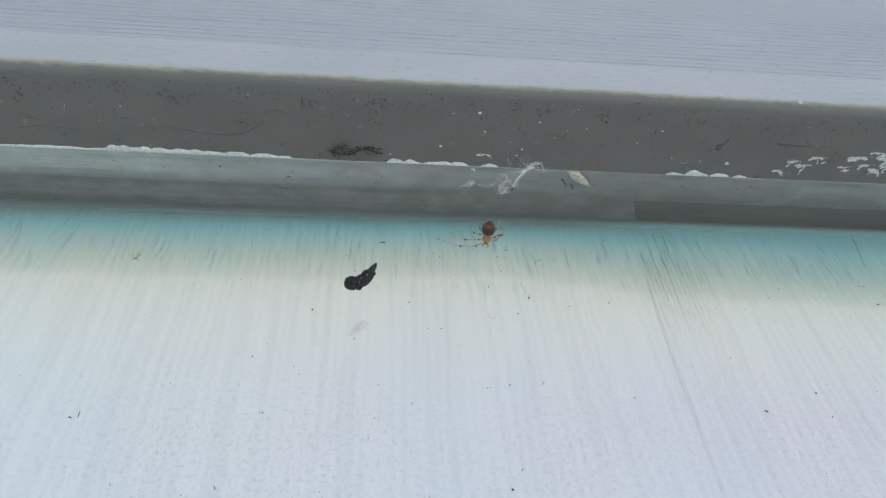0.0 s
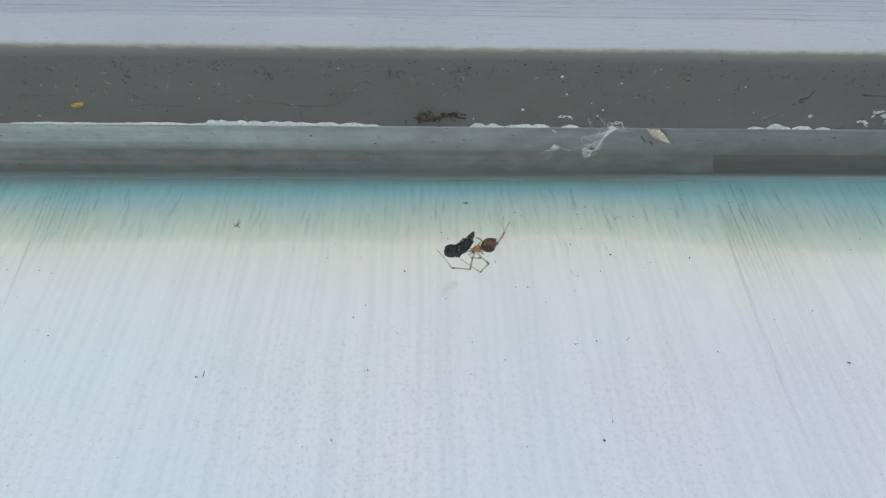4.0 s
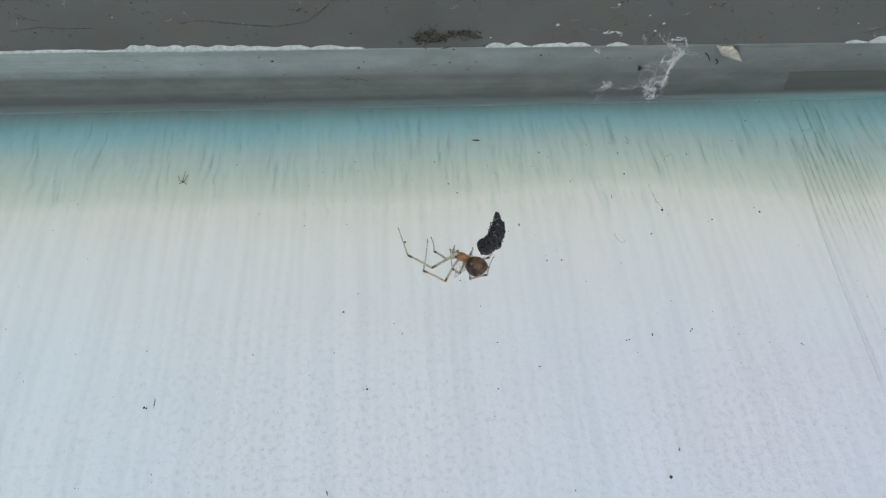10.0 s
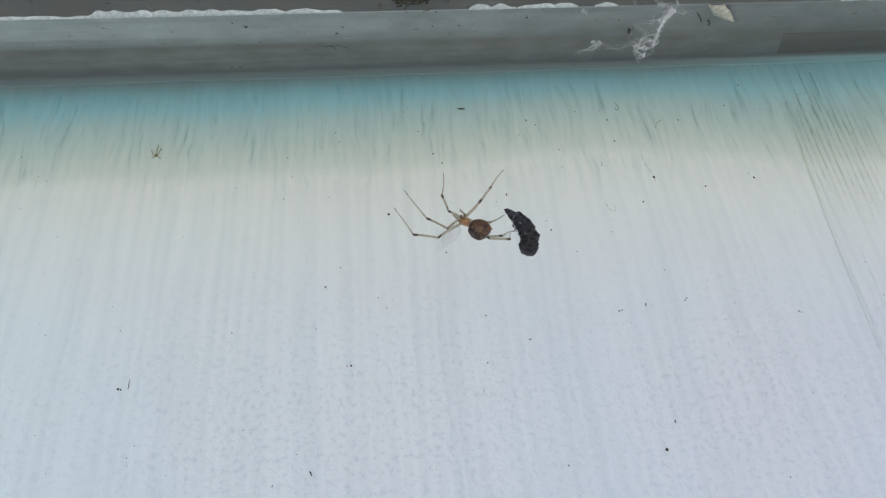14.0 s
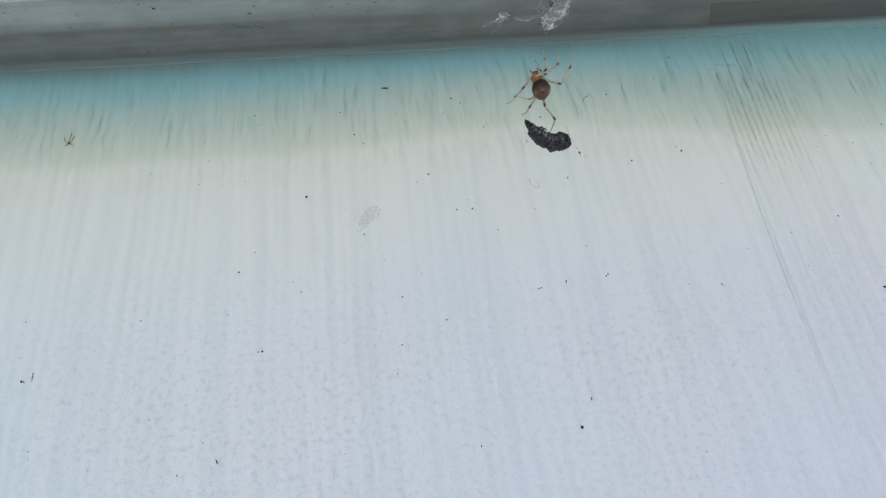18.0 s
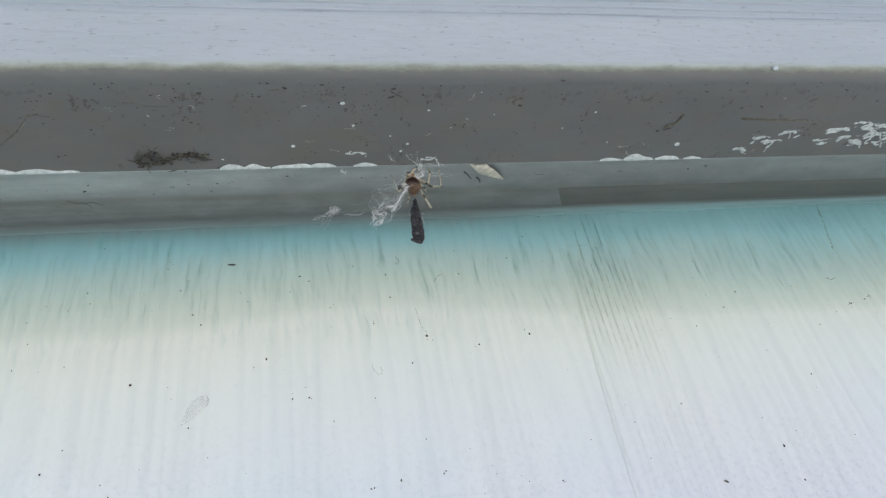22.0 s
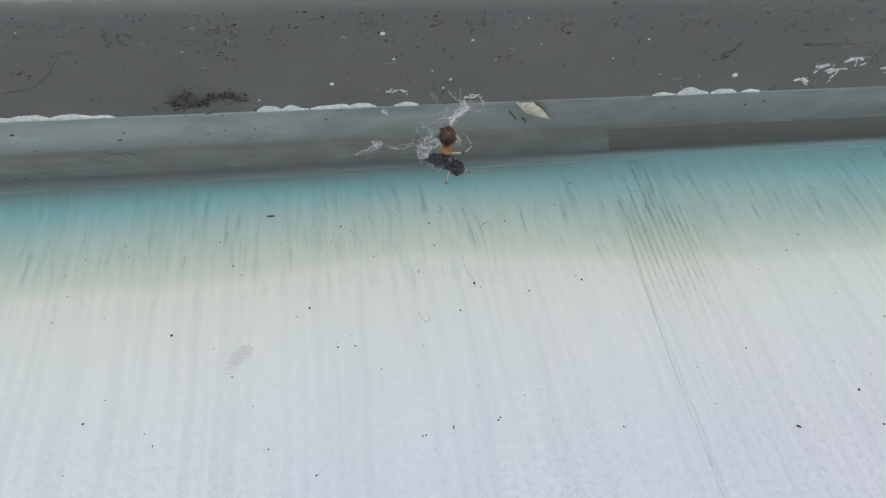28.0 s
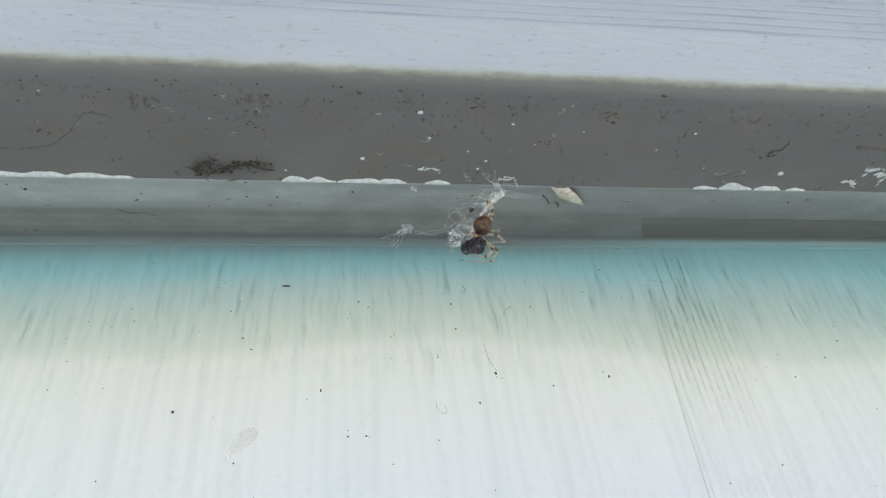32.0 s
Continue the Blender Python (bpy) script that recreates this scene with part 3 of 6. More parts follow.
MARKS = [(0.0, 0.0, 1.5, 0.34, 4), (4.9, -17.1, 0.25, 0.75, 0), (21.1, -36.3, 0.2, 0.9, 8), (-23.1, -55.4, 0.2, 1.1, -20), (20.9, -52.4, 0.2, 0.7, 20), (98.2, -14.5, 0.7, 0.18, 30),
         (101.3, -13.8, 0.5, 0.2, -20), (-45.0, -43.0, 0.10, 2.2, 0), (63.7, -41.2, 0.9, 0.5, 30), (-93.9, 10.5, 0.6, 0.3, 0)]


def wall_speck(x, z, r, seed):
    ob = mesh_object("dirt_speck", lump(r * MM, 0.5 * r * MM, r * MM * rng.uniform(0.8, 1.3), 0.5, 1, seed), DIRT)
    ob.location = (x * MM, -0.0001, Z0 + z * MM)
    return tagged(ob, "tiny dark speck of dirt on the white wall", "dirt speck", "specks on the wall")


for k, (x, z, r) in enumerate(SPECKS):
    wall_speck(x, z, r * 0.6, k)
for k, (x, z) in enumerate(MOTES):
    wall_speck(x, z, rng.uniform(0.07, 0.15), 300 + k)
for k, (x, z, w, h, turn) in enumerate(MARKS):
    ob = mesh_object("dirt_streak", lump(0.40 * w * MM, 0.08 * MM, (0.45 if h < 0.5 else 0.28) * h * MM, 0.6, 2, 40 + k), DIRT)
    ob.matrix_world = pose(x * MM, -0.0001, Z0 + z * MM, 0, turn, 0)
    tagged(ob, "thin dark fleck stuck to the white wall", "dirt fleck", "flecks on the wall")

# fine dust too small to count
bm = bmesh.new()
for k in range(340):
    x, z, r = rng.uniform(-95, 110), rng.uniform(-75, 8), rng.uniform(0.03, 0.085)
    m4 = Matrix.Translation((x * MM, -0.00002, z * MM)) @ Matrix.Diagonal((r * MM, 0.4 * r * MM, r * MM * rng.uniform(0.6, 1.8), 1))
    bmesh.ops.create_icosphere(bm, subdivisions=1, radius=1, matrix=m4) if k < 150 else bmesh.ops.create_cone(bm, segments=5, radius1=1, radius2=0.4, depth=1, cap_ends=True, matrix=m4)
dust = mesh_object("dust", bm, DIRT)
dust.location.z = Z0
tagged(dust, "fine dark dust scattered over the white wall", "dust", kind="stuff")


def dead_insect_leg():
    """Broken insect legs caught on the wall: a thing with bent legs."""
    ob = new("insect_remains")
    ob.location = (-0.0460, -0.0002, Z0 - 0.0068)
    for pts in (((-0.8, 0, 0.9), (-0.7, 0, 0.2), (-0.2, 0, -0.5)), ((0.3, 0, 2.0), (0.2, 0, 0.5), (0.0, 0, -0.4)), ((0.9, 0, 1.2), (0.5, 0, -0.1), (0.1, 0, -0.5)), ((-0.5, 0, -1.0), (0.4, 0, -0.6), (1.0, 0, -1.3))):
        part("leg", tube([Vector(p) * 0.8 * MM for p in pts], 0.05 * MM, 4), HUSK, ob)
    part("body", lump(0.22 * MM, 0.15 * MM, 0.22 * MM, 0.4, 1, 3, (0.1 * MM, 0, -0.4 * MM)), HUSK, ob)
    return tagged(ob, "dried insect legs stuck to the stained white wall", "insect remains")


def hair_loop():
    pts = [(-0.7, 0, 1.3), (-0.9, 0, 0.5), (-0.6, 0, -0.4), (0.0, 0, -1.1), (0.6, 0, -1.0), (0.7, 0, -0.3), (0.5, 0, 0.4)]
    ob = mesh_object("hair_loop", tube([Vector(p) * 0.8 * MM for p in pts], 0.03 * MM, 4), PEEL)
    ob.location = (0.0199, -0.00008, Z0 - 0.0200)
    return tagged(ob, "fine curled fibre stuck to the white wall", "fibre")


HAIRS = (
    ((26.55, -9.94), (26.67, -11.50), (26.99, -13.35), (27.71, -14.71)),
    ((30.10, -5.34), (30.60, -4.37), (31.49, -3.87)),
    ((97.52, -14.81), (98.29, -14.40), (98.87, -14.33)),
    ((24.80, 0.12), (25.23, -0.72), (24.97, -1.39), (24.47, -1.13)),
    ((96.81, -8.95), (97.38, -9.47), (98.49, -9.06)),
    ((101.80, -13.38), (102.56, -13.19), (102.60, -13.67)),
)
for k, line in enumerate(HAIRS):
    ob = mesh_object("dark_hair", tube([Vector((x, -0.04, z)) * MM for x, z in line], (0.030 if k else 0.014) * MM, 4), DIRT)
    ob.location.z = Z0
    tagged(ob, "short fine dark hair stuck to the white wall", "hair", "hairs on the wall")


def insect_wing():
    """A shed wing: a clear teardrop membrane with a thicker leading vein."""
    ob = new("insect_wing")
    ob.matrix_world = pose(-0.0043, -0.0002, Z0 - 0.0240, 90, 0, 0)
    outline = [(-1.4, -2.2), (-1.15, -1.1), (-0.75, 0.2), (-0.05, 1.2), (0.8, 1.8), (1.6, 1.85), (1.95, 1.2), (1.7, 0.35), (0.95, -0.45), (0.05, -1.1), (-0.95, -2.0)]
    part("membrane", flake([(x * MM, y * MM) for x, y in outline], 0.03 * MM, 2), WING, ob, "clear wing membrane")
    part("vein", tube([Vector((x, y, 0.05)) * MM for x, y in outline[:6]], 0.02 * MM, 4), VEIN, ob, "pale leading vein")
    return tagged(ob, "shed transparent insect wing stuck to the wall", "insect wing")


dead_insect_leg()
hair_loop()
insect_wing()

# ---- paint drips along the underside's back edge ----
DRIPS = [(-46.5, 12.0, 1.6), (-39.5, 9.0, 1.5), (-33.5, 8.0, 1.3), (-28.0, 7.5, 1.25), (-22.8, 6.5, 0.9), (-19.0, 3.0, 0.5), (1.7, 3.0, 0.8), (4.8, 3.4, 1.2), (9.6, 5.0, 1.0), (13.6, 3.4, 0.9),
         (19.5, 3.0, 0.7), (56.0, 3.2, 0.7), (60.3, 4.4, 1.5), (65.0, 3.6, 1.0), (69.2, 2.6, 0.7), (-62.0, 18.0, 0.5), (-78.0, 16.0, 0.45)]


def drip(long, wide, seed):
    """A bead of paint with a straight root on the edge and a lobed front, domed in section."""
    n, rows = 22, 5
    bm = bmesh.new()
    grid = []
    for k in range(n + 1):
        s = k / n
        reach = wide * max(0.04, math.sin(math.pi * s)) ** 0.8 * (0.72 + 0.75 * noise.noise((s * long * 0.55, seed * 2.3, 0.5)))
        reach = max(0.12, reach)
        thick = 0.10 + 0.22 * min(1.0, reach)
        grid.append([bm.verts.new(((s - 0.5) * long * MM, (0.15 - (reach + 0.15) * j / (rows - 1)) * MM, -thick * MM * math.sin(math.pi * (0.12 + 0.88 * j / (rows - 1))))) for j in range(rows)])
    for p, q in zip(grid, grid[1:]):
        for j in range(rows - 1):
            bm.faces.new((p[j], q[j], q[j + 1], p[j + 1]))
    return bm


for k, (x, long, wide) in enumerate(DRIPS):
    ob = mesh_object("paint_drip", drip(long * 1.08, wide * 1.15, k), DRIP)
    ob.location = (x * MM, -0.0180, Z0 + under(-0.0183) + 0.00002)
    tagged(ob, "white paint drip along the sill's back edge", "paint drip", "paint drips under the sill")

# ---- white splashes on the underside ----
SPLASHES = [(16.0, -30.2, 0.5), (9.8, -22.3, 0.42), (17.5, -26.1, 0.3), (25.0, -22.4, 0.34), (27.1, -28.8, 0.3), (50.2, -28.2, 0.3), (65.3, -21.3, 0.65), (36.0, -27.9, 0.16), (46.3, -25.1, 0.18),
            (22.5, -24.0, 0.22), (30.5, -25.5, 0.15), (-45.7, -27.8, 0.2), (-24.0, -31.5, 0.18), (24.2, -20.9, 0.3), (33.5, -32.0, 0.16), (54.0, -22.0, 0.2), (-50.0, -24.5, 0.15), (0.6, -19.9, 0.25)]
for k, (x, y, r) in enumerate(SPLASHES):
    ob = mesh_object("paint_splash", lump(0.66 * r * MM, 0.6 * r * MM, 0.14 * r * MM, 0.4, 2, 90 + k), DRIP)
    ob.location = (x * MM, y * MM, Z0 + under(y * MM))
    tagged(ob, "small round white paint splash on the grey underside", "paint splash", "paint splashes under the sill")


def smear(long, wide, seed):
    """A lacy smear: blots that run together along a few wandering branches, with thin tails."""
    r = random.Random(seed)
    bm = bmesh.new()
    for branch in range(max(2, int(long * (3.2 if long > 2.1 else 2.0)))):
        x, y, a = r.uniform(-0.5, 0.4) * long, r.uniform(-0.5, 0.5) * wide, r.gauss(0.15, 0.5)
        for k in range(r.randint(5, 12)):
            size = r.uniform(0.14, 0.42) * (0.6 + 0.5 * wide) * (1 - 0.06 * k)
            one = lump(size * r.uniform(0.9, 1.6) * MM, size * 0.75 * MM, 0.07 * MM, 0.9, 1, seed * 9 + k + 40 * branch, (x * MM, y * MM, 0), 2.2)
            me = bpy.data.meshes.new("blot")
            one.to_mesh(me)
            one.free()
            bm.from_mesh(me)
            bpy.data.meshes.remove(me)
            a += r.gauss(0, 0.42)
            x, y = x + 0.36 * math.cos(a), y + 0.26 * math.sin(a)
    return bm


SMEARS = [(17.3, -20.7, 0.9, 0.40, 20), (27.6, -19.3, 1.3, 0.45, 15), (76.0, -20.2, 1.6, 0.6, 10), (78.2, -22.4, 2.6, 0.7, 40), (80.0, -21.6, 2.2, 0.9, 25), (82.0, -23.6, 2.4, 0.5, 35), (84.2, -22.4, 1.6, 0.4, 30),
          (88.4, -21.6, 1.4, 0.7, 0), (89.8, -20.8, 2.0, 1.0, 10), (90.6, -24.0, 3.0, 1.0, 15), (92.6, -22.2, 2.8, 1.1, 35), (94.6, -21.2, 2.4, 0.9, 20), (95.7, -24.8, 3.2, 0.9, 30), (97.6, -23.0, 3.0, 1.0, 30),
          (99.0, -24.8, 2.4, 0.8, 10), (100.6, -22.4, 2.8, 1.0, 35), (93.2, -25.4, 1.2, 0.5, 0), (98.6, -20.8, 1.4, 0.5, 10), (103.0, -23.6, 2.6, 1.0, 20)]
for k, (x, y, long, wide, turn) in enumerate(SMEARS):
    ob = mesh_object("paint_smear", smear(long, wide, 130 + k), DRIP)
    ob.matrix_world = pose(x * MM, y * MM, Z0 + under(y * MM), 0, 0, -turn)
    tagged(ob, "ragged white paint smear on the grey underside", "paint smear", "paint smears under the sill")

# ---- grime, stalks and crumbs under the sill ----
CRUMBS = [(-0.9, -32.0, 0.9, 0.5), (-6.3, -31.7, 0.5, 0.3), (22.2, -32.6, 0.8, 0.5), (22.0, -31.2, 1.2, 0.4), (26.0, -31.6, 0.5, 0.4), (-26.5, -30.0, 0.4, 0.4), (62.3, -24.7, 1.9, 0.5), (60.9, -24.2, 0.8, 0.35), (43.8, -34.0, 0.9, 0.4),
          (39.1, -29.6, 0.9, 0.6), (86.4, -32.2, 0.7, 0.5), (64.8, -32.0, 0.8, 0.3), (68.2, -32.3, 0.5, 0.3), (74.8, -29.0, 0.8, 0.3), (71.8, -28.7, 0.6, 0.3), (-49.8, -32.6, 0.7, 0.35), (-63.0, -32.4, 0.8, 0.35), (-36.7, -33.4, 0.5, 0.3), (-33.5, -31.0, 0.3, 0.3),
          (9.0, -32.8, 1.0, 0.5), (13.5, -33.3, 0.6, 0.35), (31.0, -33.0, 0.5, 0.3), (75.9, -20.4, 0.5, 0.4), (55.0, -31.0, 0.4, 0.3), (-17.0, -32.0, 0.5, 0.3), (93.0, -30.0, 0.5, 0.4)]
for k, (x, y, long, wide) in enumerate(CRUMBS):
    ob = mesh_object("grime_crumb", lump(0.36 * long * MM, 0.34 * wide * MM, 0.08 * MM, 0.8, 2, 170 + k), DIRT)
    ob.matrix_world = pose(x * MM, y * MM, Z0 + under(y * MM), 0, 0, rng.uniform(-25, 25))
    tagged(ob, "dark crumb of grime on the grey underside", "grime", "crumbs under the sill")


CHIPS = [(-18.5, -12.1, 0.32, 2.2, -25), (-17.6, -13.7, 0.22, 1.6, 0), (-16.6, -11.2, 0.16, 1.5, 20), (-9.8, -10.8, 0.20, 1.2, 0), (-4.7, -13.3, 0.18, 2.6, -30), (-1.9, -11.2, 0.20, 2.2, 5), (-35.6, -2.3, 0.22, 1.8, 0), (-34.3, -2.3, 0.24, 2.0, 0), (-6.8, -12.7, 0.15, 1.4, 0), (1.8, -11.8, 0.14, 2.0, 0), (0.6, -13.3, 0.14, 1.2, 0), (-3.3, -10.5, 0.12, 1.0, 0)]
for k, (x, y, size, stretch, turn) in enumerate(CHIPS):
    ob = mesh_object("dirt_chip", lump(size * stretch * 0.5 * MM, size * 0.4 * MM, size * 0.35 * MM, 0.7, 1, 930 + k), DIRT)
    ob.matrix_world = pose(x * MM, y * MM, Z0 + on_fillet(y) * MM, 25, 0, turn)
    tagged(ob, "dark chip of dirt stuck on the grey fillet", "dirt", "dirt chips on the fillet")
LEG_BITS = (((34.3, -14.9), (35.0, -14.1), (35.7, -13.0)), ((36.6, -13.2), (37.2, -12.6), (37.3, -11.9)))
for line in LEG_BITS:
    ob = mesh_object("husk_fragment", tube([Vector((x, y, on_fillet(y) - 0.12)) * MM for x, y in line], [0.11 * MM, 0.07 * MM, 0.09 * MM], 5), DIRT)
    ob.location.z = Z0
    tagged(ob, "broken dark insect leg stuck on the fillet", "insect fragment", "insect fragments on the fillet")


def stalk(points, r, label):
    pts = [Vector((x * MM, y * MM, under(y * MM) - 0.3 * r * MM)) for x, y in points]
    r *= 0.5
    ob = mesh_object("dry_stalk", tube(pts, [r * MM * (1 - 0.5 * k / len(pts)) for k in range(len(pts))], 5), STRAW)
    ob.location.z = Z0
    return tagged(ob, label, "stalk", "stalks under the sill")


stalk([(-42, -23.3), (-38, -23.7), (-33, -22.9), (-29, -22.5), (-25, -23.3), (-22.5, -25.6), (-20.5, -28.3), (-19.2, -28.8)], 0.16, "thin bent dry stalk clinging under the sill")
stalk([(-21.5, -28.0), (-20.0, -28.6), (-18.0, -28.2)], 0.10, "short dry stalk clinging under the sill")
stalk([(-64, -22.1), (-60, -22.8), (-56.5, -22.5), (-53, -22.6)], 0.12, "thin dry stalk clinging under the sill")
stalk([(-82.5, -25.0), (-78.3, -24.6), (-74, -24.9)], 0.10, "short dry stalk clinging under the sill")
stalk([(73.0, -26.6), (77, -26.3), (80.5, -26.2), (84, -26.2)], 0.36, "straight dark stalk clinging under the sill")
stalk([(16.9, -22.3), (17.6, -23.9), (18.8, -24.0), (19.7, -22.9), (21.5, -22.8)], 0.07, "pale thread-like fibre clinging under the sill")
stalk([(19.6, -23.0), (20.1, -22.7), (20.6, -22.1)], 0.05, "short pale fibre clinging under the sill")
stalk([(41.0, -22.9), (41.2, -22.2), (40.8, -21.7)], 0.06, "short pale fibre clinging under the sill")
stalk([(37.0, -30.8), (38.2, -31.3), (39.2, -31.0), (38.4, -30.6)], 0.20, "brown crumpled fibre clinging under the sill")
stalk([(61.6, -24.9), (62.1, -25.5), (63.0, -25.6), (63.2, -26.4), (63.4, -27.6)], 0.42, "curled dark fibre clinging under the sill")
stalk([(55.7, -19.9), (56.9, -20.3), (58.5, -21.0), (59.7, -22.2)], 0.10, "pale scratched thread under the sill")
stalk([(56.8, -19.5), (58.3, -20.1), (60.4, -20.9)], 0.08, "pale scratched thread under the sill")
stalk([(-10.3, -30.6), (-8.2, -30.3), (-6.9, -29.9), (-4.5, -29.7)], 0.07, "thin broken dry stalk clinging under the sill")
stalk([(7.4, -32.4), (8.2, -32.6), (9.1, -32.2)], 0.14, "dark crumpled fibre clinging under the sill")
stalk([(21.7, -32.4), (22.5, -31.6), (23.4, -31.2), (24.2, -30.4)], 0.16, "dark crumpled fibre clinging under the sill")
stalk([(37.9, -30.1), (38.4, -30.7), (39.6, -30.3)], 0.18, "brown crumpled fibre clinging under the sill")
stalk([(-62, -25.5), (-60.8, -24.4), (-59.5, -24.0)], 0.08, "short dry stalk clinging under the sill")


def curl(a, b, wobble, n, seed):
    a, b = Vector(a), Vector(b)
    out = []
    for k in range(2 * n + 1):
        s = k / (2 * n)
        j = noise.noise_vector((seed * 7.3 + s * 3.4, seed * 1.9, s * 2.0)) * wobble * 1.2 * math.sin(math.pi * s)
        out.append((a + (b - a) * s + j) * MM)
    return out


def debris_twig():
    """A clot of dirt and rotten fibre along the back edge."""
    ob = new("rotten_twig")
    ob.location = (-0.0055, -0.0204, Z0 + under(-0.0204) - 0.0002)
    thick = [0.03, 0.10, 0.16, 0.13, 0.12, 0.10, 0.20, 0.16, 0.03]
    part("stem", tube([Vector(p) * MM for p in ((-5.7, 0.0, 0), (-4.4, 0.5, -0.05), (-3.0, 0.8, -0.1), (-1.5, 0.85, -0.15), (0.1, -0.05, -0.15), (1.5, -0.65, -0.15), (2.6, -0.3, -0.15), (3.7, 0.2, -0.1), (4.9, 0.3, 0))], [w * MM for w in thick], 6), DIRT, ob, "dark rotten stem")
    part("twig_end", tube([Vector(p) * MM for p in ((3.0, -0.3, -0.1), (2.9, -1.0, -0.1), (2.6, -2.3, 0))], [0.07 * MM, 0.05 * MM, 0.02 * MM], 5), DIRT, ob)
    part("pale_splinter", tube([Vector(p) * MM for p in ((-0.9, 2.2, -0.05), (-0.2, 1.9, -0.15), (0.5, 1.75, -0.05))], [0.05 * MM, 0.11 * MM, 0.04 * MM], 5), STRAW, ob, "pale dry splinter")
    for k in range(70):
        x = rng.uniform(-4.6, 4.6)
        y = (-0.6 if x > 0 else 0.4) + rng.uniform(-0.5, 0.5) * (1.0 if x > -1 else 1.9)
        part("crumb", lump(rng.uniform(0.08, 0.32) * MM, rng.uniform(0.08, 0.2) * MM, 0.13 * MM, 0.8, 1, 200 + k, (x * MM, y * MM, 0)), DIRT if k % 4 else STRAW, ob)
    for k in range(40):
        x, y, a, long = rng.uniform(-4.6, 4.2), rng.uniform(-0.7, 0.6), rng.choice((-0.3, 0.2, 2.9, 3.3)) + rng.uniform(-0.5, 0.5), rng.uniform(0.6, 1.5)
        if k % 2:
            x, y, a = rng.uniform(-4.6, -1.4), rng.uniform(-1.7, 1.2), rng.uniform(0, 6.3)
        pts = curl((x, y, -0.1), (x + long * math.cos(a), y + long * math.sin(a), -0.2), 0.5, 5, 700 + k)
        part("fibre", tube(pts, 0.045 * MM, 4), STRAW if k % 3 else DIRT, ob)
    return tagged(ob, "clot of dark rotten twig and dirt under the sill", "twig")


debris_twig()
ob = mesh_object("ochre_flake", flake([(x * MM, y * MM) for x, y in ((-1.4, 0.3), (-0.9, 0.9), (0.2, 0.7), (1.0, 0.2), (1.3, -0.6), (0.2, -0.5), (-1.0, -0.2))], 0.15 * MM, 4), GUANO)
ob.matrix_world = pose(-0.0726, -0.0227, Z0 + under(-0.0227) - 0.00016, 0, 0, 0)
tagged(ob, "ochre-yellow dry flake stuck under the sill", "flake")


def peeling_flake():
    """A tongue of old cream paint that peels off the fillet, with a crack along its root."""
    bm = bmesh.new()
    rows = [((34.5, -17.7, 1.95), (37.0, -17.6, 1.95)), ((35.3, -16.6, 2.1), (37.7, -16.8, 2.05)), ((36.4, -15.2, 2.6), (38.6, -16.0, 2.35)), ((38.1, -14.1, 3.05), (39.4, -14.9, 2.8)), ((40.4, -13.2, 3.45), (40.7, -13.2, 3.5))]
    grid = [[bm.verts.new(((a[0] + (b[0] - a[0]) * s) * MM, (a[1] + (b[1] - a[1]) * s) * MM, (a[2] + (b[2] - a[2]) * s - 0.25 * math.sin(math.pi * s)) * MM)) for s in (0, 0.33, 0.67, 1)] for a, b in rows]
    for p, q in zip(grid, grid[1:]):
        for k in range(3):
            bm.faces.new((p[k], p[k + 1], q[k + 1], q[k]))
    ex = bmesh.ops.extrude_face_region(bm, geom=bm.faces[:])
    for v in (g for g in ex["geom"] if isinstance(g, bmesh.types.BMVert)):
        v.co.z += 0.12 * MM
    ob = mesh_object("peeling_paint", bm, PEEL)
    ob.location.z = Z0
    return tagged(ob, "curled tongue of cream paint peeling off the fillet", "peeling paint")


peeling_flake()
bm = bmesh.new()
heart = [(rng.uniform(-0.09, 0.11), -0.0190 - 0.0145 * rng.random() ** 0.6) for _ in range(46)]
for k in range(900):
    if k >= 720:
        x, y = rng.uniform(-0.095, 0.115), -0.0336 + 0.0030 * rng.random() ** 1.6
    elif k % 5 < 3:
        x, y = rng.choice(heart)
        x, y = x + rng.gauss(0, 0.0011), min(-0.0183, max(-0.0336, y + rng.gauss(0, 0.0006)))
    else:
        x, y = rng.uniform(-0.095, 0.115), -0.0182 - 0.0154 * rng.random() ** 0.8
    r = 0.025 * MM + 0.11 * MM * rng.random() ** 2.5
    bmesh.ops.create_icosphere(bm, subdivisions=1, radius=1, matrix=Matrix.Translation((x, y, under(y))) @ Matrix.Diagonal((r * rng.uniform(0.8, 2), r, 0.4 * r, 1)))
lint = bmesh.new()
for k in range(42):
    x, y, a, long = rng.uniform(-92, 110), rng.uniform(-32.5, -18.6), rng.gauss(0, 0.7), rng.uniform(0.4, 1.6)
    p = curl((x, y, 0), (x + long * math.cos(a), y + long * math.sin(a), 0), 0.5, 6, 800 + k)
    tube([Vector((v.x, v.y, under(v.y) - 0.00001)) for v in p], rng.uniform(0.010, 0.022) * MM, 3, lint)
fluff = mesh_object("lint", lint, PEEL)
fluff.location.z = Z0
tagged(fluff, "fine pale lint clinging to the grey underside", "lint", kind="stuff")
grit = mesh_object("grit", bm, DIRT)
grit.location.z = Z0
tagged(grit, "fine dark grit clinging to the grey underside", "grit", kind="stuff")
bm = bmesh.new()
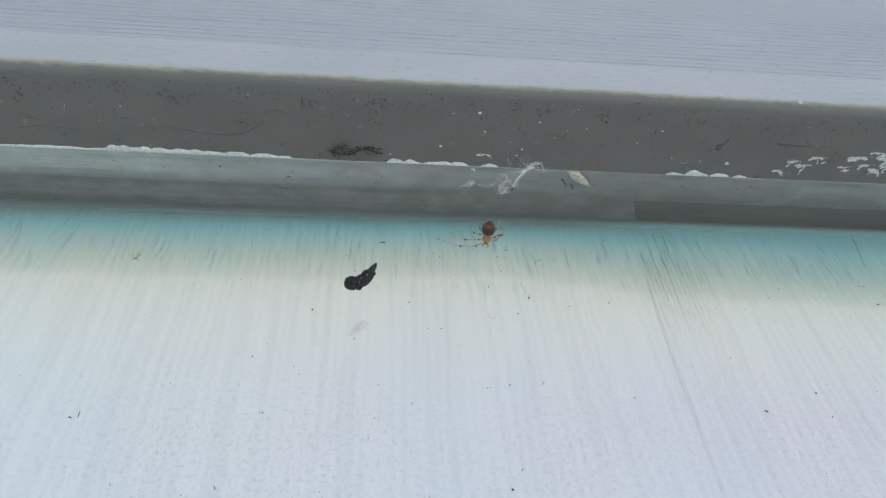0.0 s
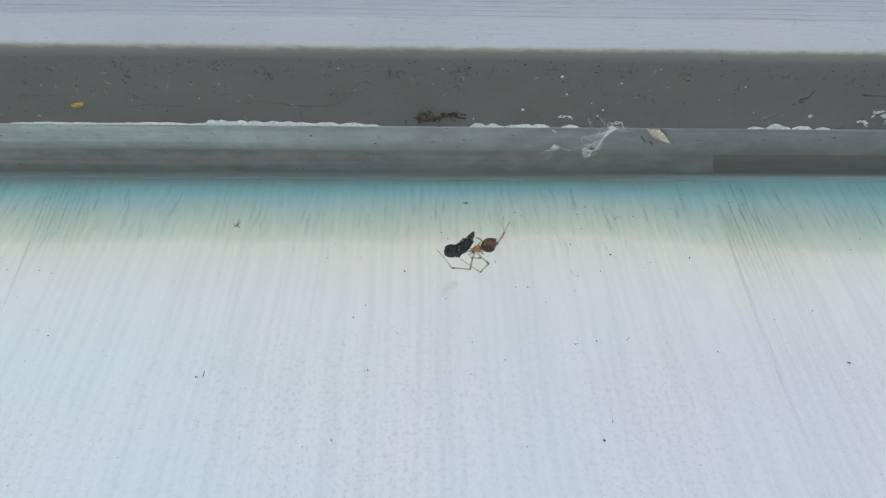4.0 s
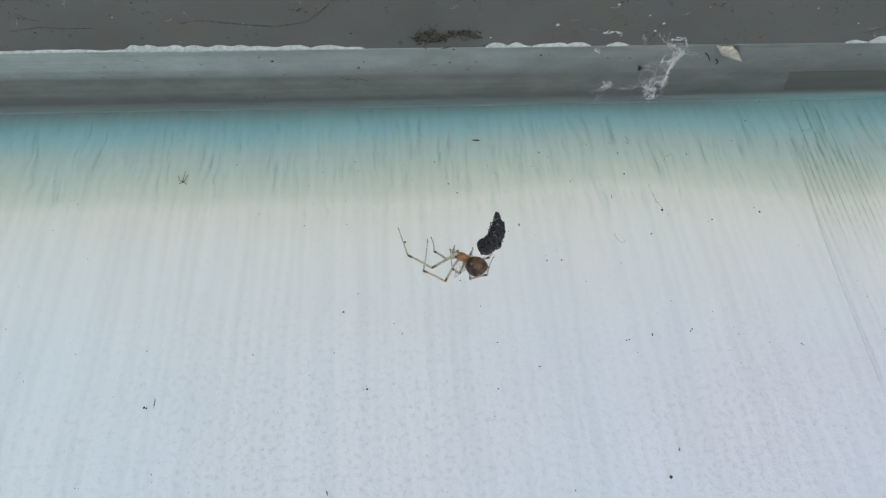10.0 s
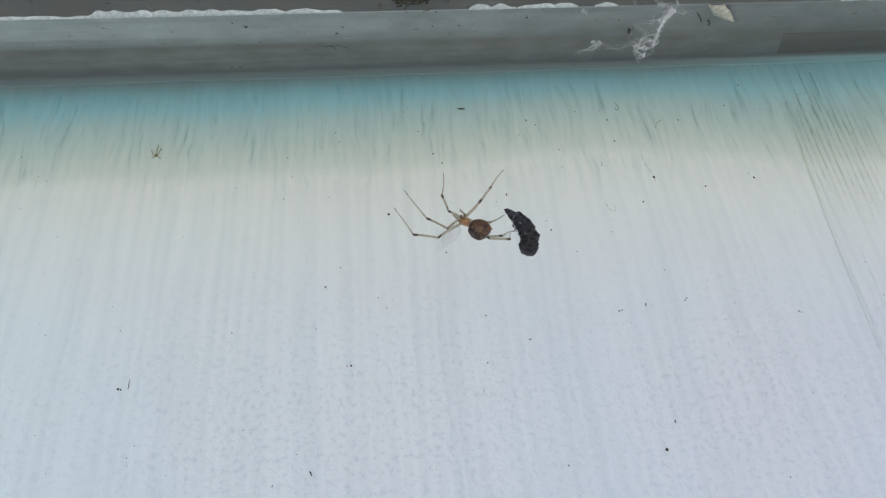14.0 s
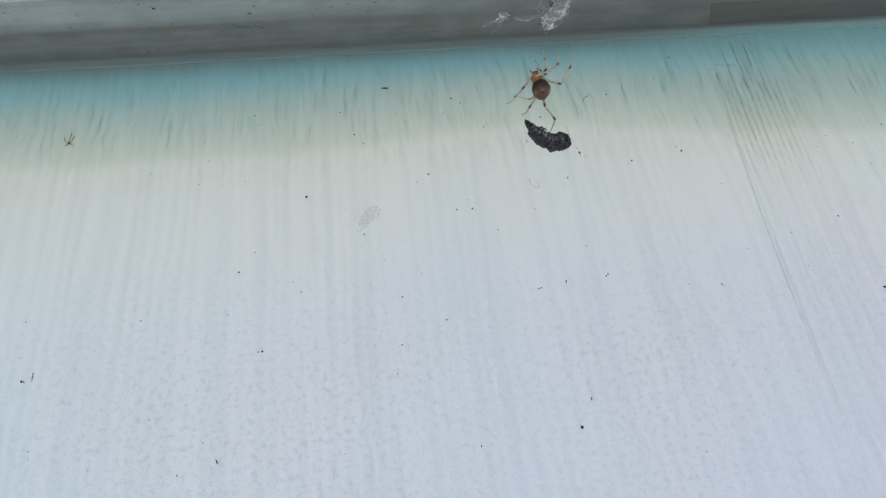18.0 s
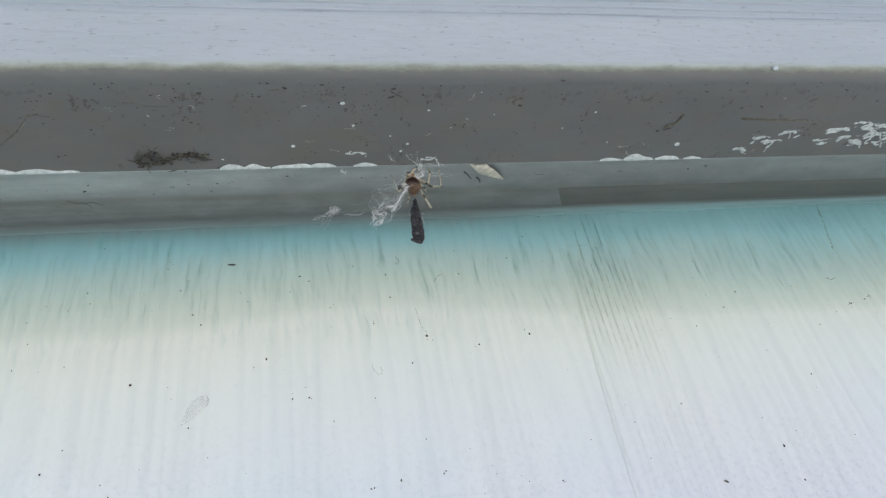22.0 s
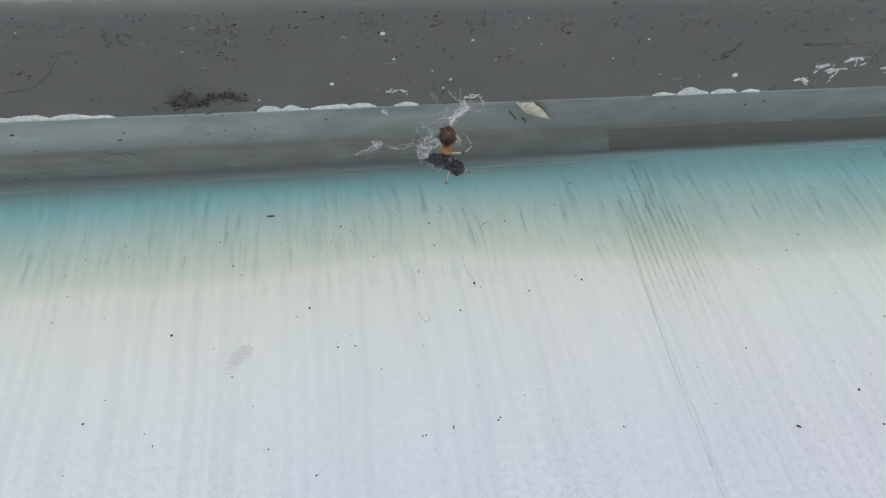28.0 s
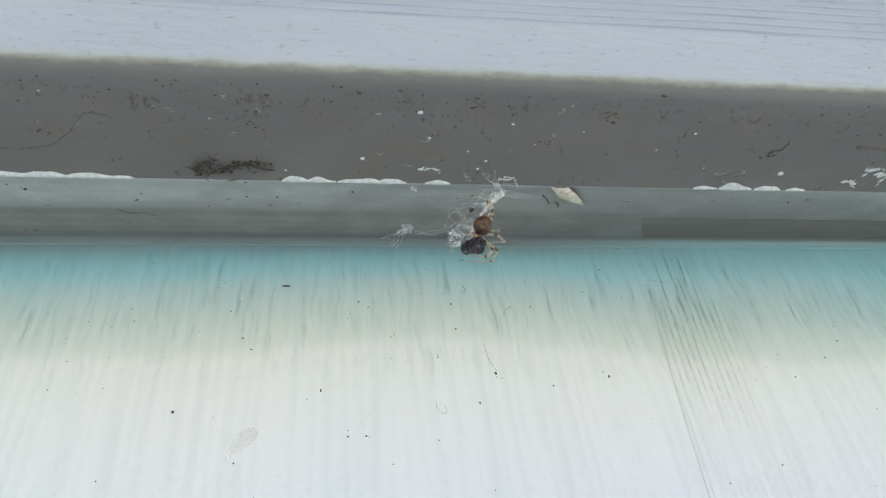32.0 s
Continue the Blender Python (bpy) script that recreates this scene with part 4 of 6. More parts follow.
for k in range(130):
    s = rng.random()
    y, z = -0.0172 + 0.0165 * s, 0.0024 + 0.0068 * s ** 1.05
    r = (0.03 + 0.13 * rng.random() ** 2) * MM
    bmesh.ops.create_icosphere(bm, subdivisions=1, radius=1, matrix=Matrix.Translation((rng.uniform(-0.095, 0.115), y, z)) @ Matrix.Diagonal((r * rng.uniform(0.8, 2.5), r, r, 1)))
crust = mesh_object("crumbs", bm, DIRT)
crust.location.z = Z0
tagged(crust, "fine dark crumbs on the painted fillet", "crumbs", kind="stuff")
# a crack along the wall's top, a scuff on the nose, a green run of damp, fibres on the fillet
for x0, x1, seed in ((-42.5, -33.5, 1), (-92.0, -82.0, 2)):
    pts = [Vector((x0 + (x1 - x0) * k / 16, -0.9, 9.08 + 0.06 * noise.noise((k * 0.5, seed, 0)))) * MM for k in range(17)]
    part("crack", tube(pts, [0.02 * MM] + [(0.02 + 0.12 * abs(noise.noise((k * 0.7, seed, 3)))) * MM for k in range(15)] + [0.02 * MM], 5), DIRT, sill, "dark crack along the fillet")
for k, (x, z, long) in enumerate(((71.6, 5.1, 1.2), (73.4, 5.3, 2.0), (75.6, 5.5, 1.2), (76.8, 5.0, 0.7))):
    ob = mesh_object("paint_scuff", lump(0.5 * long * MM, 0.04 * MM, 0.18 * MM, 0.8, 2, 620 + k, fine=2.4), DRIP)
    ob.location = (x * MM, -0.0354, Z0 + z * MM)
    tagged(ob, "white scuff on the sill's smooth lower face", "paint scuff", "scuffs on the sill")
MOSS = speckled("damp_green_stain", (0.05, 0.09, 0.07), (0.14, 0.20, 0.16), 1500)
bm = bmesh.new()
for k in range(26):
    f = k / 25
    x, z = 104.4 - 2.6 * f + 0.25 * noise.noise((f * 9, 0.3, 1)) + rng.uniform(-0.2, 0.2), 8.6 - 11.0 * f
    m4 = Matrix.Translation((x * MM, -0.00002, z * MM)) @ Matrix.Diagonal((rng.uniform(0.04, 0.16) * MM, 0.04 * MM, rng.uniform(0.08, 0.32) * MM, 1))
    bmesh.ops.create_icosphere(bm, subdivisions=2, radius=1, matrix=m4)
ob = mesh_object("damp_run", bm, MOSS)
ob.location.z = Z0
tagged(ob, "broken green run of damp on the wall", "damp stain")
for k, pts in enumerate((((-21.5, -9.6, 5.2), (-20.4, -8.6, 5.6), (-19.6, -8.9, 5.5), (-18.8, -7.4, 6.0)), ((-19.9, -8.7, 5.5), (-18.4, -9.0, 5.4), (-17.2, -8.0, 5.8)), ((45.2, -14.6, 3.3), (46.0, -13.8, 3.6), (47.0, -13.9, 3.6)))):
    ob = mesh_object("dark_fibre", tube([Vector((x, y, z - 0.15)) * MM for x, y, z in pts], 0.020 * MM, 4), DIRT)
    ob.location.z = Z0
    tagged(ob, "short dark fibre stuck on the grey fillet", "fibre", "fibres on the fillet")
ob = mesh_object("paint_run", lump(0.5 * MM, 0.3 * MM, 0.4 * MM, 0.3, 2, 300), DRIP)
ob.location = (0.0738, -0.0354, Z0 + 0.0004)
tagged(ob, "small white paint run on the sill's lower edge", "paint run")


# ---- the cobweb that hangs from the sill's back edge ----
def scribble(a, b, r, turns, seed):
    """A thread that loops its way from a to b."""
    a, b = Vector(a), Vector(b)
    n = int(turns * 11) + 6
    out, lean = [], noise.noise((seed * 3.7, 0.2, 0.9)) * 2
    for k in range(n + 1):
        s = k / n
        j = noise.noise_vector((seed * 7.3 + s * turns * 0.9, seed * 1.9, s * 2.0))
        w, size = 2 * math.pi * turns * (s + 0.22 * noise.noise((seed * 1.3, s * turns * 1.3, 7.0))) + seed, r * (0.55 + 0.9 * abs(noise.noise((seed * 2.1, s * turns * 0.7, 4.0)) + 0.3))
        size *= math.sin(math.pi * s) ** 0.4 if 0 < s < 1 else 0.0
        out.append((a + (b - a) * s + Vector((math.cos(w), 0.5 * math.sin(w + lean), math.sin(w))) * size + j * r * 1.3 * math.sin(math.pi * s)) * MM)
    return out


def silk_film():
    """Thin felted silk: a mesh of hair-fine threads with clear gaps."""
    m = mat("felted_silk", (0.86, 0.88, 0.88), 0.6)
    cover = 0.0
    for size, strength in ((650, 0.75), (1250, 0.6), (2600, 0.5)):
        ridge = maths(m, "ABSOLUTE", maths(m, "SUBTRACT", noisy(m, (size, size, size), 1.0, 3, 0.55), 0.5))
        cover = maths(m, "ADD", cover, maths(m, "MULTIPLY", ramp(m, ridge, [(0.004, 1.0), (0.030, 0.0)]), strength))
    clump = ramp(m, noisy(m, (420, 420, 420), 1.0, 3, 0.6), [(0.40, 0.06), (0.62, 0.75)])
    link(m, maths(m, "MULTIPLY", maths(m, "MINIMUM", cover, 1.0), clump), shader(m).inputs["Alpha"])
    return m


def film_sheet(points, seed):
    """A slack film of silk spanned between points, in millimetres."""
    bm = bmesh.new()
    middle = sum((Vector(p) for p in points), Vector()) / len(points)
    rings = []
    for s in (1.0, 0.66, 0.33):
        rings.append([bm.verts.new((middle + (Vector(p) - middle) * s + Vector(noise.noise_vector((seed, k * 1.7, s * 3))) * 0.5 * (1.1 - s)) * MM) for k, p in enumerate(points)])
    heart = bm.verts.new(middle * MM)
    n = len(points)
    for a, b in zip(rings, rings[1:]):
        for k in range(n):
            bm.faces.new((a[k], a[(k + 1) % n], b[(k + 1) % n], b[k]))
    for k in range(n):
        bm.faces.new((rings[-1][k], rings[-1][(k + 1) % n], heart))
    return bm


def cobweb():
    web = new("cobweb")
    web.location.z = Z0
    felt = silk_film()
    knots = [(26.9, -18.6, 1.0), (26.5, -21.5, -3.1), (25.9, -23, -5.6), (24.2, -23, -7.1), (22.7, -23, -9.5), (21.4, -23, -11.9), (20.0, -23, -13.5), (18.9, -23, -14.1), (18.9, -23, -11.9), (20.3, -23, -10.7), (22.0, -23, -9.9)]
    wisp = random.Random(29)

    def near(p, r):
        return tuple(c + wisp.uniform(-r, r) for c in p)

    for k, (a, b) in enumerate(zip(knots, knots[1:])):
        part("strand", tube(curl(a, b, 0.8, 14, k * 5), (0.028 if k < 3 else 0.015) * MM, 3), SILK, web)
        for j in range(2):
            part("strand", tube(curl(near(a, 0.35), near(b, 0.35), 0.9, 12, k * 5 + 300 + j), wisp.uniform(0.007, 0.012) * MM, 3), SILK, web)
    # the bright rope that holds the torn web, and its felted heart
    for k, (a, b) in enumerate(zip(knots[1:5], knots[2:6])):
        for j in range(8 if k < 2 else 4):
            part("strand", tube(curl(near(a, 0.22), near(b, 0.22), 0.35, 8, 500 + 9 * k + j), wisp.uniform(0.018, 0.036) * MM, 3), SILK, web)
    loops = [((24.0, -23, -6.8), (20.8, -22.6, -7.0)), ((20.8, -22.6, -7.0), (19.3, -23, -9.4)), ((19.3, -23, -9.4), (19.0, -23, -12.6)), ((19.0, -23, -12.6), (21.2, -23, -12.2)), ((21.2, -23, -12.2), (22.6, -23, -9.2)),
             ((20.1, -23, -8.6), (21.4, -23, -10.8)), ((22.8, -23, -7.6), (20.4, -23, -9.8)), ((20.3, -23, -10.7), (18.8, -23, -13.6))]
    for k, (a, b) in enumerate(loops):
        part("strand", tube(scribble(a, b, 0.5, 0.8, 40 + k * 3), 0.007 * MM, 3), SILK, web)
        part("strand", tube(curl(near(a, 0.7), near(b, 0.7), 1.2, 12, 600 + 7 * k), wisp.uniform(0.006, 0.010) * MM, 3), SILK, web)
    more = [((15.4, -23, -12.2), (18.6, -23, -11.8)), ((14.4, -23, -11.4), (12.6, -22, -13.2)), ((14.0, -23, -11.6), (11.5, -22, -11.9)), ((26.5, -21.5, -3.1), (30.5, -19.5, -2.4)), ((26.9, -18.8, 1.0), (30.5, -18.4, 1.2)), ((25.9, -23, -5.6), (29.0, -20, -3.0)), ((26.7, -20, -1.0), (22.0, -23, -7.4)),
            ((26.9, -18.6, 1.2), (26.4, -21.0, 1.6)), ((24.8, -20.2, 1.4), (26.7, -18.8, 0.6)), ((22.6, -20.5, 1.4), (23.4, -18.4, 1.6))]
    for k, (a, b) in enumerate(more):
        part("strand", tube(curl(a, b, 0.4, 14, 80 + k * 3), 0.009 * MM, 3), SILK, web)
        for j in range(2):
            part("strand", tube(curl(near(a, 0.3), near(b, 0.4), 0.6, 12, 700 + 5 * k + j), wisp.uniform(0.005, 0.010) * MM, 3), SILK, web)
    for k, (x, y, z, size) in enumerate(((24.6, -23, -6.6, 0.55), (25.3, -23, -5.6, 0.45), (23.8, -23, -7.4, 0.5), (14.3, -23, -11.4, 0.7), (19.3, -23, -13.6, 0.6), (26.8, -19.0, 0.6, 0.6), (16.4, -17.4, 1.4, 0.5))):
        for j in range(6):
            a, b = (Vector((x, y, z)) + Vector((wisp.uniform(-1, 1), wisp.uniform(-0.5, 0.5), wisp.uniform(-0.8, 0.8))) * size for _ in range(2))
            part("tuft_thread", tube(curl(a, b, 0.7 * size, 8, 200 + k * 20 + j), wisp.uniform(*((0.016, 0.034) if k < 3 or k == 6 else (0.009, 0.018))) * MM, 3), SILK, web)
    films = [((26.4, -21.5, -3.0), (25.0, -22.8, -5.6), (23.4, -23, -7.0), (20.6, -22.8, -7.2), (19.2, -23, -9.6), (18.7, -23, -12.6), (19.4, -23, -14.0), (21.3, -23, -12.2), (23.0, -23, -9.4), (25.2, -23, -6.8)),
             ((13.2, -23, -11.9), (13.6, -23, -10.8), (14.4, -23, -10.5), (15.2, -23, -11.2), (16.6, -23, -12.0), (14.8, -23, -12.3)),
             ((26.6, -20.5, -1.2), (24.6, -22.6, -5.2), (23.8, -23.1, -6.9), (25.6, -23.2, -6.4), (26.8, -21.8, -3.2)),
             ((15.8, -17.6, 1.2), (16.3, -17.4, 1.9), (17.1, -17.5, 1.3), (16.5, -17.7, 0.8))]
    for k, points in enumerate(films):
        part("silk_film", film_sheet(points, k + 2), felt, web, "thin felted white silk")
    return tagged(web, "torn white cobweb hanging from the sill's back edge", "cobweb")


def web_husk():
    ob = new("dead_gnat")
    ob.location = (0.0251, -0.0113, Z0 + 0.0041)
    part("body", lump(0.30 * MM, 0.42 * MM, 0.36 * MM, 0.3, 2, 310), DIRT, ob)
    for a in (0.5, -0.6, 0.9):
        part("leg", tube([Vector((0, 0, -0.1 * MM)), Vector((0.5 * MM * a, -0.4 * MM, -0.35 * MM)), Vector((0.8 * MM * a, -0.9 * MM, -0.25 * MM))], 0.03 * MM, 4), DIRT, ob)
    return tagged(ob, "tiny black dead gnat on the fillet behind the cobweb", "gnat")


cobweb()
web_husk()


# ---- the spider ----
def leg_material():
    m = mat("banded_spider_leg", (0.5, 0.42, 0.28), 0.4)
    tc, sep = node(m, "ShaderNodeTexCoord"), node(m, "ShaderNodeSeparateXYZ")
    link(m, tc.outputs["Generated"], sep.inputs[0])
    band = ramp(m, sep.outputs["Z"], [(0.0, (0.17, 0.13, 0.075)), (0.07, (0.54, 0.50, 0.39)), (0.82, (0.47, 0.43, 0.32)), (0.88, (0.09, 0.07, 0.045)), (0.96, (0.045, 0.036, 0.025)), (1.0, (0.13, 0.10, 0.065))])
    clear = ramp(m, sep.outputs["Z"], [(0.0, 0.95), (0.10, 0.92), (0.80, 0.92), (0.90, 1.0), (1.0, 1.0)])
    link(m, clear, shader(m).inputs["Alpha"])
    spots = ramp(m, noisy(m, (2600, 2600, 2600), 1.0, 3), [(0.36, 0.6), (0.48, 1.0)])
    colour = mixed(m, 1.0, band, spots, "MULTIPLY")
    shader(m).inputs["Subsurface Weight"].default_value = 0.15
    shader(m).inputs["Subsurface Radius"].default_value = (0.0004, 0.0003, 0.0002)
    return finish(m, colour)


def abdomen_material():
    """Tan and dark brown blotches that mirror about the middle line, with cream flecks."""
    m = mat("mottled_abdomen", (0.2, 0.12, 0.06), 0.4)
    tc, sep, com = node(m, "ShaderNodeTexCoord"), node(m, "ShaderNodeSeparateXYZ"), node(m, "ShaderNodeCombineXYZ")
    link(m, tc.outputs["Object"], sep.inputs[0])
    link(m, maths(m, "ABSOLUTE", sep.outputs["X"]), com.inputs[0])
    link(m, sep.outputs["Y"], com.inputs[1])
    link(m, sep.outputs["Z"], com.inputs[2])
    n = node(m, "ShaderNodeTexNoise", Scale=1500.0, Detail=4.0, Roughness=0.6)
    link(m, com.outputs[0], n.inputs["Vector"])
    fine = node(m, "ShaderNodeTexNoise", Scale=5200.0, Detail=3.0)
    link(m, com.outputs[0], fine.inputs["Vector"])
    colour = ramp(m, n.outputs["Fac"], [(0.34, (0.018, 0.009, 0.005)), (0.42, (0.085, 0.032, 0.012)), (0.50, (0.150, 0.075, 0.031)), (0.60, (0.205, 0.107, 0.045)), (0.68, (0.25, 0.14, 0.062)), (0.78, (0.46, 0.36, 0.24))])
    over = ramp(m, axis(m, "Z", -0.0006, 0.0005), [(0.0, (0.85, 0.82, 0.80)), (1.0, (0.27, 0.23, 0.20))])
    colour = mixed(m, 1.0, colour, over, "MULTIPLY")
    spot = node(m, "ShaderNodeTexNoise", Scale=1900.0, Detail=2.0, Roughness=0.5)
    link(m, com.outputs[0], spot.inputs["Vector"])
    top = ramp(m, axis(m, "Z", -0.0001, 0.0004), [(0.0, 0.0), (1.0, 1.0)])
    colour = mixed(m, maths(m, "MULTIPLY", ramp(m, spot.outputs["Fac"], [(0.57, 0.0), (0.66, 0.6)]), top), colour, (0.30, 0.19, 0.09))
    colour = mixed(m, 0.6, colour, mixed(m, 1.0, colour, ramp(m, fine.outputs["Fac"], [(0.38, 0.4), (0.6, 1.2)]), "MULTIPLY"))
    return finish(m, colour, bump(m, fine.outputs["Fac"], 0.00004, 0.4))


LEG, ABDOMEN = leg_material(), abdomen_material()
THORAX = speckled("orange_brown_carapace", (0.17, 0.080, 0.026), (0.38, 0.19, 0.068), 1800, 0.35, 0.5)
EYE = mat("black_eye", (0.01, 0.01, 0.01), 0.1)
LENGTHS = {1: (3.4, 3.0, 4.3), 2: (2.6, 2.2, 3.1), 3: (1.8, 1.4, 2.0), 4: (2.9, 2.4, 3.4)}
HIPS = {1: 0.80, 2: 0.60, 3: 0.42, 4: 0.22}
LEGS = ("L1", "R1", "L2", "R2", "L3", "R3", "L4", "R4")


def leg_piece(length, r0, r1, knee, bow, hairs, seed):
    """A leg segment along z: thicker towards its joint, bowed a little, with bristles."""
    n = 8
    pts = [(bow * math.sin(math.pi * k / n) * length * MM, 0, length * k / n * MM) for k in range(n + 1)]
    radii = [(r0 + (r1 - r0) * (k / n) + (knee * (1 if k in (n - 1, n) else 0))) * MM for k in range(n + 1)]
    bm = tube(pts, radii, 7)
    r = random.Random(seed)
    for _ in range(hairs):
        s, a = r.uniform(0.1, 0.95), r.uniform(0, 6.3)
        k = s * n
        root = Vector(pts[int(k)])
        tip = root + Vector((math.cos(a) * 0.16, math.sin(a) * 0.16, 0.22)) * MM
        tube([root, tip], [0.012 * MM, 0.004 * MM], 3, bm)
    return bm


def build_spider():
    body = new("spider")
    tagged(body, "small orange-brown house spider with banded pale legs", "spider")
    ceph = lump(0.65 * MM, 0.97 * MM, 0.47 * MM, 0.12, 3, 1, (0, 0.85 * MM, 0))
    for v in ceph.verts:
        s = (v.co.y / MM) / 1.7
        v.co.x *= 1.05 - 0.45 * max(0, s - 0.55) / 0.45
    part("cephalothorax", ceph, THORAX, body, "glossy orange-brown head and thorax")
    abdo = lump(1.06 * MM, 1.22 * MM, 1.10 * MM, 0.07, 4, 2)
    for v in abdo.verts:
        if v.co.y < -0.5 * MM:
            v.co.x *= 1 - 0.22 * (-v.co.y / MM - 0.5)
            v.co.z -= 0.25 * (-v.co.y - 0.5 * MM)
    ab = part("abdomen", abdo, ABDOMEN, body, "round mottled brown abdomen")
    ab.location = (0, -1.15 * MM, 0.25 * MM)
    part("spinneret", lump(0.16 * MM, 0.28 * MM, 0.15 * MM, 0.2, 1, 3, (0, -2.35 * MM, -0.25 * MM)), THORAX, body)
    for sx in (-1, 1):
        part("palp", tube([Vector(p) * MM for p in ((sx * 0.25, 1.55, -0.1), (sx * 0.42, 2.0, 0.1), (sx * 0.38, 2.5, -0.05))], [0.10 * MM, 0.09 * MM, 0.12 * MM], 6), LEG, body, "short pale palp")
        part("chelicera", lump(0.17 * MM, 0.20 * MM, 0.30 * MM, 0.1, 1, 4, (sx * 0.17 * MM, 1.72 * MM, -0.22 * MM)), THORAX, body)
        for k, (x, y, z) in enumerate(((0.10, 1.68, 0.30), (0.24, 1.62, 0.27), (0.10, 1.52, 0.38), (0.27, 1.50, 0.33))):
            part("eye", lump(0.06 * MM, 0.06 * MM, 0.06 * MM, 0, 1, 5, (sx * x * MM, y * MM, z * MM)), EYE, body)
    pieces = {}
    for n, leg in enumerate(LEGS):
        a, b, c = LENGTHS[int(leg[1])]
        pieces[leg] = (part("leg_femur", leg_piece(a, 0.165, 0.135, 0.0, 0.03, 8, n), LEG, body),
                       part("leg_tibia", leg_piece(b, 0.13, 0.11, 0.02, 0.02, 8, n + 20), LEG, body),
                       part("leg_tarsus", leg_piece(c, 0.092, 0.034, 0.0, 0.035, 12, n + 40), LEG, body))
    return body, pieces


# ---- the prey: a dried, curled larva ----
def prey_material():
    m = mat("dusty_black_husk", (0.02, 0.02, 0.022), 0.5, spec=0.5)
    a, b = noisy(m, (1500, 1500, 1500), 1.0, 6, 0.7), noisy(m, (2300, 2300, 2300), 1.0, 5, 0.7)
    colour = ramp(m, a, [(0.42, (0.004, 0.004, 0.005)), (0.51, (0.014, 0.013, 0.016)), (0.57, (0.040, 0.038, 0.046)), (0.65, (0.105, 0.105, 0.120)), (0.74, (0.50, 0.50, 0.51))])
    return finish(m, colour, bump(m, b, 0.00045, 1.0), ramp(m, a, [(0.42, 0.22), (0.62, 0.75)]))


def build_prey():
    """Crumpled rings on a bow: the pointed end lies at +y, the blunt hooked end at -y, the bow bulges to +x."""
    husk = prey_material()
    ob = new("dead_larva")
    n = 10
    sizes = (0.34, 0.52, 0.69, 0.81, 0.89, 0.93, 0.96, 0.98, 1.0, 0.98)
    r = random.Random(61)
    for k in range(n):
        s = k / (n - 1)
        y = 2.25 - 4.3 * s
        x = 0.56 * math.sin(math.pi * s) - 0.08 - (0.42 * ((s - 0.75) / 0.25) ** 2 if s > 0.75 else 0)
        slope = math.degrees(math.atan2(0.56 * math.pi * math.cos(math.pi * s), 4.3)) - (36 * (s - 0.75) / 0.25 if s > 0.75 else 0) + r.uniform(-5, 5)
        bm = lump(sizes[k] * r.uniform(1.00, 1.10) * MM, 0.84 * MM, sizes[k] * 0.78 * MM, 0.27, 3, 400 + k, fine=2.1)
        for v in bm.verts:
            v.co += Vector(noise.noise_vector(v.co * 2400 + Vector((k, 0, 0)))) * 0.08 * MM
        ring = part("segment", bm, husk, ob)
        ring.matrix_basis = pose((x + r.uniform(-0.06, 0.06)) * MM, y * MM, r.uniform(-0.12, 0.12) * MM, r.uniform(-9, 9), 0, slope)
    for k in range(5):
        s = 0.26 + 0.12 * k + r.uniform(-0.03, 0.03)
        for sz in (-1, 1):
            x, y, out = 0.52 * math.sin(math.pi * s) - 0.86, 2.25 - 4.3 * s, r.uniform(0.05, 0.30)
            part("leg", tube([Vector(p) * MM for p in ((x + 0.2, y, sz * 0.3), (x - out, y - 0.15, sz * 0.45), (x - out * 0.4, y - r.uniform(0.35, 0.7), sz * 0.4))], [0.10 * MM, 0.08 * MM, 0.04 * MM], 5), husk, ob)
    for k in range(16):
        s, a = r.uniform(0.08, 0.98), r.uniform(0, 6.28)
        x, y, wide = 0.56 * math.sin(math.pi * s) - 0.08, 2.25 - 4.3 * s, sizes[int(s * 9)]
        root = Vector((x + 0.8 * wide * math.cos(a), y, 0.7 * wide * math.sin(a)))
        tip = Vector((x + (wide + r.uniform(0.05, 0.22)) * math.cos(a), y + r.uniform(-0.2, 0.2), (0.84 * wide + r.uniform(0.05, 0.2)) * math.sin(a)))
        part("spine", tube([root * MM, tip * MM], [0.09 * MM, 0.03 * MM], 5), husk, ob)
    for sz in (-1, 1):
        part("horn", tube([Vector(p) * MM for p in ((-0.05, 2.45, sz * 0.10), (-0.02, 2.7, sz * 0.2), (-0.14, 2.82, sz * 0.24))], [0.10 * MM, 0.06 * MM, 0.03 * MM], 5), husk, ob)
        part("jaw", tube([Vector(p) * MM for p in ((-0.75, -2.1, sz * 0.3), (-1.15, -2.1, sz * 0.35), (-1.35, -1.8, sz * 0.25))], [0.20 * MM, 0.13 * MM, 0.03 * MM], 5), husk, ob)
    part("tail_plate", lump(0.80 * MM, 0.34 * MM, 0.88 * MM, 0.5, 3, 431, (-0.30 * MM, -2.45 * MM, 0.12 * MM), 2.2), husk, ob)
    for k in range(8):
        a = Vector((rng.uniform(-0.8, 0.3), rng.uniform(-1.4, 1.6), 0.80 * rng.choice((-1, 1))))
        part("silk_wrap", tube(curl(a, a + Vector((rng.uniform(-0.6, 0.6), rng.uniform(-0.8, 0.8), 0)), 0.5, 6, 500 + k), 0.010 * MM, 3), SILK, ob, "white silk thread")
    for child in ob.children:
        child.data.transform(Matrix.Scale(0.93, 4))
        child.location *= 0.93
    return tagged(ob, "curled dusty black dead larva wrapped by the spider", "larva")


SPIDER, SEGMENTS = build_spider()
PREY = build_prey()
STANCES = {}


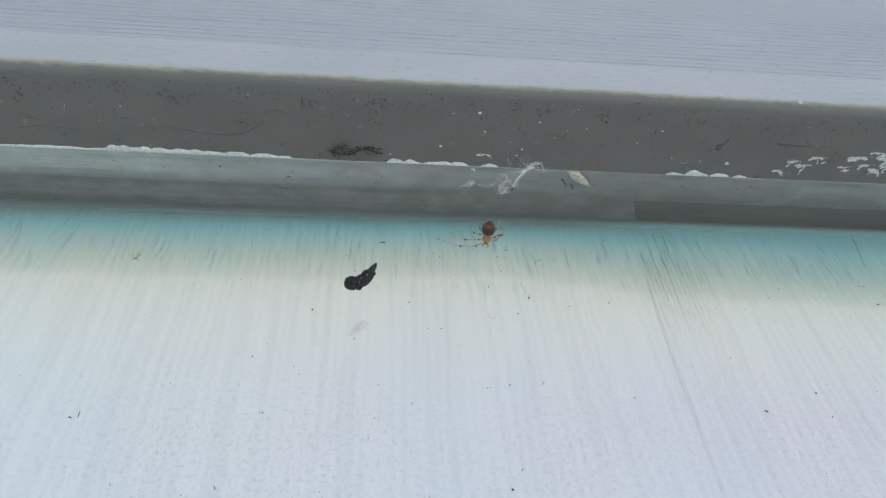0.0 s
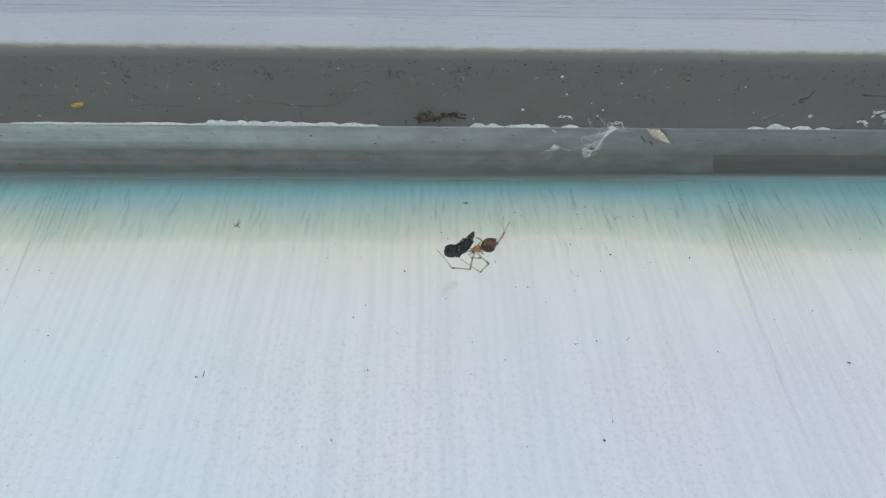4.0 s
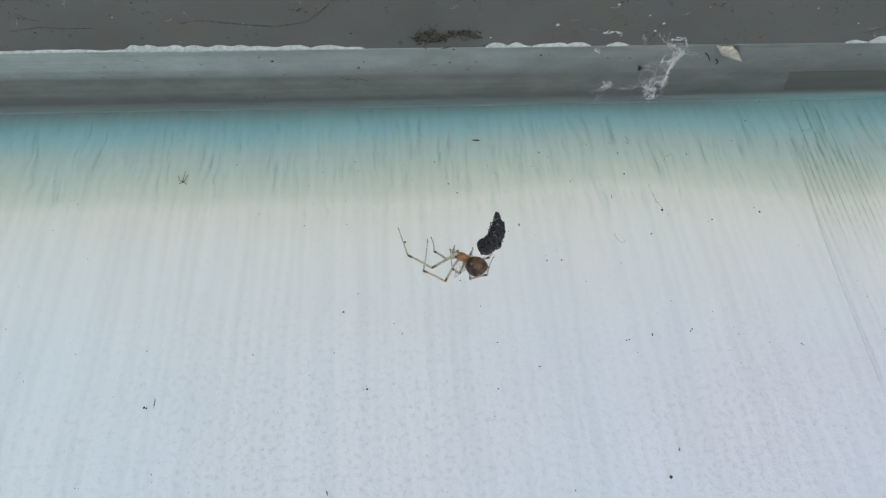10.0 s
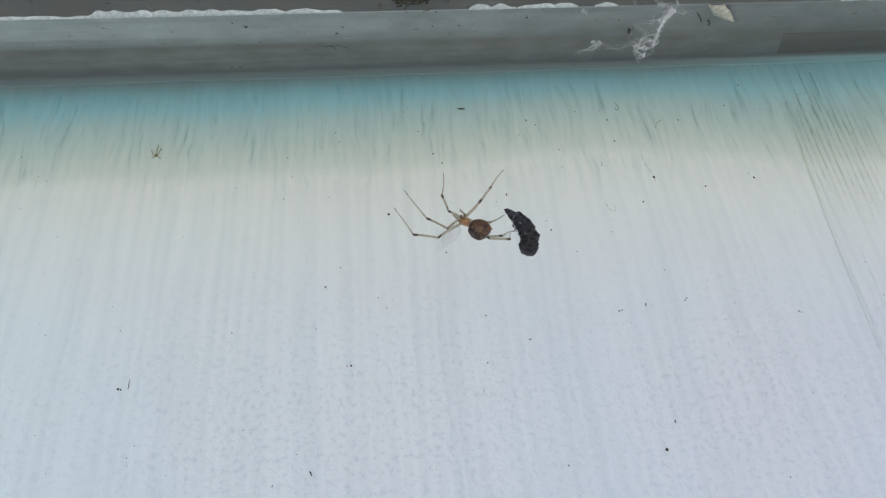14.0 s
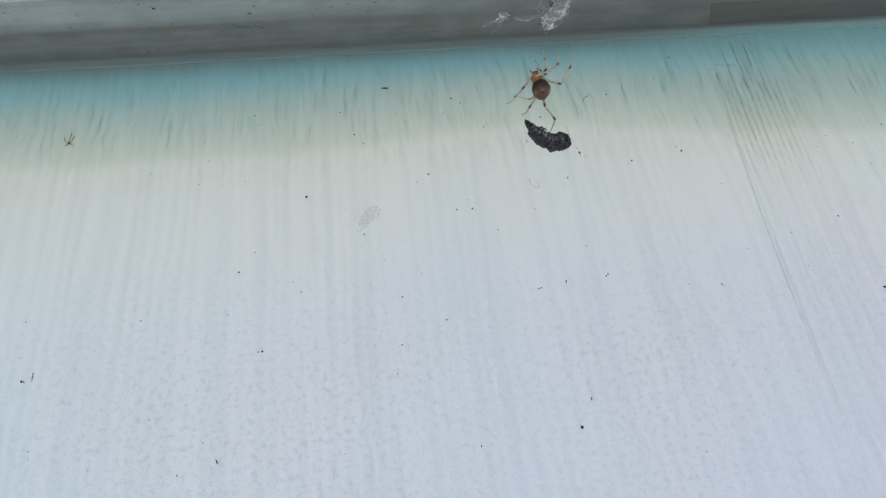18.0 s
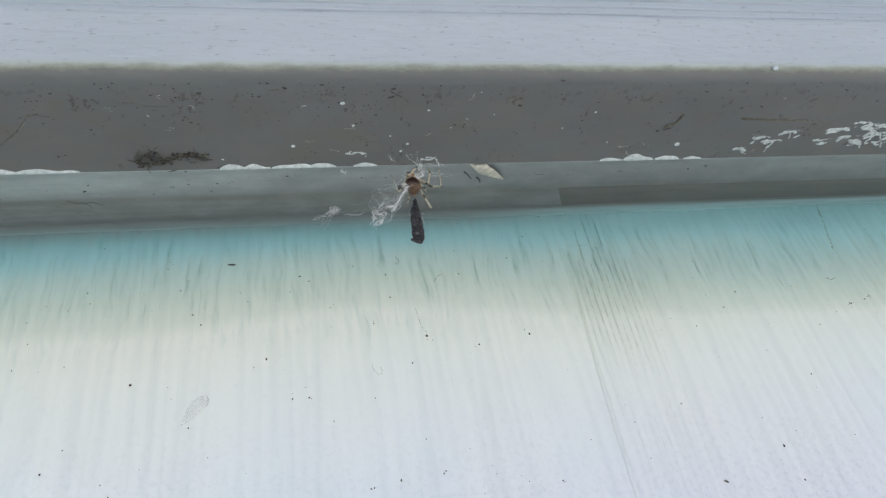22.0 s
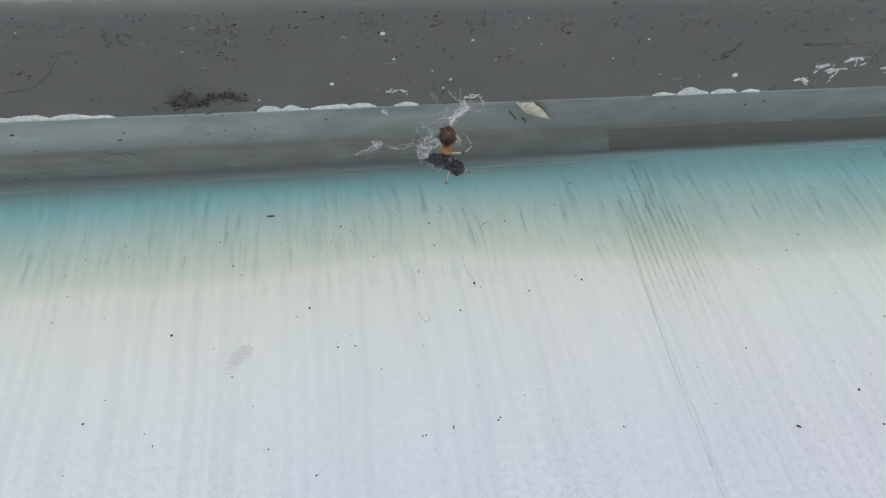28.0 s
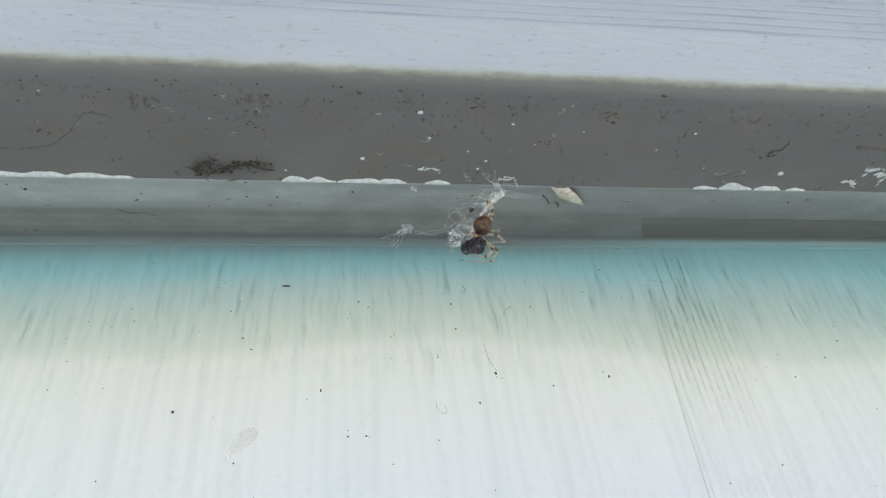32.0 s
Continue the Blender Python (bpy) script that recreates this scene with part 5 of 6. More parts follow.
def stance(t, waist, heading, back, *legs):
    """The spider at a time: its waist in millimetres from the sill's origin, the ways it heads and its back faces, and each leg's knee, ankle and tip from the waist."""
    h = Vector(heading).normalized()
    z = (Vector(back) - h * Vector(back).dot(h)).normalized()
    turn = Matrix((h.cross(z), h, z)).transposed().to_quaternion()
    STANCES[t] = (Vector(waist), turn, [[Vector(p) for p in leg] for leg in legs])


def between(t, table):
    times = sorted(table)
    for a, b in zip(times, times[1:]):
        if t <= b:
            return table[a], table[b], max(0.0, (t - a) / (b - a))
    return table[times[-1]], table[times[-1]], 0.0


def spider_at(t):
    (w0, q0, l0), (w1, q1, l1), s = between(t, STANCES)
    waist, turn = w0.lerp(w1, s), q0.slerp(q1, s)
    joints = {}
    for n, leg in enumerate(LEGS):
        k, side = int(leg[1]), -1 if leg[0] == "L" else 1
        last = turn @ Vector((side * 0.45, 1.7 * HIPS[k], -0.15))
        chain = [last]
        for a, b, long in zip(l0[n], l1[n], LENGTHS[k]):
            way = a.lerp(b, s) - last
            last = last + (way.normalized() if way.length > 1e-4 else Vector((0, 0, -1))) * long
            chain.append(last)
        joints[leg] = chain
    return waist, turn, joints


def spider_motion():
    body_rows, piece_rows, held = [], {}, {}
    for step in range(161):
        t = step * 0.2
        waist, turn, joints = spider_at(t)
        body_rows.append((t, Matrix.Translation(Vector((0, 0, Z0)) + waist * MM) @ turn.to_matrix().to_4x4()))
        back = turn.inverted()
        for leg, chain in joints.items():
            for i, piece in enumerate(SEGMENTS[leg]):
                a, b = back @ chain[i], back @ chain[i + 1]
                way = (b - a).normalized()
                before, q = held.get(piece, (Vector((0, 0, 1)), Matrix.Identity(3).to_quaternion()))
                q = before.rotation_difference(way) @ q
                held[piece] = (way, q)
                piece_rows.setdefault(piece, []).append((t, Matrix.Translation(a * MM) @ q.to_matrix().to_4x4()))
    walk(SPIDER, body_rows)
    for piece, rows in piece_rows.items():
        walk(piece, rows)


def prey_motion(rows):
    table = {}
    for t, middle, point, bulge in rows:
        y = Vector(point).normalized()
        x = (Vector(bulge) - y * Vector(bulge).dot(y)).normalized()
        table[t] = (Vector(middle), Matrix((x, y, x.cross(y))).transposed().to_quaternion())
    keyed = []
    for step in range(321):
        t = step * 0.1
        (m0, q0), (m1, q1), s = between(t, table)
        keyed.append((t, Matrix.Translation(Vector((0, 0, Z0)) + m0.lerp(m1, s) * MM) @ q0.slerp(q1, s).to_matrix().to_4x4()))
    walk(PREY, keyed)


def motions():
    stance(0, (15.59, -23.00, -25.40), (-0.05, 0.99, -0.09), (-0.16, -0.09, -0.98),
           ((-1.34, 3.79, 1.61), (-4.12, 3.14, 0.68), (-7.88, 1.20, -0.05)),
           ((2.04, 2.60, 2.00), (2.43, 0.16, 0.31), (3.29, 2.46, 3.83)),
           ((-1.02, 2.44, 1.65), (-3.20, 2.63, 1.78), (-5.85, 1.04, 1.53)),
           ((2.03, 0.34, 0.36), (2.86, 0.69, 2.36), (1.43, -1.95, 1.59)),
           ((-1.26, 0.39, 0.52), (-2.26, -0.35, -0.12), (-2.47, -0.09, 1.85)),
           ((1.33, 0.56, 0.05), (2.19, 0.93, 1.09), (2.51, -0.59, -0.17)),
           ((-0.42, 1.56, 2.56), (-1.11, -0.21, 1.08), (-1.64, -2.66, -1.21)),
           ((1.32, 1.28, 2.31), (1.50, -0.56, 0.78), (1.50, -3.05, -1.54)))
    stance(1, (16.20, -23.00, -23.64), (-0.81, 0.56, 0.18), (-0.01, 0.29, -0.96),
           ((-1.76, 4.30, 0.99), (-4.63, 5.11, 0.63), (-8.58, 3.41, 0.64)),
           ((-1.17, 2.87, -2.01), (-3.14, 3.02, -4.27), (-4.75, 5.43, -1.09)),
           ((-1.14, 2.83, 2.04), (-3.27, 2.50, 1.59), (-5.37, 0.56, 0.40)),
           ((-0.64, 1.45, 2.45), (-1.90, -0.21, 1.74), (-3.26, -2.20, -0.20)),
           ((0.32, 2.39, 0.44), (0.61, 1.88, -0.83), (1.00, 3.34, 0.49)),
           ((-0.45, 0.61, 1.82), (-0.68, -0.57, 1.10), (-0.78, -2.12, -0.16)),
           ((1.03, 1.06, 2.95), (1.00, -0.95, 1.63), (0.76, -3.75, -0.28)),
           ((1.87, 0.81, -1.11), (3.66, 0.85, 0.49), (2.42, -2.30, 0.79)))
    stance(2, (6.08, -23.00, -31.62), (-0.98, 0.20, -0.08), (0.14, 0.25, -0.96),
           ((0.05, 2.87, -2.06), (-2.05, 3.12, -4.19), (-6.32, 3.04, -3.65)),
           ((-0.25, 2.57, -1.70), (-2.64, 4.01, -2.80), (-5.81, 1.44, -4.16)),
           ((-1.57, 2.90, -0.84), (-3.51, 2.10, -1.49), (-5.08, 2.15, 1.18)),
           ((-2.48, 1.90, 0.33), (-3.62, 0.43, -0.85), (-4.68, 2.08, 1.55)),
           ((-0.52, 1.33, 1.81), (-1.50, 0.65, 2.55), (-3.28, 0.10, 3.27)),
           ((-0.29, 0.65, 1.39), (-0.31, -0.71, 1.08), (-0.58, -2.48, 0.19)),
           ((2.46, 0.94, 0.97), (3.25, -1.31, 0.76), (3.58, -1.10, 4.13)),
           ((2.31, 0.06, -0.72), (3.89, 0.52, 1.02), (4.52, -2.82, 1.06)))
    stance(3, (1.80, -23.00, -33.24), (-0.73, 0.68, 0.05), (0.09, 0.17, -0.98),
           ((1.83, 2.74, -1.38), (-0.25, 3.34, -3.45), (-4.01, 2.01, -1.85)),
           ((1.04, 2.24, -1.67), (-1.05, 1.70, -3.75), (-3.99, 3.17, -0.98)),
           ((-0.25, 3.24, -1.01), (-1.94, 2.09, -1.82), (-2.66, 3.38, 0.91)),
           ((-0.98, 2.51, 1.56), (-1.73, 1.14, 0.01), (-2.80, -0.95, -2.02)),
           ((0.09, 0.30, 1.97), (-0.95, -0.47, 1.42), (-1.82, 1.15, 2.20)),
           ((-0.27, 1.34, -1.11), (-0.53, 1.89, 0.15), (-1.09, 0.32, -0.96)),
           ((2.79, -0.17, 0.71), (4.03, -0.07, 2.76), (3.03, -2.63, 0.76)),
           ((2.27, 0.10, -0.34), (3.99, 0.47, 1.29), (4.56, -2.88, 1.41)))
    stance(4, (-0.24, -23.00, -36.41), (-0.83, 0.56, 0.02), (0.10, 0.19, -0.98),
           ((-1.61, 4.30, -0.62), (-4.46, 3.47, -1.10), (-6.76, -0.16, -0.91)),
           ((1.05, 2.00, -1.63), (0.01, 4.69, -0.82), (-3.29, 1.95, -0.58)),
           ((0.02, 3.36, 0.86), (-1.49, 2.17, -0.23), (-2.18, -0.33, -1.92)),
           ((-1.19, 2.43, 1.37), (-1.77, 0.94, -0.14), (-2.38, -1.25, -2.25)),
           ((0.41, 2.29, 0.74), (-0.22, 1.16, 0.21), (-0.46, -0.46, -0.95)),
           ((0.04, 0.16, 1.62), (-0.60, -0.87, 0.93), (-1.34, -2.29, -0.27)),
           ((2.53, 0.86, 1.49), (3.41, -1.36, 1.66), (3.48, -1.61, 5.05)),
           ((2.30, -0.54, 0.28), (3.30, 0.24, 2.32), (4.15, -3.05, 2.14)))
    stance(7, (-2.27, -23.00, -38.96), (-0.72, 0.67, 0.18), (-0.01, 0.25, -0.97),
           ((-2.60, 3.59, -0.96), (-5.01, 1.86, -1.40), (-6.04, 0.95, 2.67)),
           ((-1.59, 3.89, 0.95), (-2.62, 1.48, -0.51), (-3.01, -2.49, -2.11)),
           ((-1.43, 3.34, 0.64), (-2.29, 1.74, -0.59), (-2.82, 3.47, 1.92)),
           ((-0.61, 2.78, 1.01), (-1.06, 1.37, -0.61), (-1.52, -0.93, -2.65)),
           ((0.44, 0.22, 1.95), (0.67, -0.76, 2.93), (1.12, -2.13, 4.31)),
           ((-0.39, 1.87, 0.11), (-0.66, 1.02, -0.96), (-0.79, 2.19, 0.66)),
           ((2.83, 1.06, -0.32), (3.08, 0.80, 2.06), (0.82, -1.65, 1.37)),
           ((1.66, -0.36, 1.96), (2.04, -2.52, 0.98), (2.50, -0.84, 3.90)))
    stance(7.8, (-2.42, -23.00, -40.29), (-0.87, 0.47, 0.15), (-0.04, 0.22, -0.97),
           ((-1.55, 3.81, -1.38), (-4.19, 2.72, -2.29), (-7.58, 0.98, -0.29)),
           ((-2.67, 2.36, -2.05), (-5.61, 2.80, -2.46), (-9.12, 1.18, -0.59)),
           ((-2.30, 2.84, 0.25), (-3.84, 1.29, 0.05), (-4.77, -1.64, 0.45)),
           ((-1.75, 2.53, 0.71), (-2.41, 0.69, -0.31), (-3.01, -2.17, -1.33)),
           ((-0.18, 2.41, -0.14), (-0.89, 1.36, -0.72), (-1.00, 1.84, 1.21)),
           ((-0.38, 1.50, 0.90), (-0.82, 0.32, 0.29), (-1.06, -1.43, -0.65)),
           ((2.71, 0.59, 1.00), (2.62, -1.60, 2.00), (0.52, -0.33, 4.36)),
           ((1.89, 0.59, 1.48), (2.40, -1.61, 0.68), (2.77, -2.28, 3.99)))
    stance(8, (-1.79, -23.00, -38.83), (-0.78, 0.58, 0.23), (-0.12, 0.22, -0.97),
           ((-1.26, 4.26, -0.67), (-3.71, 2.88, -1.71), (-6.76, 2.68, 1.31)),
           ((-2.52, 2.46, -2.01), (-5.36, 3.37, -1.63), (-8.20, 0.17, -1.28)),
           ((-1.95, 3.07, 0.51), (-3.39, 1.43, 0.22), (-4.32, -1.52, 0.45)),
           ((-1.46, 2.72, 0.86), (-2.13, 0.86, -0.09), (-2.79, -2.01, -1.07)),
           ((-0.08, 2.50, 0.04), (-0.76, 1.41, -0.52), (-0.78, 2.14, 1.34)),
           ((-0.27, 1.62, 0.91), (-0.71, 0.42, 0.34), (-1.01, -1.35, -0.54)),
           ((2.52, 1.33, 1.47), (2.39, -0.97, 2.15), (0.33, -3.48, 1.15)),
           ((1.77, 0.93, 1.54), (2.14, -1.31, 0.76), (2.57, -1.27, 4.13)))
    stance(8.2, (-2.94, -23.00, -38.68), (-0.71, 0.65, 0.26), (-0.16, 0.20, -0.97),
           ((-1.07, 4.41, -0.48), (-3.43, 2.87, -1.51), (-6.15, 3.42, 1.78)),
           ((-2.43, 2.49, -2.04), (-4.89, 3.88, -1.04), (-7.64, 0.58, -0.78)),
           ((-1.72, 3.20, 0.57), (-3.12, 1.52, 0.29), (-4.06, -1.43, 0.50)),
           ((-1.26, 2.84, 0.88), (-1.96, 0.95, 0.00), (-2.67, -1.93, -0.88)),
           ((-0.00, 2.53, 0.07), (-0.68, 1.42, -0.45), (-0.95, -0.54, -0.74)),
           ((-0.18, 1.70, 0.88), (-0.64, 0.48, 0.36), (-0.98, -1.31, -0.45)),
           ((2.45, 1.61, 1.51), (2.27, -0.71, 2.10), (0.26, -3.28, 1.17)),
           ((1.73, 1.13, 1.52), (2.00, -1.14, 0.79), (2.51, -0.67, 4.12)))
    stance(9, (-3.16, -23.00, -38.99), (-0.76, 0.60, 0.26), (-0.21, 0.15, -0.97),
           ((-2.61, 2.78, -1.83), (-4.81, 4.55, -0.82), (-7.80, 1.51, -0.29)),
           ((-3.59, 2.90, 0.12), (-5.82, 0.89, 0.07), (-7.18, 1.11, 4.14)),
           ((-1.74, 3.07, 1.18), (-2.74, 1.21, 0.58), (-3.47, -1.79, 0.79)),
           ((-1.40, 2.50, 1.62), (-1.57, 0.46, 0.81), (-1.76, -2.44, -0.27)),
           ((-0.57, 1.72, -1.16), (-1.36, 0.57, -1.28), (-1.36, 2.02, 0.10)),
           ((0.29, 1.38, -0.22), (0.40, 0.50, -1.31), (0.56, 2.28, -0.40)),
           ((2.84, 1.12, 0.61), (2.89, -1.08, 1.58), (1.57, 0.49, 4.29)),
           ((1.85, 0.33, 1.83), (2.19, -1.97, 1.24), (3.25, -1.19, 4.38)))
    stance(10, (-6.18, -23.00, -37.70), (-0.74, 0.22, 0.64), (-0.60, 0.22, -0.77),
           ((-2.50, 3.04, -0.75), (-4.94, 1.36, -0.31), (-4.22, 1.36, 3.93)),
           ((-4.04, 0.91, -0.26), (-6.60, -0.30, 0.72), (-7.52, 0.36, 4.87)),
           ((-2.30, 2.26, 1.73), (-3.67, 0.54, 1.67), (-4.13, -2.53, 1.50)),
           ((-1.43, 1.70, 2.36), (-1.58, -0.22, 1.31), (-1.73, -3.02, -0.02)),
           ((-1.01, 1.50, -0.77), (-1.82, 0.36, -0.79), (-1.98, -0.73, 0.88)),
           ((0.25, 1.16, 1.20), (0.29, -0.19, 0.82), (0.30, -2.12, 0.28)),
           ((0.36, 3.23, -0.45), (2.03, 1.59, -0.94), (2.52, -1.77, -0.68)),
           ((1.68, 1.59, 1.06), (2.13, -0.49, -0.04), (2.99, 2.05, 2.05)))
    stance(11, (-7.29, -23.00, -38.07), (-0.65, 0.30, 0.70), (-0.62, 0.31, -0.72),
           ((-3.33, 2.67, 0.37), (-5.84, 1.09, -0.05), (-6.95, 1.18, 4.10)),
           ((-3.11, 2.61, 0.90), (-4.88, 0.21, 1.28), (-4.69, -3.83, 2.75)),
           ((-2.09, 2.24, 1.99), (-3.22, 0.40, 2.42), (-3.53, -2.67, 2.23)),
           ((-0.37, 1.72, 2.58), (-0.69, -0.26, 1.67), (-0.94, -3.00, 0.24)),
           ((-0.88, 1.77, -0.54), (-1.66, 0.78, 0.08), (-1.65, -0.31, 1.75)),
           ((0.55, 0.97, 1.33), (0.83, -0.26, 0.73), (1.06, -1.95, -0.31)),
           ((-0.48, 3.30, 0.01), (1.24, 1.73, -0.58), (2.52, -1.41, -0.45)),
           ((2.25, 0.76, -0.32), (2.76, -1.28, -1.46), (3.91, 0.91, 0.87)))
    stance(12, (-5.26, -23.00, -37.67), (-0.61, 0.41, 0.68), (-0.57, 0.37, -0.73),
           ((-3.04, 2.84, -0.06), (-5.68, 1.43, -0.35), (-6.98, 1.78, 3.73)),
           ((-3.36, 2.51, 0.57), (-5.64, 0.57, 0.66), (-6.29, 1.07, 4.88)),
           ((-1.72, 2.78, 1.55), (-2.72, 0.83, 1.72), (-1.98, -2.13, 1.13)),
           ((-1.01, 2.22, 2.12), (-1.44, 0.15, 1.52), (-1.87, -2.81, 0.70)),
           ((-0.28, 2.37, 0.96), (-0.80, 1.52, -0.03), (-1.09, -0.43, -0.36)),
           ((-0.22, 1.18, 1.77), (-0.13, -0.20, 1.58), (-0.08, -2.13, 1.04)),
           ((1.93, 2.52, -0.61), (2.99, 0.47, -1.26), (3.85, 2.96, 0.89)),
           ((0.74, 2.38, 0.65), (2.54, 0.87, 0.17), (3.04, -2.21, -1.18)))
    stance(13, (-4.63, -23.00, -37.80), (-0.79, 0.47, 0.38), (-0.33, 0.19, -0.92),
           ((-3.40, 3.06, -0.09), (-6.03, 1.63, -0.32), (-7.27, 1.83, 3.79)),
           ((-3.79, 2.50, 0.55), (-5.72, 0.21, 0.64), (-6.54, 0.58, 4.84)),
           ((-1.74, 2.93, 1.49), (-2.55, 0.88, 1.47), (-2.45, -2.17, 0.96)),
           ((-1.02, 2.19, 2.03), (-1.20, 0.23, 1.05), (-1.46, -2.49, -0.41)),
           ((-0.59, 2.46, 0.64), (-0.73, 1.71, -0.54), (-0.96, 0.10, -1.71)),
           ((0.71, -0.05, 1.47), (1.05, -0.85, 0.38), (1.79, 0.81, 1.20)),
           ((1.49, 3.01, 0.47), (3.10, 1.53, -0.50), (3.80, -1.58, -1.70)),
           ((1.73, 0.61, -1.40), (3.49, -0.66, -2.42), (4.15, 1.72, -0.08)))
    stance(14, (-4.21, -23.00, -37.48), (-0.64, 0.40, 0.66), (-0.57, 0.33, -0.75),
           ((-3.54, 1.95, -0.21), (-6.15, 0.53, -0.61), (-7.96, 0.98, 3.26)),
           ((-2.29, 3.17, 1.74), (-4.55, 1.20, 1.81), (-6.88, -2.16, 3.14)),
           ((-2.20, 1.08, 2.56), (-2.93, -0.88, 3.23), (-2.47, -0.63, 6.28)),
           ((1.07, -1.30, 2.09), (2.33, -1.10, 3.88), (4.04, -0.65, 6.42)),
           ((-0.84, -1.04, 0.53), (-1.03, -0.15, 1.60), (-0.85, 1.33, 2.94)),
           ((1.11, 0.00, 0.08), (2.10, 0.81, 0.67), (3.37, -0.73, 0.51)),
           ((1.45, 3.04, 0.25), (3.33, 1.73, -0.49), (4.01, -1.26, -1.95)),
           ((1.68, 0.65, -1.44), (3.59, -0.45, -2.38), (4.26, 1.94, -0.06)))
    stance(14.5, (-3.68, -23.00, -37.41), (-0.63, 0.41, 0.66), (-0.57, 0.33, -0.75),
           ((-3.53, 1.95, -0.20), (-5.84, 3.31, 1.15), (-8.03, -0.10, 2.59)),
           ((-2.27, 3.19, 1.75), (-4.52, 1.21, 1.82), (-6.84, -2.16, 3.15)),
           ((-2.17, 1.11, 2.57), (-2.90, -0.85, 3.24), (-2.43, -0.57, 6.29)),
           ((-0.92, 2.14, 2.24), (-1.15, 0.10, 1.45), (-1.41, -2.66, 0.06)),
           ((0.81, -0.26, 1.83), (1.58, -0.94, 2.79), (2.83, -1.86, 4.04)),
           ((1.11, 0.00, 0.07), (2.09, 0.82, 0.66), (3.35, -0.73, 0.50)),
           ((1.45, 3.04, 0.24), (3.31, 1.72, -0.50), (3.98, -1.28, -1.96)),
           ((1.67, 0.64, -1.45), (3.79, 1.69, -1.04), (3.89, -1.49, -2.23)))
    stance(16.5, (7.61, -23.00, -32.44), (-0.06, 0.12, 0.99), (-0.16, -0.98, 0.11),
           ((-1.96, 3.02, 2.87), (-3.91, 0.77, 2.48), (-6.54, -2.55, 1.75)),
           ((0.83, 2.99, 3.33), (1.49, 0.08, 3.01), (1.98, -4.10, 2.12)),
           ((-1.27, 2.55, 2.08), (-1.87, 0.44, 2.31), (-0.75, -2.19, 1.12)),
           ((-0.97, 2.11, 2.14), (-0.70, -0.07, 2.03), (-0.06, -3.06, 1.52)),
           ((0.55, 0.81, 2.05), (0.89, -0.48, 1.63), (1.63, 0.81, 2.96)),
           ((0.87, 1.06, -0.77), (1.78, 0.59, -1.72), (3.40, 1.64, -1.19)),
           ((-0.68, 2.82, -1.03), (0.22, 2.27, -3.18), (2.85, 4.06, -1.98)),
           ((0.07, 2.75, -0.78), (0.37, 1.25, -2.62), (2.44, 3.93, -2.90)))
    stance(17, (16.42, -23.00, -31.92), (-0.06, 0.13, 0.99), (-0.16, -0.98, 0.12),
           ((-2.72, 2.97, 1.14), (-4.56, 0.62, 0.79), (-3.48, 2.91, 4.27)),
           ((-2.09, 2.35, 0.35), (-3.77, -0.06, 0.94), (-1.16, 1.09, 4.16)),
           ((-1.28, 2.56, 2.06), (-1.88, 0.46, 2.32), (-0.75, -2.18, 1.16)),
           ((-0.98, 2.12, 2.12), (-0.70, -0.06, 2.04), (-0.06, -3.06, 1.57)),
           ((0.56, 0.82, 2.04), (0.90, -0.48, 1.64), (1.64, 0.83, 2.96)),
           ((0.87, 1.04, -0.78), (1.80, 0.60, -1.73), (3.42, 1.65, -1.23)),
           ((-0.70, 2.79, -1.09), (0.21, 2.23, -3.24), (2.86, 4.02, -2.08)),
           ((0.07, 2.73, -0.84), (0.36, 1.20, -2.67), (2.45, 3.87, -3.00)))
    stance(18, (16.45, -23.00, -22.73), (-0.05, 0.03, 1.00), (-0.14, -0.99, 0.02),
           ((-2.19, -0.82, -1.41), (-2.54, 1.86, -0.12), (-2.69, 5.48, 2.20)),
           ((0.30, -2.35, -0.95), (2.25, -1.70, 1.23), (2.88, -0.48, 5.30)),
           ((0.64, -1.97, 0.19), (0.93, -1.52, 2.32), (1.18, -0.42, 5.21)),
           ((2.50, -0.20, -0.48), (3.56, -1.76, 0.65), (3.95, -2.05, 3.71)),
           ((-0.25, 1.41, -0.66), (-0.69, 2.55, 0.02), (-2.25, 3.06, 1.17)),
           ((1.13, 1.07, 2.08), (0.54, -0.19, 1.96), (-0.39, -1.94, 1.72)),
           ((0.57, 2.82, 1.16), (-0.81, 3.17, -0.77), (-2.28, 1.44, -3.30)),
           ((0.82, 2.28, -1.48), (1.52, 2.02, -3.76), (0.94, 5.36, -3.76)))
    stance(19, (22.25, -23.00, -17.07), (0.08, 0.01, 1.00), (-0.07, -1.00, 0.02),
           ((-1.69, -1.50, -1.22), (-2.51, 0.85, 0.44), (-0.37, 2.94, 3.54)),
           ((0.17, -1.88, -1.40), (2.13, -0.62, 0.49), (4.16, 1.72, 3.47)),
           ((-0.73, 2.66, 1.78), (-1.61, 1.01, 0.61), (-2.90, -1.25, -1.07)),
           ((1.61, 2.23, 2.09), (2.40, 0.44, 1.08), (2.76, -2.20, -0.51)),
           ((-0.24, 1.59, 1.86), (-0.55, 0.29, 1.47), (-0.85, -1.55, 0.75)),
           ((1.52, 0.82, -0.65), (1.77, -0.47, -1.14), (1.89, 0.12, 0.77)),
           ((-1.31, 0.97, -2.24), (-0.73, 3.28, -2.55), (0.84, 5.81, -0.91)),
           ((1.09, -0.65, -2.39), (2.60, 1.18, -1.99), (2.30, 3.11, 0.79)))
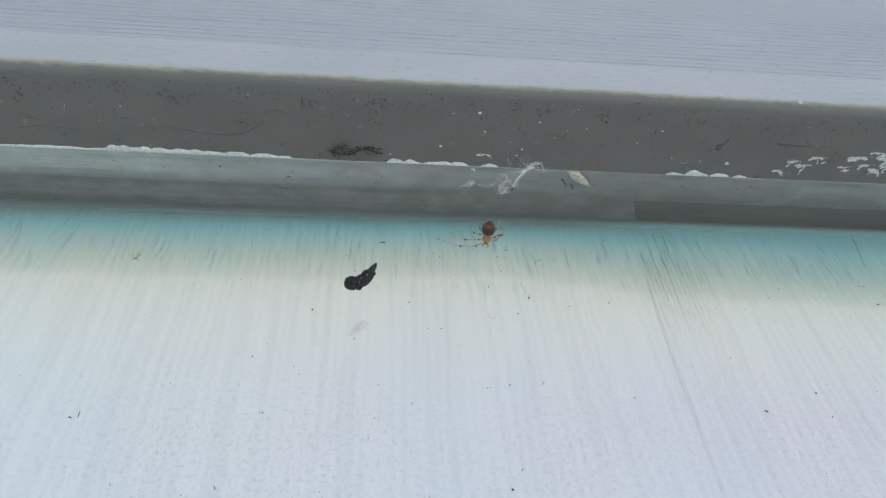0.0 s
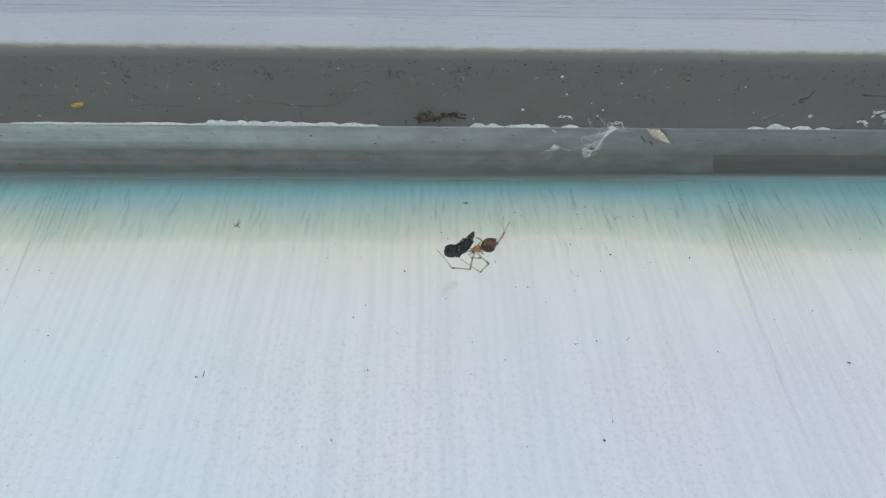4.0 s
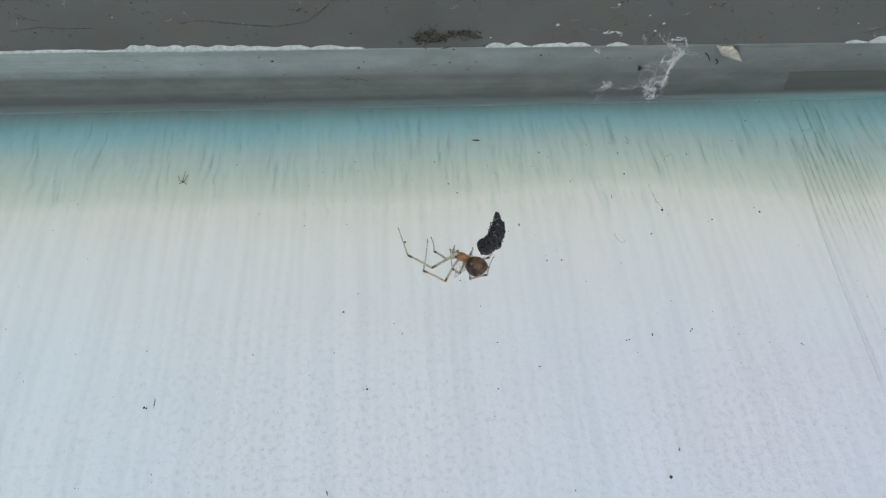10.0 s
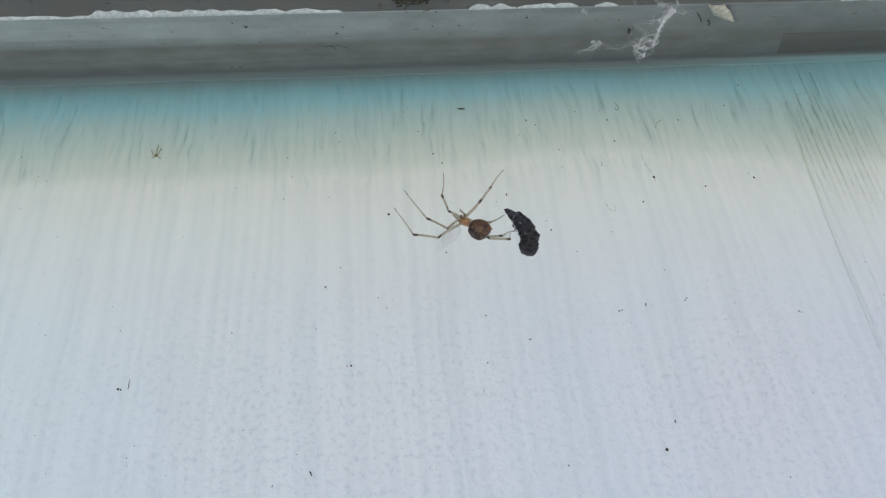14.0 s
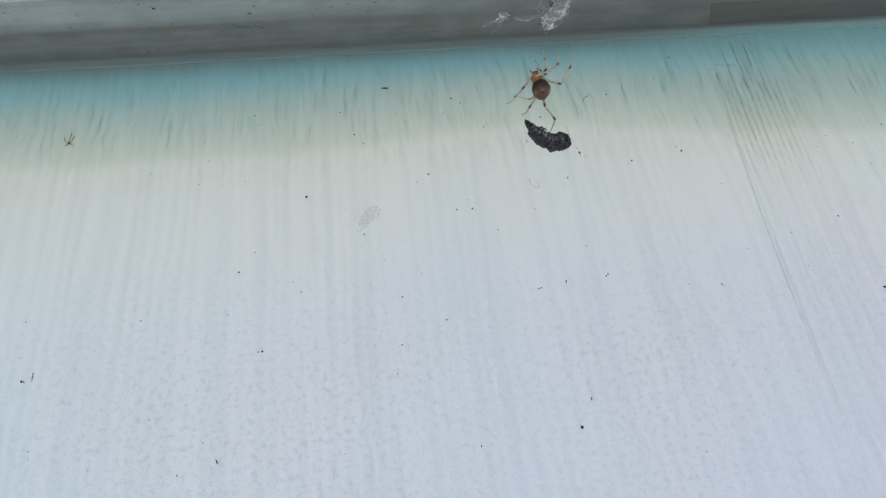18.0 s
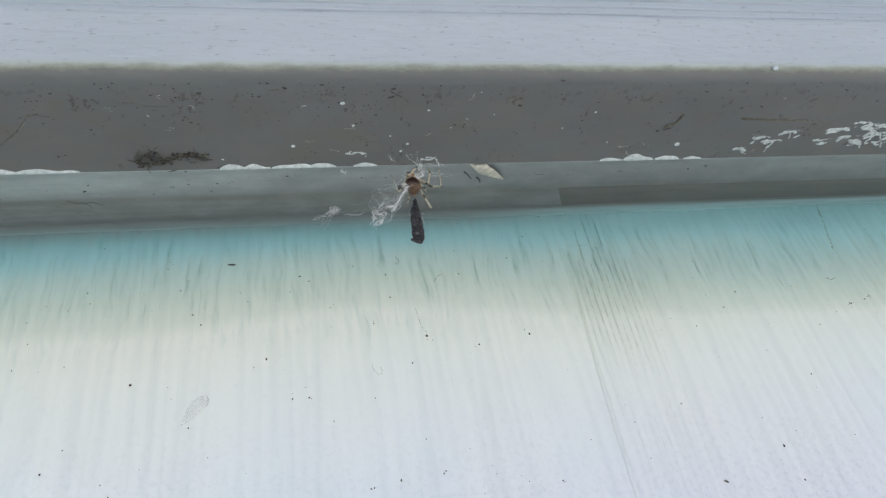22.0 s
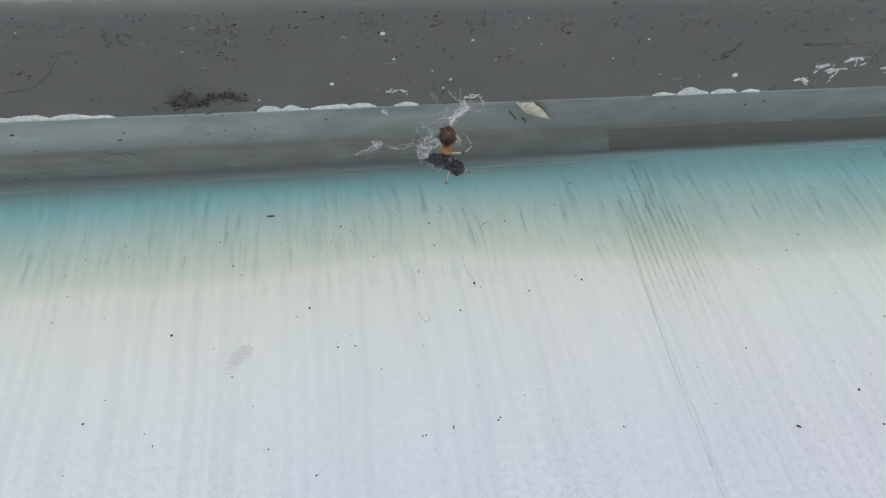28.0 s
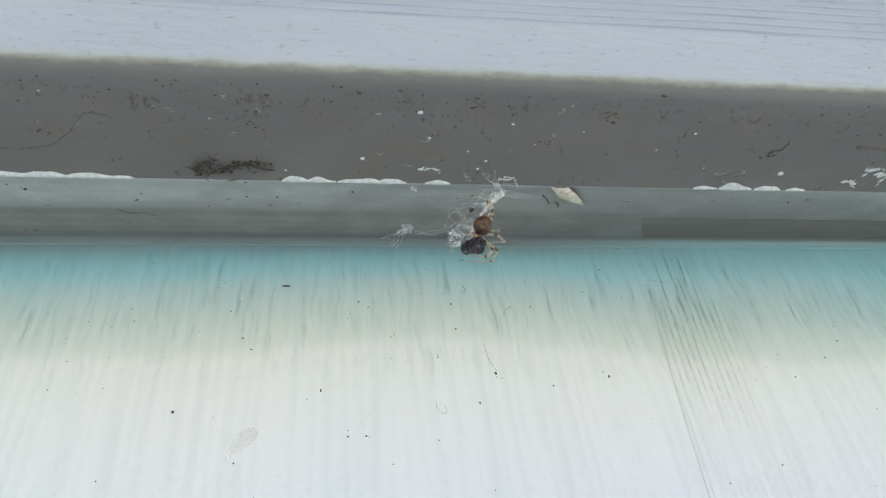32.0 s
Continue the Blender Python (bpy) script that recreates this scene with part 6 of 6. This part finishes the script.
    stance(19.8, (26.43, -23.00, -12.20), (0.00, -0.01, 1.00), (-0.17, -0.98, -0.01),
           ((-0.63, 3.17, 3.04), (-1.38, 0.65, 1.59), (-1.92, -3.62, 1.65)),
           ((1.83, 2.73, 2.96), (1.96, -0.00, 1.73), (0.38, -3.68, 0.17)),
           ((-1.21, 2.59, 1.74), (-1.69, 0.59, 0.95), (-1.91, -2.47, 0.56)),
           ((2.17, 1.98, 0.57), (2.78, -0.01, -0.13), (3.53, 1.11, 2.66)),
           ((-0.37, 1.83, 1.53), (-1.09, 0.75, 1.02), (-1.71, -0.86, 0.00)),
           ((1.12, 1.73, 0.90), (2.44, 1.84, 0.45), (2.58, 0.15, -0.62)),
           ((-1.22, 2.00, -1.77), (-0.67, 4.33, -1.61), (-0.75, 1.92, -4.01)),
           ((1.68, 2.70, 0.26), (2.10, 1.86, -1.95), (0.42, -0.73, -3.37)))
    stance(20, (27.55, -23.00, -8.74), (0.01, -0.07, 1.00), (-0.21, -0.97, -0.07),
           ((-1.85, -1.69, -1.09), (-1.51, 0.18, 1.24), (-0.96, 0.18, 5.50)),
           ((2.02, 2.52, 2.97), (2.04, -0.21, 1.72), (0.26, -3.79, 0.15)),
           ((-1.17, 2.55, 1.75), (-1.75, 0.58, 0.95), (-2.08, -2.48, 0.59)),
           ((2.29, 1.74, 0.42), (2.86, -0.27, -0.29), (3.70, 0.69, 2.54)),
           ((-0.31, 1.79, 1.56), (-1.11, 0.75, 1.05), (-1.82, -0.81, 0.02)),
           ((1.22, 1.63, 0.87), (2.54, 1.69, 0.40), (2.68, 0.03, -0.70)),
           ((-1.43, 0.20, -2.32), (-1.09, 2.31, -3.41), (0.07, 5.29, -2.25)),
           ((0.90, -0.57, -2.44), (2.10, 1.50, -2.23), (1.70, 3.82, 0.22)))
    stance(20.2, (28.52, -23.00, -8.93), (0.01, -0.09, 1.00), (-0.22, -0.97, -0.08),
           ((-0.49, 3.01, 3.18), (-1.39, 0.59, 1.64), (-2.11, -3.65, 1.62)),
           ((2.03, 2.44, 3.04), (2.03, -0.24, 1.70), (0.23, -3.77, 0.03)),
           ((-1.13, 2.52, 1.84), (-1.72, 0.58, 0.98), (-2.07, -2.47, 0.51)),
           ((2.30, 1.75, 0.50), (2.84, -0.24, -0.27), (3.69, 0.66, 2.58)),
           ((-0.29, 1.75, 1.61), (-1.09, 0.73, 1.08), (-1.81, -0.79, 0.00)),
           ((1.23, 1.61, 0.92), (2.55, 1.67, 0.46), (2.65, 0.04, -0.69)),
           ((-1.16, 2.12, -1.65), (-1.26, 1.57, -3.98), (-0.22, 4.32, -2.26)),
           ((1.84, 2.57, 0.27), (2.22, 1.87, -1.99), (0.36, -0.55, -3.48)))
    stance(21, (25.82, -22.06, -7.62), (-0.00, -0.12, 0.99), (-0.24, -0.96, -0.12),
           ((-0.78, 3.07, 2.98), (-2.54, 1.43, 1.18), (-3.57, -2.69, 0.51)),
           ((1.07, 1.76, 4.12), (0.77, -0.84, 2.65), (-1.30, -4.11, 0.77)),
           ((-0.59, 2.16, 2.66), (-1.69, 0.49, 1.75), (-2.59, -1.99, 0.12)),
           ((1.87, 1.40, 2.63), (0.99, -0.51, 1.97), (-0.03, -3.04, 0.50)),
           ((-0.57, 1.14, 2.25), (-1.65, 0.25, 2.20), (-0.44, -1.32, 1.91)),
           ((0.05, 1.16, -0.55), (0.09, 2.07, -1.61), (0.80, 3.93, -1.84)),
           ((-1.73, 0.84, -2.10), (-1.48, 3.22, -2.23), (0.12, 6.19, -1.75)),
           ((1.34, 0.52, -2.34), (2.20, 2.75, -2.16), (2.36, 4.34, 0.85)))
    stance(22, (24.63, -22.11, -5.86), (0.04, 0.10, 0.99), (-0.24, -0.96, 0.11),
           ((-1.51, -0.36, -1.76), (-1.68, 1.89, 0.21), (-2.17, 2.86, 4.37)),
           ((2.33, -0.44, -1.49), (4.08, 1.30, 0.22), (4.50, 1.62, 4.49)),
           ((-0.74, -1.63, -0.63), (0.67, -1.58, 1.06), (1.60, 0.85, 2.76)),
           ((1.85, -0.60, -1.11), (2.45, -0.78, 1.00), (2.57, 0.86, 3.63)),
           ((-0.38, 2.09, 1.07), (-1.06, 1.06, 0.41), (-1.58, -0.55, -0.67)),
           ((1.71, 0.87, -0.40), (2.17, 2.08, 0.14), (1.99, 3.11, 1.84)),
           ((-0.04, 3.17, 0.55), (-0.52, 1.93, -1.45), (-0.99, -0.10, -4.14)),
           ((1.43, 0.62, -2.34), (2.59, 2.71, -2.49), (2.62, 4.63, 0.31)))
    stance(23, (23.29, -22.10, -8.49), (-0.02, 0.07, 1.00), (-0.27, -0.96, 0.07),
           ((1.61, -1.70, -0.45), (2.17, -1.16, 2.45), (2.19, 0.98, 6.18)),
           ((2.62, -0.30, -1.22), (4.66, 0.14, 0.93), (5.01, 0.12, 5.22)),
           ((0.13, 2.00, 2.92), (-0.10, 0.03, 1.95), (-0.31, -2.51, 0.20)),
           ((2.49, 0.93, -0.35), (4.18, 1.87, -1.41), (3.91, 3.61, 1.14)),
           ((-0.33, 1.98, 1.38), (-0.76, 0.77, 0.82), (-1.40, -0.68, -0.41)),
           ((2.05, 0.36, -0.07), (3.03, 0.86, -0.94), (4.35, 2.35, -1.07)),
           ((0.68, 2.89, -0.35), (0.29, 1.62, -2.35), (0.98, 4.64, -0.95)),
           ((0.41, 1.15, -2.30), (0.66, 3.34, -1.36), (1.01, 6.16, 0.51)))
    stance(24, (23.83, -22.15, -8.10), (0.24, -0.02, 0.97), (-0.03, -1.00, -0.02),
           ((-1.06, -1.80, -1.20), (-1.70, -0.45, 1.40), (-3.39, 1.45, 4.87)),
           ((2.03, -0.66, -1.85), (4.11, -1.03, 0.28), (4.46, 0.69, 4.20)),
           ((-0.07, -2.00, -0.37), (0.00, -1.35, 1.73), (-1.21, 1.03, 3.31)),
           ((1.53, -1.18, -1.21), (3.17, -2.49, -0.58), (3.37, -1.66, 2.40)),
           ((-0.23, 1.61, 1.85), (-0.78, 0.43, 1.32), (-1.23, -1.25, 0.34)),
           ((1.65, 1.58, 0.80), (2.31, 1.06, -0.32), (2.44, -0.54, -1.52)),
           ((-0.53, 3.00, -0.04), (-1.16, 1.56, -1.86), (-0.91, 4.27, 0.19)),
           ((0.92, 1.61, -2.21), (1.50, 3.87, -1.65), (1.57, 7.01, -0.36)))
    stance(25, (22.69, -22.15, -6.37), (0.38, 0.10, 0.92), (0.16, -0.99, 0.04),
           ((-1.16, -2.40, -0.34), (-1.00, 0.45, 0.58), (-1.08, 3.95, 3.07)),
           ((2.44, -0.56, -1.83), (5.02, -0.37, -0.31), (5.49, 0.97, 3.75)),
           ((0.82, -1.74, -0.40), (2.57, -1.37, 0.89), (2.18, 0.75, 3.12)),
           ((2.78, 1.19, -0.64), (2.52, 2.45, 1.15), (2.25, 4.01, 3.81)),
           ((-0.49, 1.76, 1.58), (-1.07, 0.92, 0.62), (-1.74, -0.52, -0.59)),
           ((1.87, 1.51, -0.02), (2.32, 0.80, -1.14), (3.18, 2.32, -0.15)),
           ((-0.42, 2.89, 1.39), (-1.18, 1.39, -0.32), (-1.93, -0.64, -2.95)),
           ((1.38, -0.03, -2.60), (1.48, 2.37, -2.63), (1.17, 4.97, -0.46)))
    stance(28, (22.59, -22.14, -11.07), (-0.06, 0.95, -0.29), (-0.22, -0.30, -0.93),
           ((-0.14, 0.52, -3.62), (-0.33, 3.42, -2.87), (-1.17, 6.67, -0.18)),
           ((0.93, -0.01, -2.93), (2.55, 2.45, -2.37), (4.79, 5.58, -0.46)),
           ((-1.05, 0.87, 1.89), (-1.84, -0.63, 0.50), (-1.51, 0.84, 3.21)),
           ((2.08, 0.81, -0.54), (3.41, 1.24, 1.16), (3.16, 1.85, 4.19)),
           ((-0.53, -0.14, 1.09), (-0.47, 0.46, 2.35), (-0.27, -1.30, 1.43)),
           ((1.06, -0.06, 0.61), (2.02, 0.91, 0.94), (1.08, -0.86, 0.90)),
           ((0.06, 0.33, 2.80), (-0.65, -1.27, 1.15), (-0.53, 1.79, 2.63)),
           ((0.73, -2.15, -0.62), (1.84, -0.15, 0.10), (1.74, 2.52, 2.21)))
    stance(29, (22.80, -22.14, -11.24), (-0.03, 0.97, -0.22), (-0.21, -0.23, -0.95),
           ((0.03, 0.68, -3.56), (-0.05, 3.61, -2.91), (-1.41, 6.70, -0.25)),
           ((1.57, -0.20, -2.31), (3.20, 2.11, -1.29), (4.82, 5.69, 0.46)),
           ((-0.40, 2.22, 1.96), (-1.27, 0.89, 0.45), (-1.83, -1.81, -0.97)),
           ((2.08, 0.41, -0.08), (2.92, 2.34, 0.59), (3.60, 3.88, 3.19)),
           ((-0.75, 0.00, 1.02), (-1.33, -0.02, 2.30), (-2.00, -1.63, 1.31)),
           ((1.22, 0.10, 0.42), (1.52, -0.66, -0.71), (1.99, 0.31, 0.97)),
           ((-0.03, 1.11, 2.73), (-0.57, -0.87, 1.49), (-0.36, 2.08, 3.16)),
           ((0.31, -2.40, 0.13), (1.85, -1.33, 1.61), (1.78, 1.82, 2.89)))
    stance(30, (22.32, -22.13, -10.37), (-0.09, 0.99, 0.07), (-0.33, 0.04, -0.94),
           ((-0.13, 1.13, -3.27), (-0.04, 3.77, -1.85), (-0.31, 6.17, 1.71)),
           ((1.84, 0.74, -2.02), (2.96, 3.36, -1.08), (1.26, 6.62, 1.14)),
           ((-0.35, 2.54, 2.09), (-1.03, 0.81, 0.90), (-1.70, -1.70, -0.79)),
           ((2.06, 0.60, -0.15), (4.12, 1.35, -0.27), (3.50, 3.56, -2.36)),
           ((-0.25, 1.52, 1.54), (-0.69, 0.36, 0.89), (-1.14, -1.32, -0.10)),
           ((1.32, 0.66, -0.04), (2.40, 0.02, -0.67), (1.90, 1.68, 0.33)),
           ((1.56, 0.34, 2.70), (0.63, -1.61, 1.65), (-1.38, 0.30, 3.63)),
           ((0.99, -1.92, -0.88), (0.52, -1.83, 1.47), (-1.40, -0.03, 3.62)))
    stance(31, (22.65, -22.06, -9.55), (-0.08, 0.99, 0.12), (-0.34, 0.09, -0.94),
           ((1.60, 1.57, -3.01), (1.33, 4.36, -1.93), (-0.58, 6.27, 1.42)),
           ((2.76, 1.23, -0.58), (4.44, 3.71, -0.58), (3.13, 7.19, 1.58)),
           ((-0.04, 2.37, 2.31), (-0.82, 0.82, 0.96), (-1.62, -1.53, -0.91)),
           ((2.09, 0.55, 0.02), (2.22, 2.60, 0.81), (2.17, 5.17, 2.55)),
           ((-0.04, 1.38, 1.70), (-0.56, 0.23, 1.09), (-1.12, -1.30, -0.06)),
           ((1.33, 0.62, -0.01), (1.89, 0.30, -1.25), (2.07, 2.09, -0.38)),
           ((2.15, -0.48, 2.21), (0.83, -2.48, 2.35), (-0.60, -0.64, 4.82)),
           ((1.85, -1.27, 1.26), (1.57, -1.01, 3.63), (-0.44, 0.37, 6.01)))
    stance(32, (22.71, -22.10, -10.54), (-0.12, 0.97, 0.21), (-0.44, 0.14, -0.89),
           ((1.12, 0.28, -2.87), (0.97, 2.95, -1.52), (-0.01, 5.69, 1.65)),
           ((2.21, 2.09, -1.26), (2.00, 4.94, -0.31), (-1.30, 6.83, 1.69)),
           ((1.79, 3.22, 0.21), (0.77, 2.70, -1.67), (-0.18, 4.52, 0.64)),
           ((2.05, 0.67, -0.12), (3.47, 2.30, 0.30), (1.41, 4.03, 1.85)),
           ((-0.17, 1.54, 1.63), (-0.62, 0.39, 0.97), (-1.10, -1.21, -0.12)),
           ((1.36, 0.44, 0.22), (2.49, -0.22, -0.28), (2.47, 1.39, 0.90)),
           ((1.92, 0.17, 2.50), (0.82, -1.94, 2.83), (-1.46, -4.00, 1.38)),
           ((1.46, -1.63, 1.62), (1.47, -0.85, 3.89), (-0.34, 0.65, 6.35)))
    spider_motion()
    prey_motion([
        (0, (-3.59, -23.00, -36.24), (0.76, -0.55, 0.35), (0.64, 0.55, -0.54)),
        (1, (-3.37, -23.00, -35.30), (0.82, -0.47, 0.32), (0.56, 0.57, -0.59)),
        (2, (-3.21, -23.00, -36.49), (0.80, -0.48, 0.37), (0.60, 0.55, -0.58)),
        (3, (-2.61, -23.00, -35.34), (0.79, -0.48, 0.40), (0.62, 0.54, -0.57)),
        (4, (-3.39, -23.00, -36.09), (0.77, -0.47, 0.43), (0.64, 0.53, -0.55)),
        (7, (-3.44, -23.00, -36.09), (0.57, -0.23, 0.79), (0.79, 0.42, -0.45)),
        (7.8, (-3.37, -23.00, -36.38), (0.55, -0.57, 0.61), (0.83, 0.36, -0.42)),
        (8, (-3.05, -23.00, -35.35), (0.56, -0.54, 0.62), (0.82, 0.32, -0.47)),
        (8.2, (-3.39, -23.00, -35.10), (0.51, -0.54, 0.67), (0.85, 0.24, -0.46)),
        (9, (-3.33, -23.00, -35.02), (0.48, -0.14, 0.87), (0.87, 0.19, -0.45)),
        (10, (-3.18, -23.00, -34.25), (0.35, -0.12, 0.93), (0.93, 0.14, -0.33)),
        (11, (-1.99, -23.00, -35.94), (-0.16, -0.53, 0.83), (0.71, -0.65, -0.27)),
        (12, (-1.57, -23.00, -37.45), (-0.48, -0.43, 0.76), (0.88, -0.31, 0.37)),
        (13, (0.08, -23.00, -38.56), (-0.47, -0.44, 0.77), (0.88, -0.32, 0.35)),
        (14, (0.87, -23.00, -38.56), (-0.49, -0.43, 0.76), (0.87, -0.33, 0.38)),
        (14.5, (1.45, -23.00, -38.37), (-0.48, -0.43, 0.77), (0.87, -0.32, 0.37)),
        (16.5, (7.76, -23.00, -40.31), (0.41, -0.51, 0.75), (0.91, 0.15, -0.39)),
        (17, (17.69, -23.00, -39.00), (0.42, 0.50, 0.76), (0.90, -0.30, -0.30)),
        (17.5, (16.32, -23.00, -34.46), (0.26, -0.52, 0.81), (0.96, 0.06, -0.27)),
        (18, (15.83, -23.00, -30.45), (-0.82, -0.23, 0.52), (-0.56, 0.47, -0.68)),
        (18.5, (19.05, -23.00, -27.89), (0.02, -0.52, 0.85), (-0.27, -0.82, -0.50)),
        (19, (21.13, -23.00, -24.76), (-0.05, -0.51, 0.86), (-0.10, -0.85, -0.52)),
        (19.5, (25.30, -23.00, -20.34), (-0.27, -0.50, 0.82), (-0.11, -0.83, -0.54)),
        (19.8, (26.05, -23.00, -19.88), (-0.27, -0.55, 0.79), (-0.14, -0.79, -0.60)),
        (20, (27.45, -23.00, -15.60), (-0.29, -0.55, 0.78), (-0.18, -0.77, -0.61)),
        (20.2, (27.88, -23.00, -16.50), (-0.02, -0.64, 0.77), (-0.19, -0.75, -0.63)),
        (20.5, (28.01, -23.00, -14.55), (-0.03, -0.65, 0.76), (-0.21, -0.74, -0.64)),
        (21, (25.68, -22.01, -15.00), (0.24, -0.67, 0.71), (-0.21, -0.74, -0.63)),
        (22, (24.30, -22.06, -12.76), (-0.06, -0.64, 0.77), (-0.20, -0.75, -0.64)),
        (23, (22.74, -22.04, -16.18), (-0.21, -0.60, 0.77), (-0.18, -0.75, -0.64)),
        (24, (22.99, -22.09, -15.49), (-0.63, -0.41, 0.66), (-0.76, 0.52, -0.40)),
        (25, (21.17, -22.11, -12.36), (-0.73, -0.34, 0.59), (-0.66, 0.57, -0.49)),
        (25.5, (21.87, -22.10, -13.22), (-0.50, 0.22, 0.84), (-0.62, 0.58, -0.52)),
        (28, (21.47, -22.61, -14.52), (-0.68, 0.30, 0.67), (-0.39, -0.92, 0.02)),
        (29, (21.68, -22.12, -14.31), (-0.62, 0.19, 0.76), (-0.75, 0.14, -0.65)),
        (30, (21.43, -22.10, -12.89), (0.03, 0.65, 0.76), (-0.96, 0.24, -0.16)),
        (31, (21.87, -22.04, -12.01), (0.17, 0.59, 0.79), (-0.83, -0.35, 0.44)),
        (32, (21.40, -22.08, -12.91), (0.02, 0.67, 0.74), (-0.85, 0.39, -0.34)),
    ])


motions()
